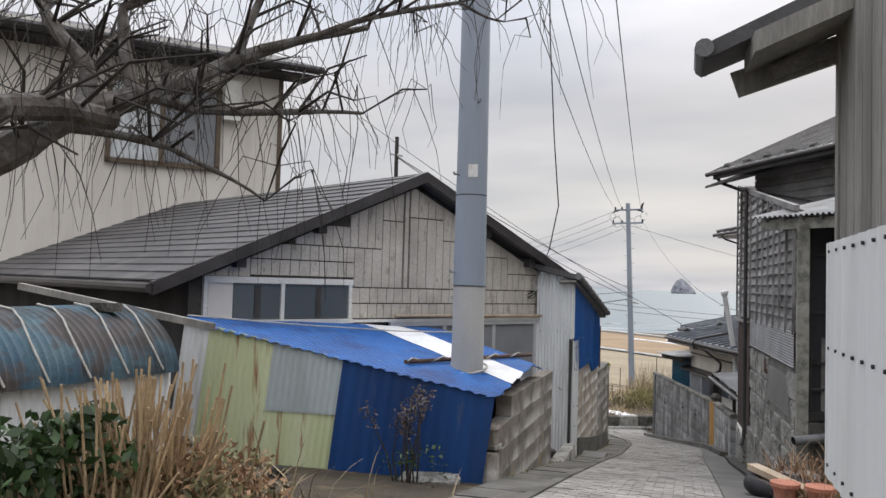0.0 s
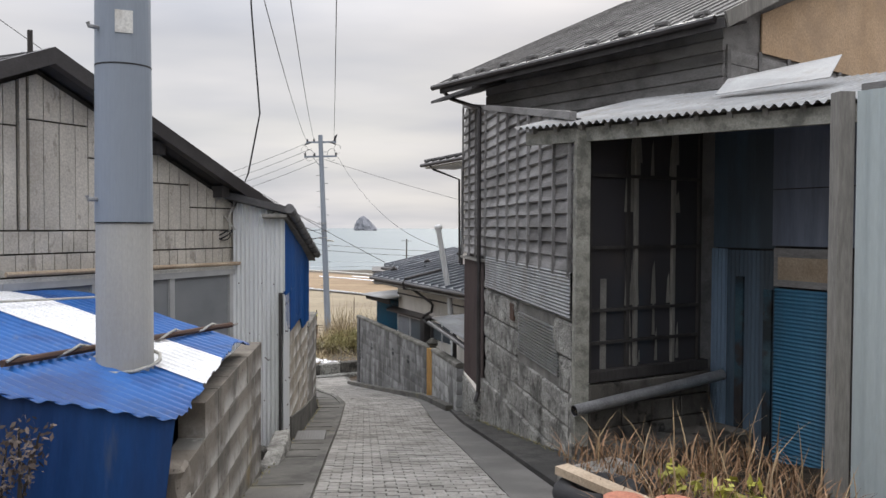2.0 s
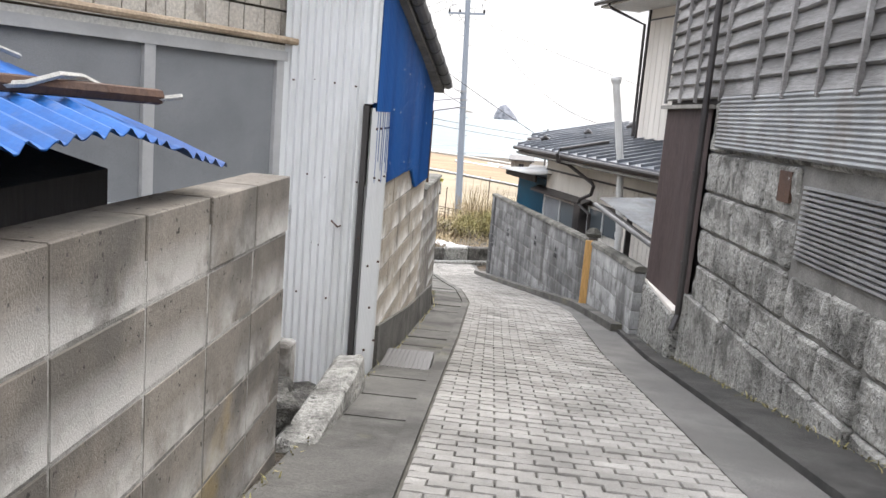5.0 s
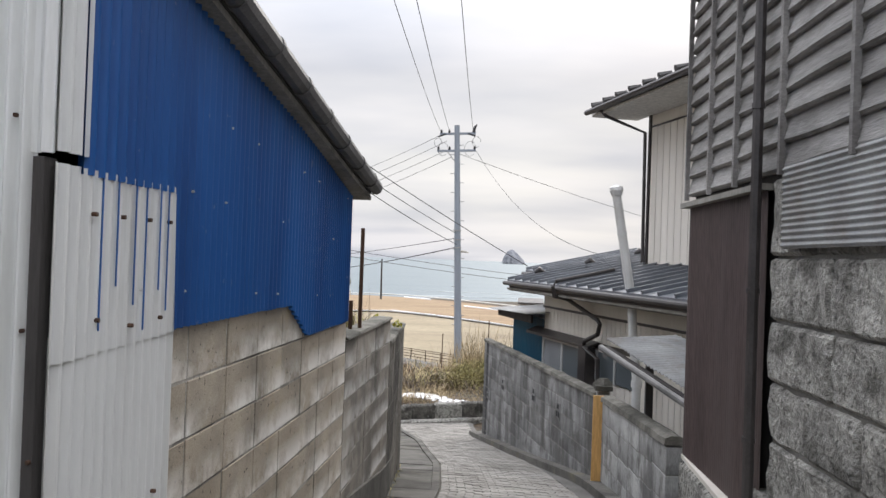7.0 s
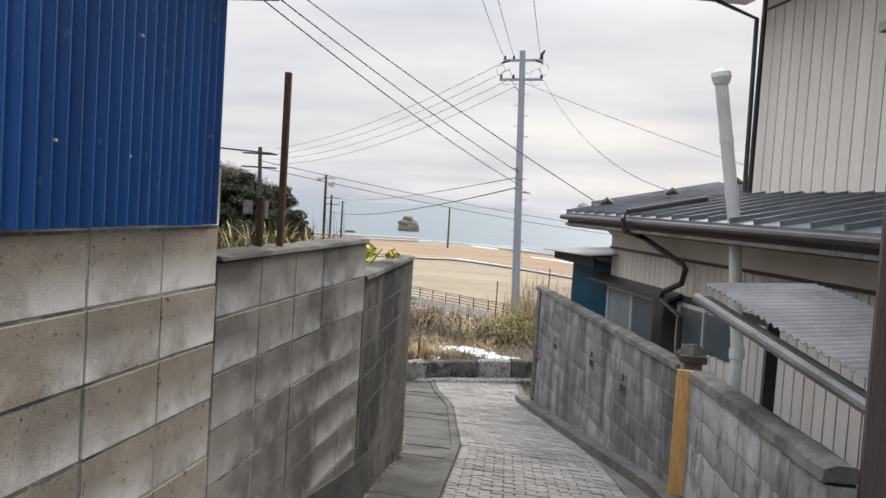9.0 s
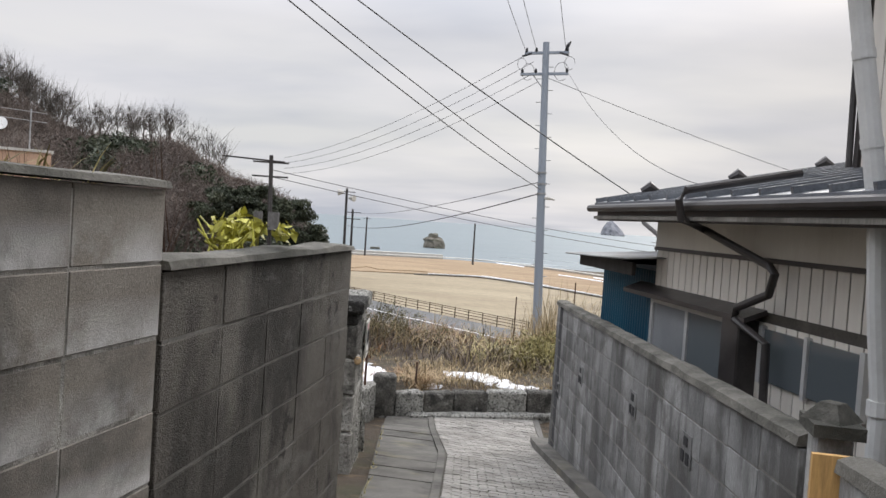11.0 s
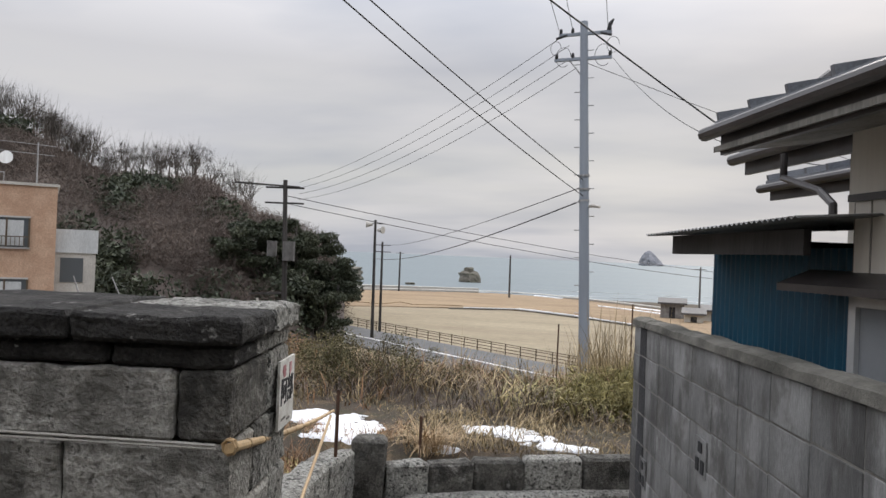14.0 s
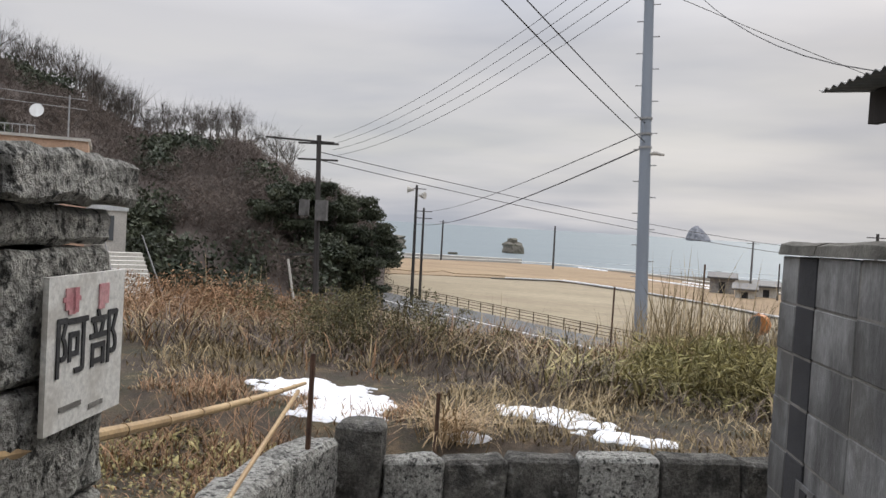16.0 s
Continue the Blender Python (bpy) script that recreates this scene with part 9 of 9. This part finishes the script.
def porch_bed():
    P = np.array([(RNG.uniform(0.75, 2.2), RNG.uniform(6.6, 8.6), lane_z(7.4) + 0.02) for _ in range(1300)])
    blades("weeds", P, (0.05, 0.3), 0.005, (0.3, 1.2), "redgrass", "withered weeds in the bed before the porch")
    P = np.array([(RNG.uniform(0.95, 2.2), RNG.uniform(6.8, 8.6), lane_z(7.4)) for _ in range(46)])
    blades("stalks", P, (0.3, 0.6), 0.006, (0.1, 0.7), "stalk", "bare dry stalks standing in the bed")
    rs = random.Random(12)
    C = [(rs.uniform(1.2, 2.0), rs.uniform(6.9, 7.7), lane_z(7.3) + rs.uniform(0.03, 0.15)) for _ in range(13)]
    V_, F_ = leaves(C, [0.09] * len(C), 12, 0.05)
    tagged(raw("weeds", V_.tolist(), F_, "yflower"), "yellow-green leafy weeds in the bed", "weeds", kind="stuff")
    z = lane_z(7.6)
    ty = thing("tyre", "old black car tyre lying beside the bed", "tyre", at=(0.72, 7.6, z))
    bm = B()
    n, m = 36, 12
    rings = [[bm.verts.new((0.78 + (0.21 + 0.075 * math.cos(b)) * math.cos(a), 7.6 + (0.21 + 0.075 * math.cos(b)) * math.sin(a), z + 0.09 + 0.075 * math.sin(b))) for b in [2 * math.pi * j / m for j in range(m)]] for a in [2 * math.pi * i / n for i in range(n)]]
    for i in range(n):
        for j in range(m):
            bm.faces.new((rings[i][j], rings[(i + 1) % n][j], rings[(i + 1) % n][(j + 1) % m], rings[i][(j + 1) % m]))
    smooth(part("carcass", bm, "rubber", ty))
    o = part("timber", beam(B(), (0.58, 7.75, z + 0.21), (0.98, 7.1, z + 0.16), 0.11, 0.05), "wood_raw")
    tagged(o, "pale split timber lying across the tyre", "timber")
    for x, y in ((0.78, 7.12), (1.02, 6.98)):
        o = part("flower_pot", tube(B(), [(x, y, lane_z(y)), (x, y, lane_z(y) + 0.13), (x, y, lane_z(y) + 0.13), (x, y, lane_z(y) + 0.16)], [0.07, 0.1, 0.115, 0.115], 16), "pot")
        tagged(o, "terracotta flower pot at the bed's edge", "flower pot", "flower pots")
    st = rough_stone("stone_block", (0.95, 8.2, lane_z(8.2) - 0.1), 0.55, 0.3, 0.28, 0.5, "stone", None, 7)
    tagged(st, "rough stone edging the bed", "stone")


porch_bed()


def wall_clutter():
    # rubble between the wall end and the corrugated corner
    rs = random.Random(8)
    for i, (x, y, sx, sy, sz) in enumerate(((-1.72, 10.15, 0.3, 0.26, 0.2), (-1.85, 10.5, 0.35, 0.3, 0.18), (-1.62, 10.5, 0.28, 0.3, 0.12), (-1.7, 10.75, 0.3, 0.25, 0.1), (-1.95, 10.1, 0.25, 0.25, 0.22))):
        o = rough_stone("stone", (x, y, lane_z(y) - 0.05), sx, sy, sz, rs.uniform(0, 3), "dark_stone", None, i * 4.1, 0.035)
        tagged(o, "rounded rubble stone at the foot of the wall", "stone", "rubble stones")
    o = rough_stone("kerb_stone", (-1.50, 10.6, lane_z(10.6) - 0.12), 1.3, 0.17, 0.22, radians(90), "stone", None, 9, 0.02)
    tagged(o, "long lichened kerb stone below the corrugated sheet", "kerb stone")
    o = part("block_lump", bbox(-1.88, -1.70, 10.62, 10.76, lane_z(10.6) - 0.02, lane_z(10.6) + 0.3, bevel=0.015), "block")
    tagged(o, "broken concrete block standing by the sheet", "block")
    # broken near end of the block wall, crumbling in steps
    for i, (y, z0, sz, sx, m_) in enumerate(((6.86, -0.35, 0.44, 0.26, "block"), (6.88, 0.10, 0.19, 0.2, "block"), (6.84, 0.085, 0.05, 0.2, "stone"))):
        o = rough_stone("broken_block", (-1.59, y, z0), sx, 0.17, sz, radians(90), m_, None, 20 + i, 0.03)
        tagged(o, "broken crumbling block at the wall's end", "block", "broken blocks")
    o = rough_stone("block_lump", (-2.0, 6.45, -0.32), 0.5, 0.22, 0.24, 0.1, "stone", None, 31, 0.02)
    tagged(o, "flat stone lying at the foot of the blue shed", "stone")
    # plants standing behind the low part of the wall
    h = thing("plant", "yellow-green succulent plants growing behind the wall", "plant", at=(-1.9, 18.2, -0.6))
    C = [(-1.85 + rs.gauss(0, 0.06), 18.25 + rs.uniform(-0.25, 0.25), -0.2 + rs.uniform(-0.03, 0.05)) for _ in range(9)]
    V_, F_ = leaves(C, [0.05] * len(C), 26, 0.03)
    raw("foliage", V_.tolist(), F_, "yflower", h).matrix_parent_inverse = h.matrix_world.inverted()
    bm = B()
    for i in range(34):
        x, y = -1.85 + rs.gauss(0, 0.04), 18.25 + rs.gauss(0, 0.07)
        tube(bm, [(x, y, -0.3), (x + rs.gauss(0, 0.05), y + rs.gauss(0, 0.06), -0.2 + rs.uniform(-0.05, 0.05))], [0.006, 0.004], 5)
    part("stem_clump", bm, "yflower", h)
    h = thing("shrub", "dark reddish twiggy shrub behind the wall", "shrub", at=(-2.1, 17.3, -0.6))
    V_, F_ = twigs([(-2.05 + rs.gauss(0, 0.12), 17.55 + rs.gauss(0, 0.15), -0.5) for _ in range(24)], (0.3, 0.52), 0.10, 18, 0.004)
    raw("stem_clump", V_.tolist(), F_, "iron", h).matrix_parent_inverse = h.matrix_world.inverted()
    P = np.array([(-1.95 + RNG.normal() * 0.12, 15.6 + RNG.uniform(-0.3, 1.6), -0.15) for _ in range(260)])
    blades("weeds", P, (0.08, 0.26), 0.006, (0.2, 0.9), "sasa", "tufts of weeds behind the block wall")
    # moss and weeds along the lane's edges
    P = np.array([(left_wall_x(y_) + 0.03 + abs(RNG.normal()) * 0.015, y_, lane_z(y_) - 0.01) for y_ in RNG.uniform(7, 26, 500)])
    blades("weeds", P, (0.01, 0.05), 0.004, (0.4, 1.4), "sasa", "tiny weeds and moss along the wall foot")
    P = np.array([(right_out_x(y_) - 0.05 - abs(RNG.normal()) * 0.03, y_, lane_z(y_) + 0.03) for y_ in RNG.uniform(9, 15, 260)])
    blades("weeds", P, (0.01, 0.05), 0.004, (0.4, 1.4), "sasa", "tiny weeds and moss below the stone foot")


wall_clutter()
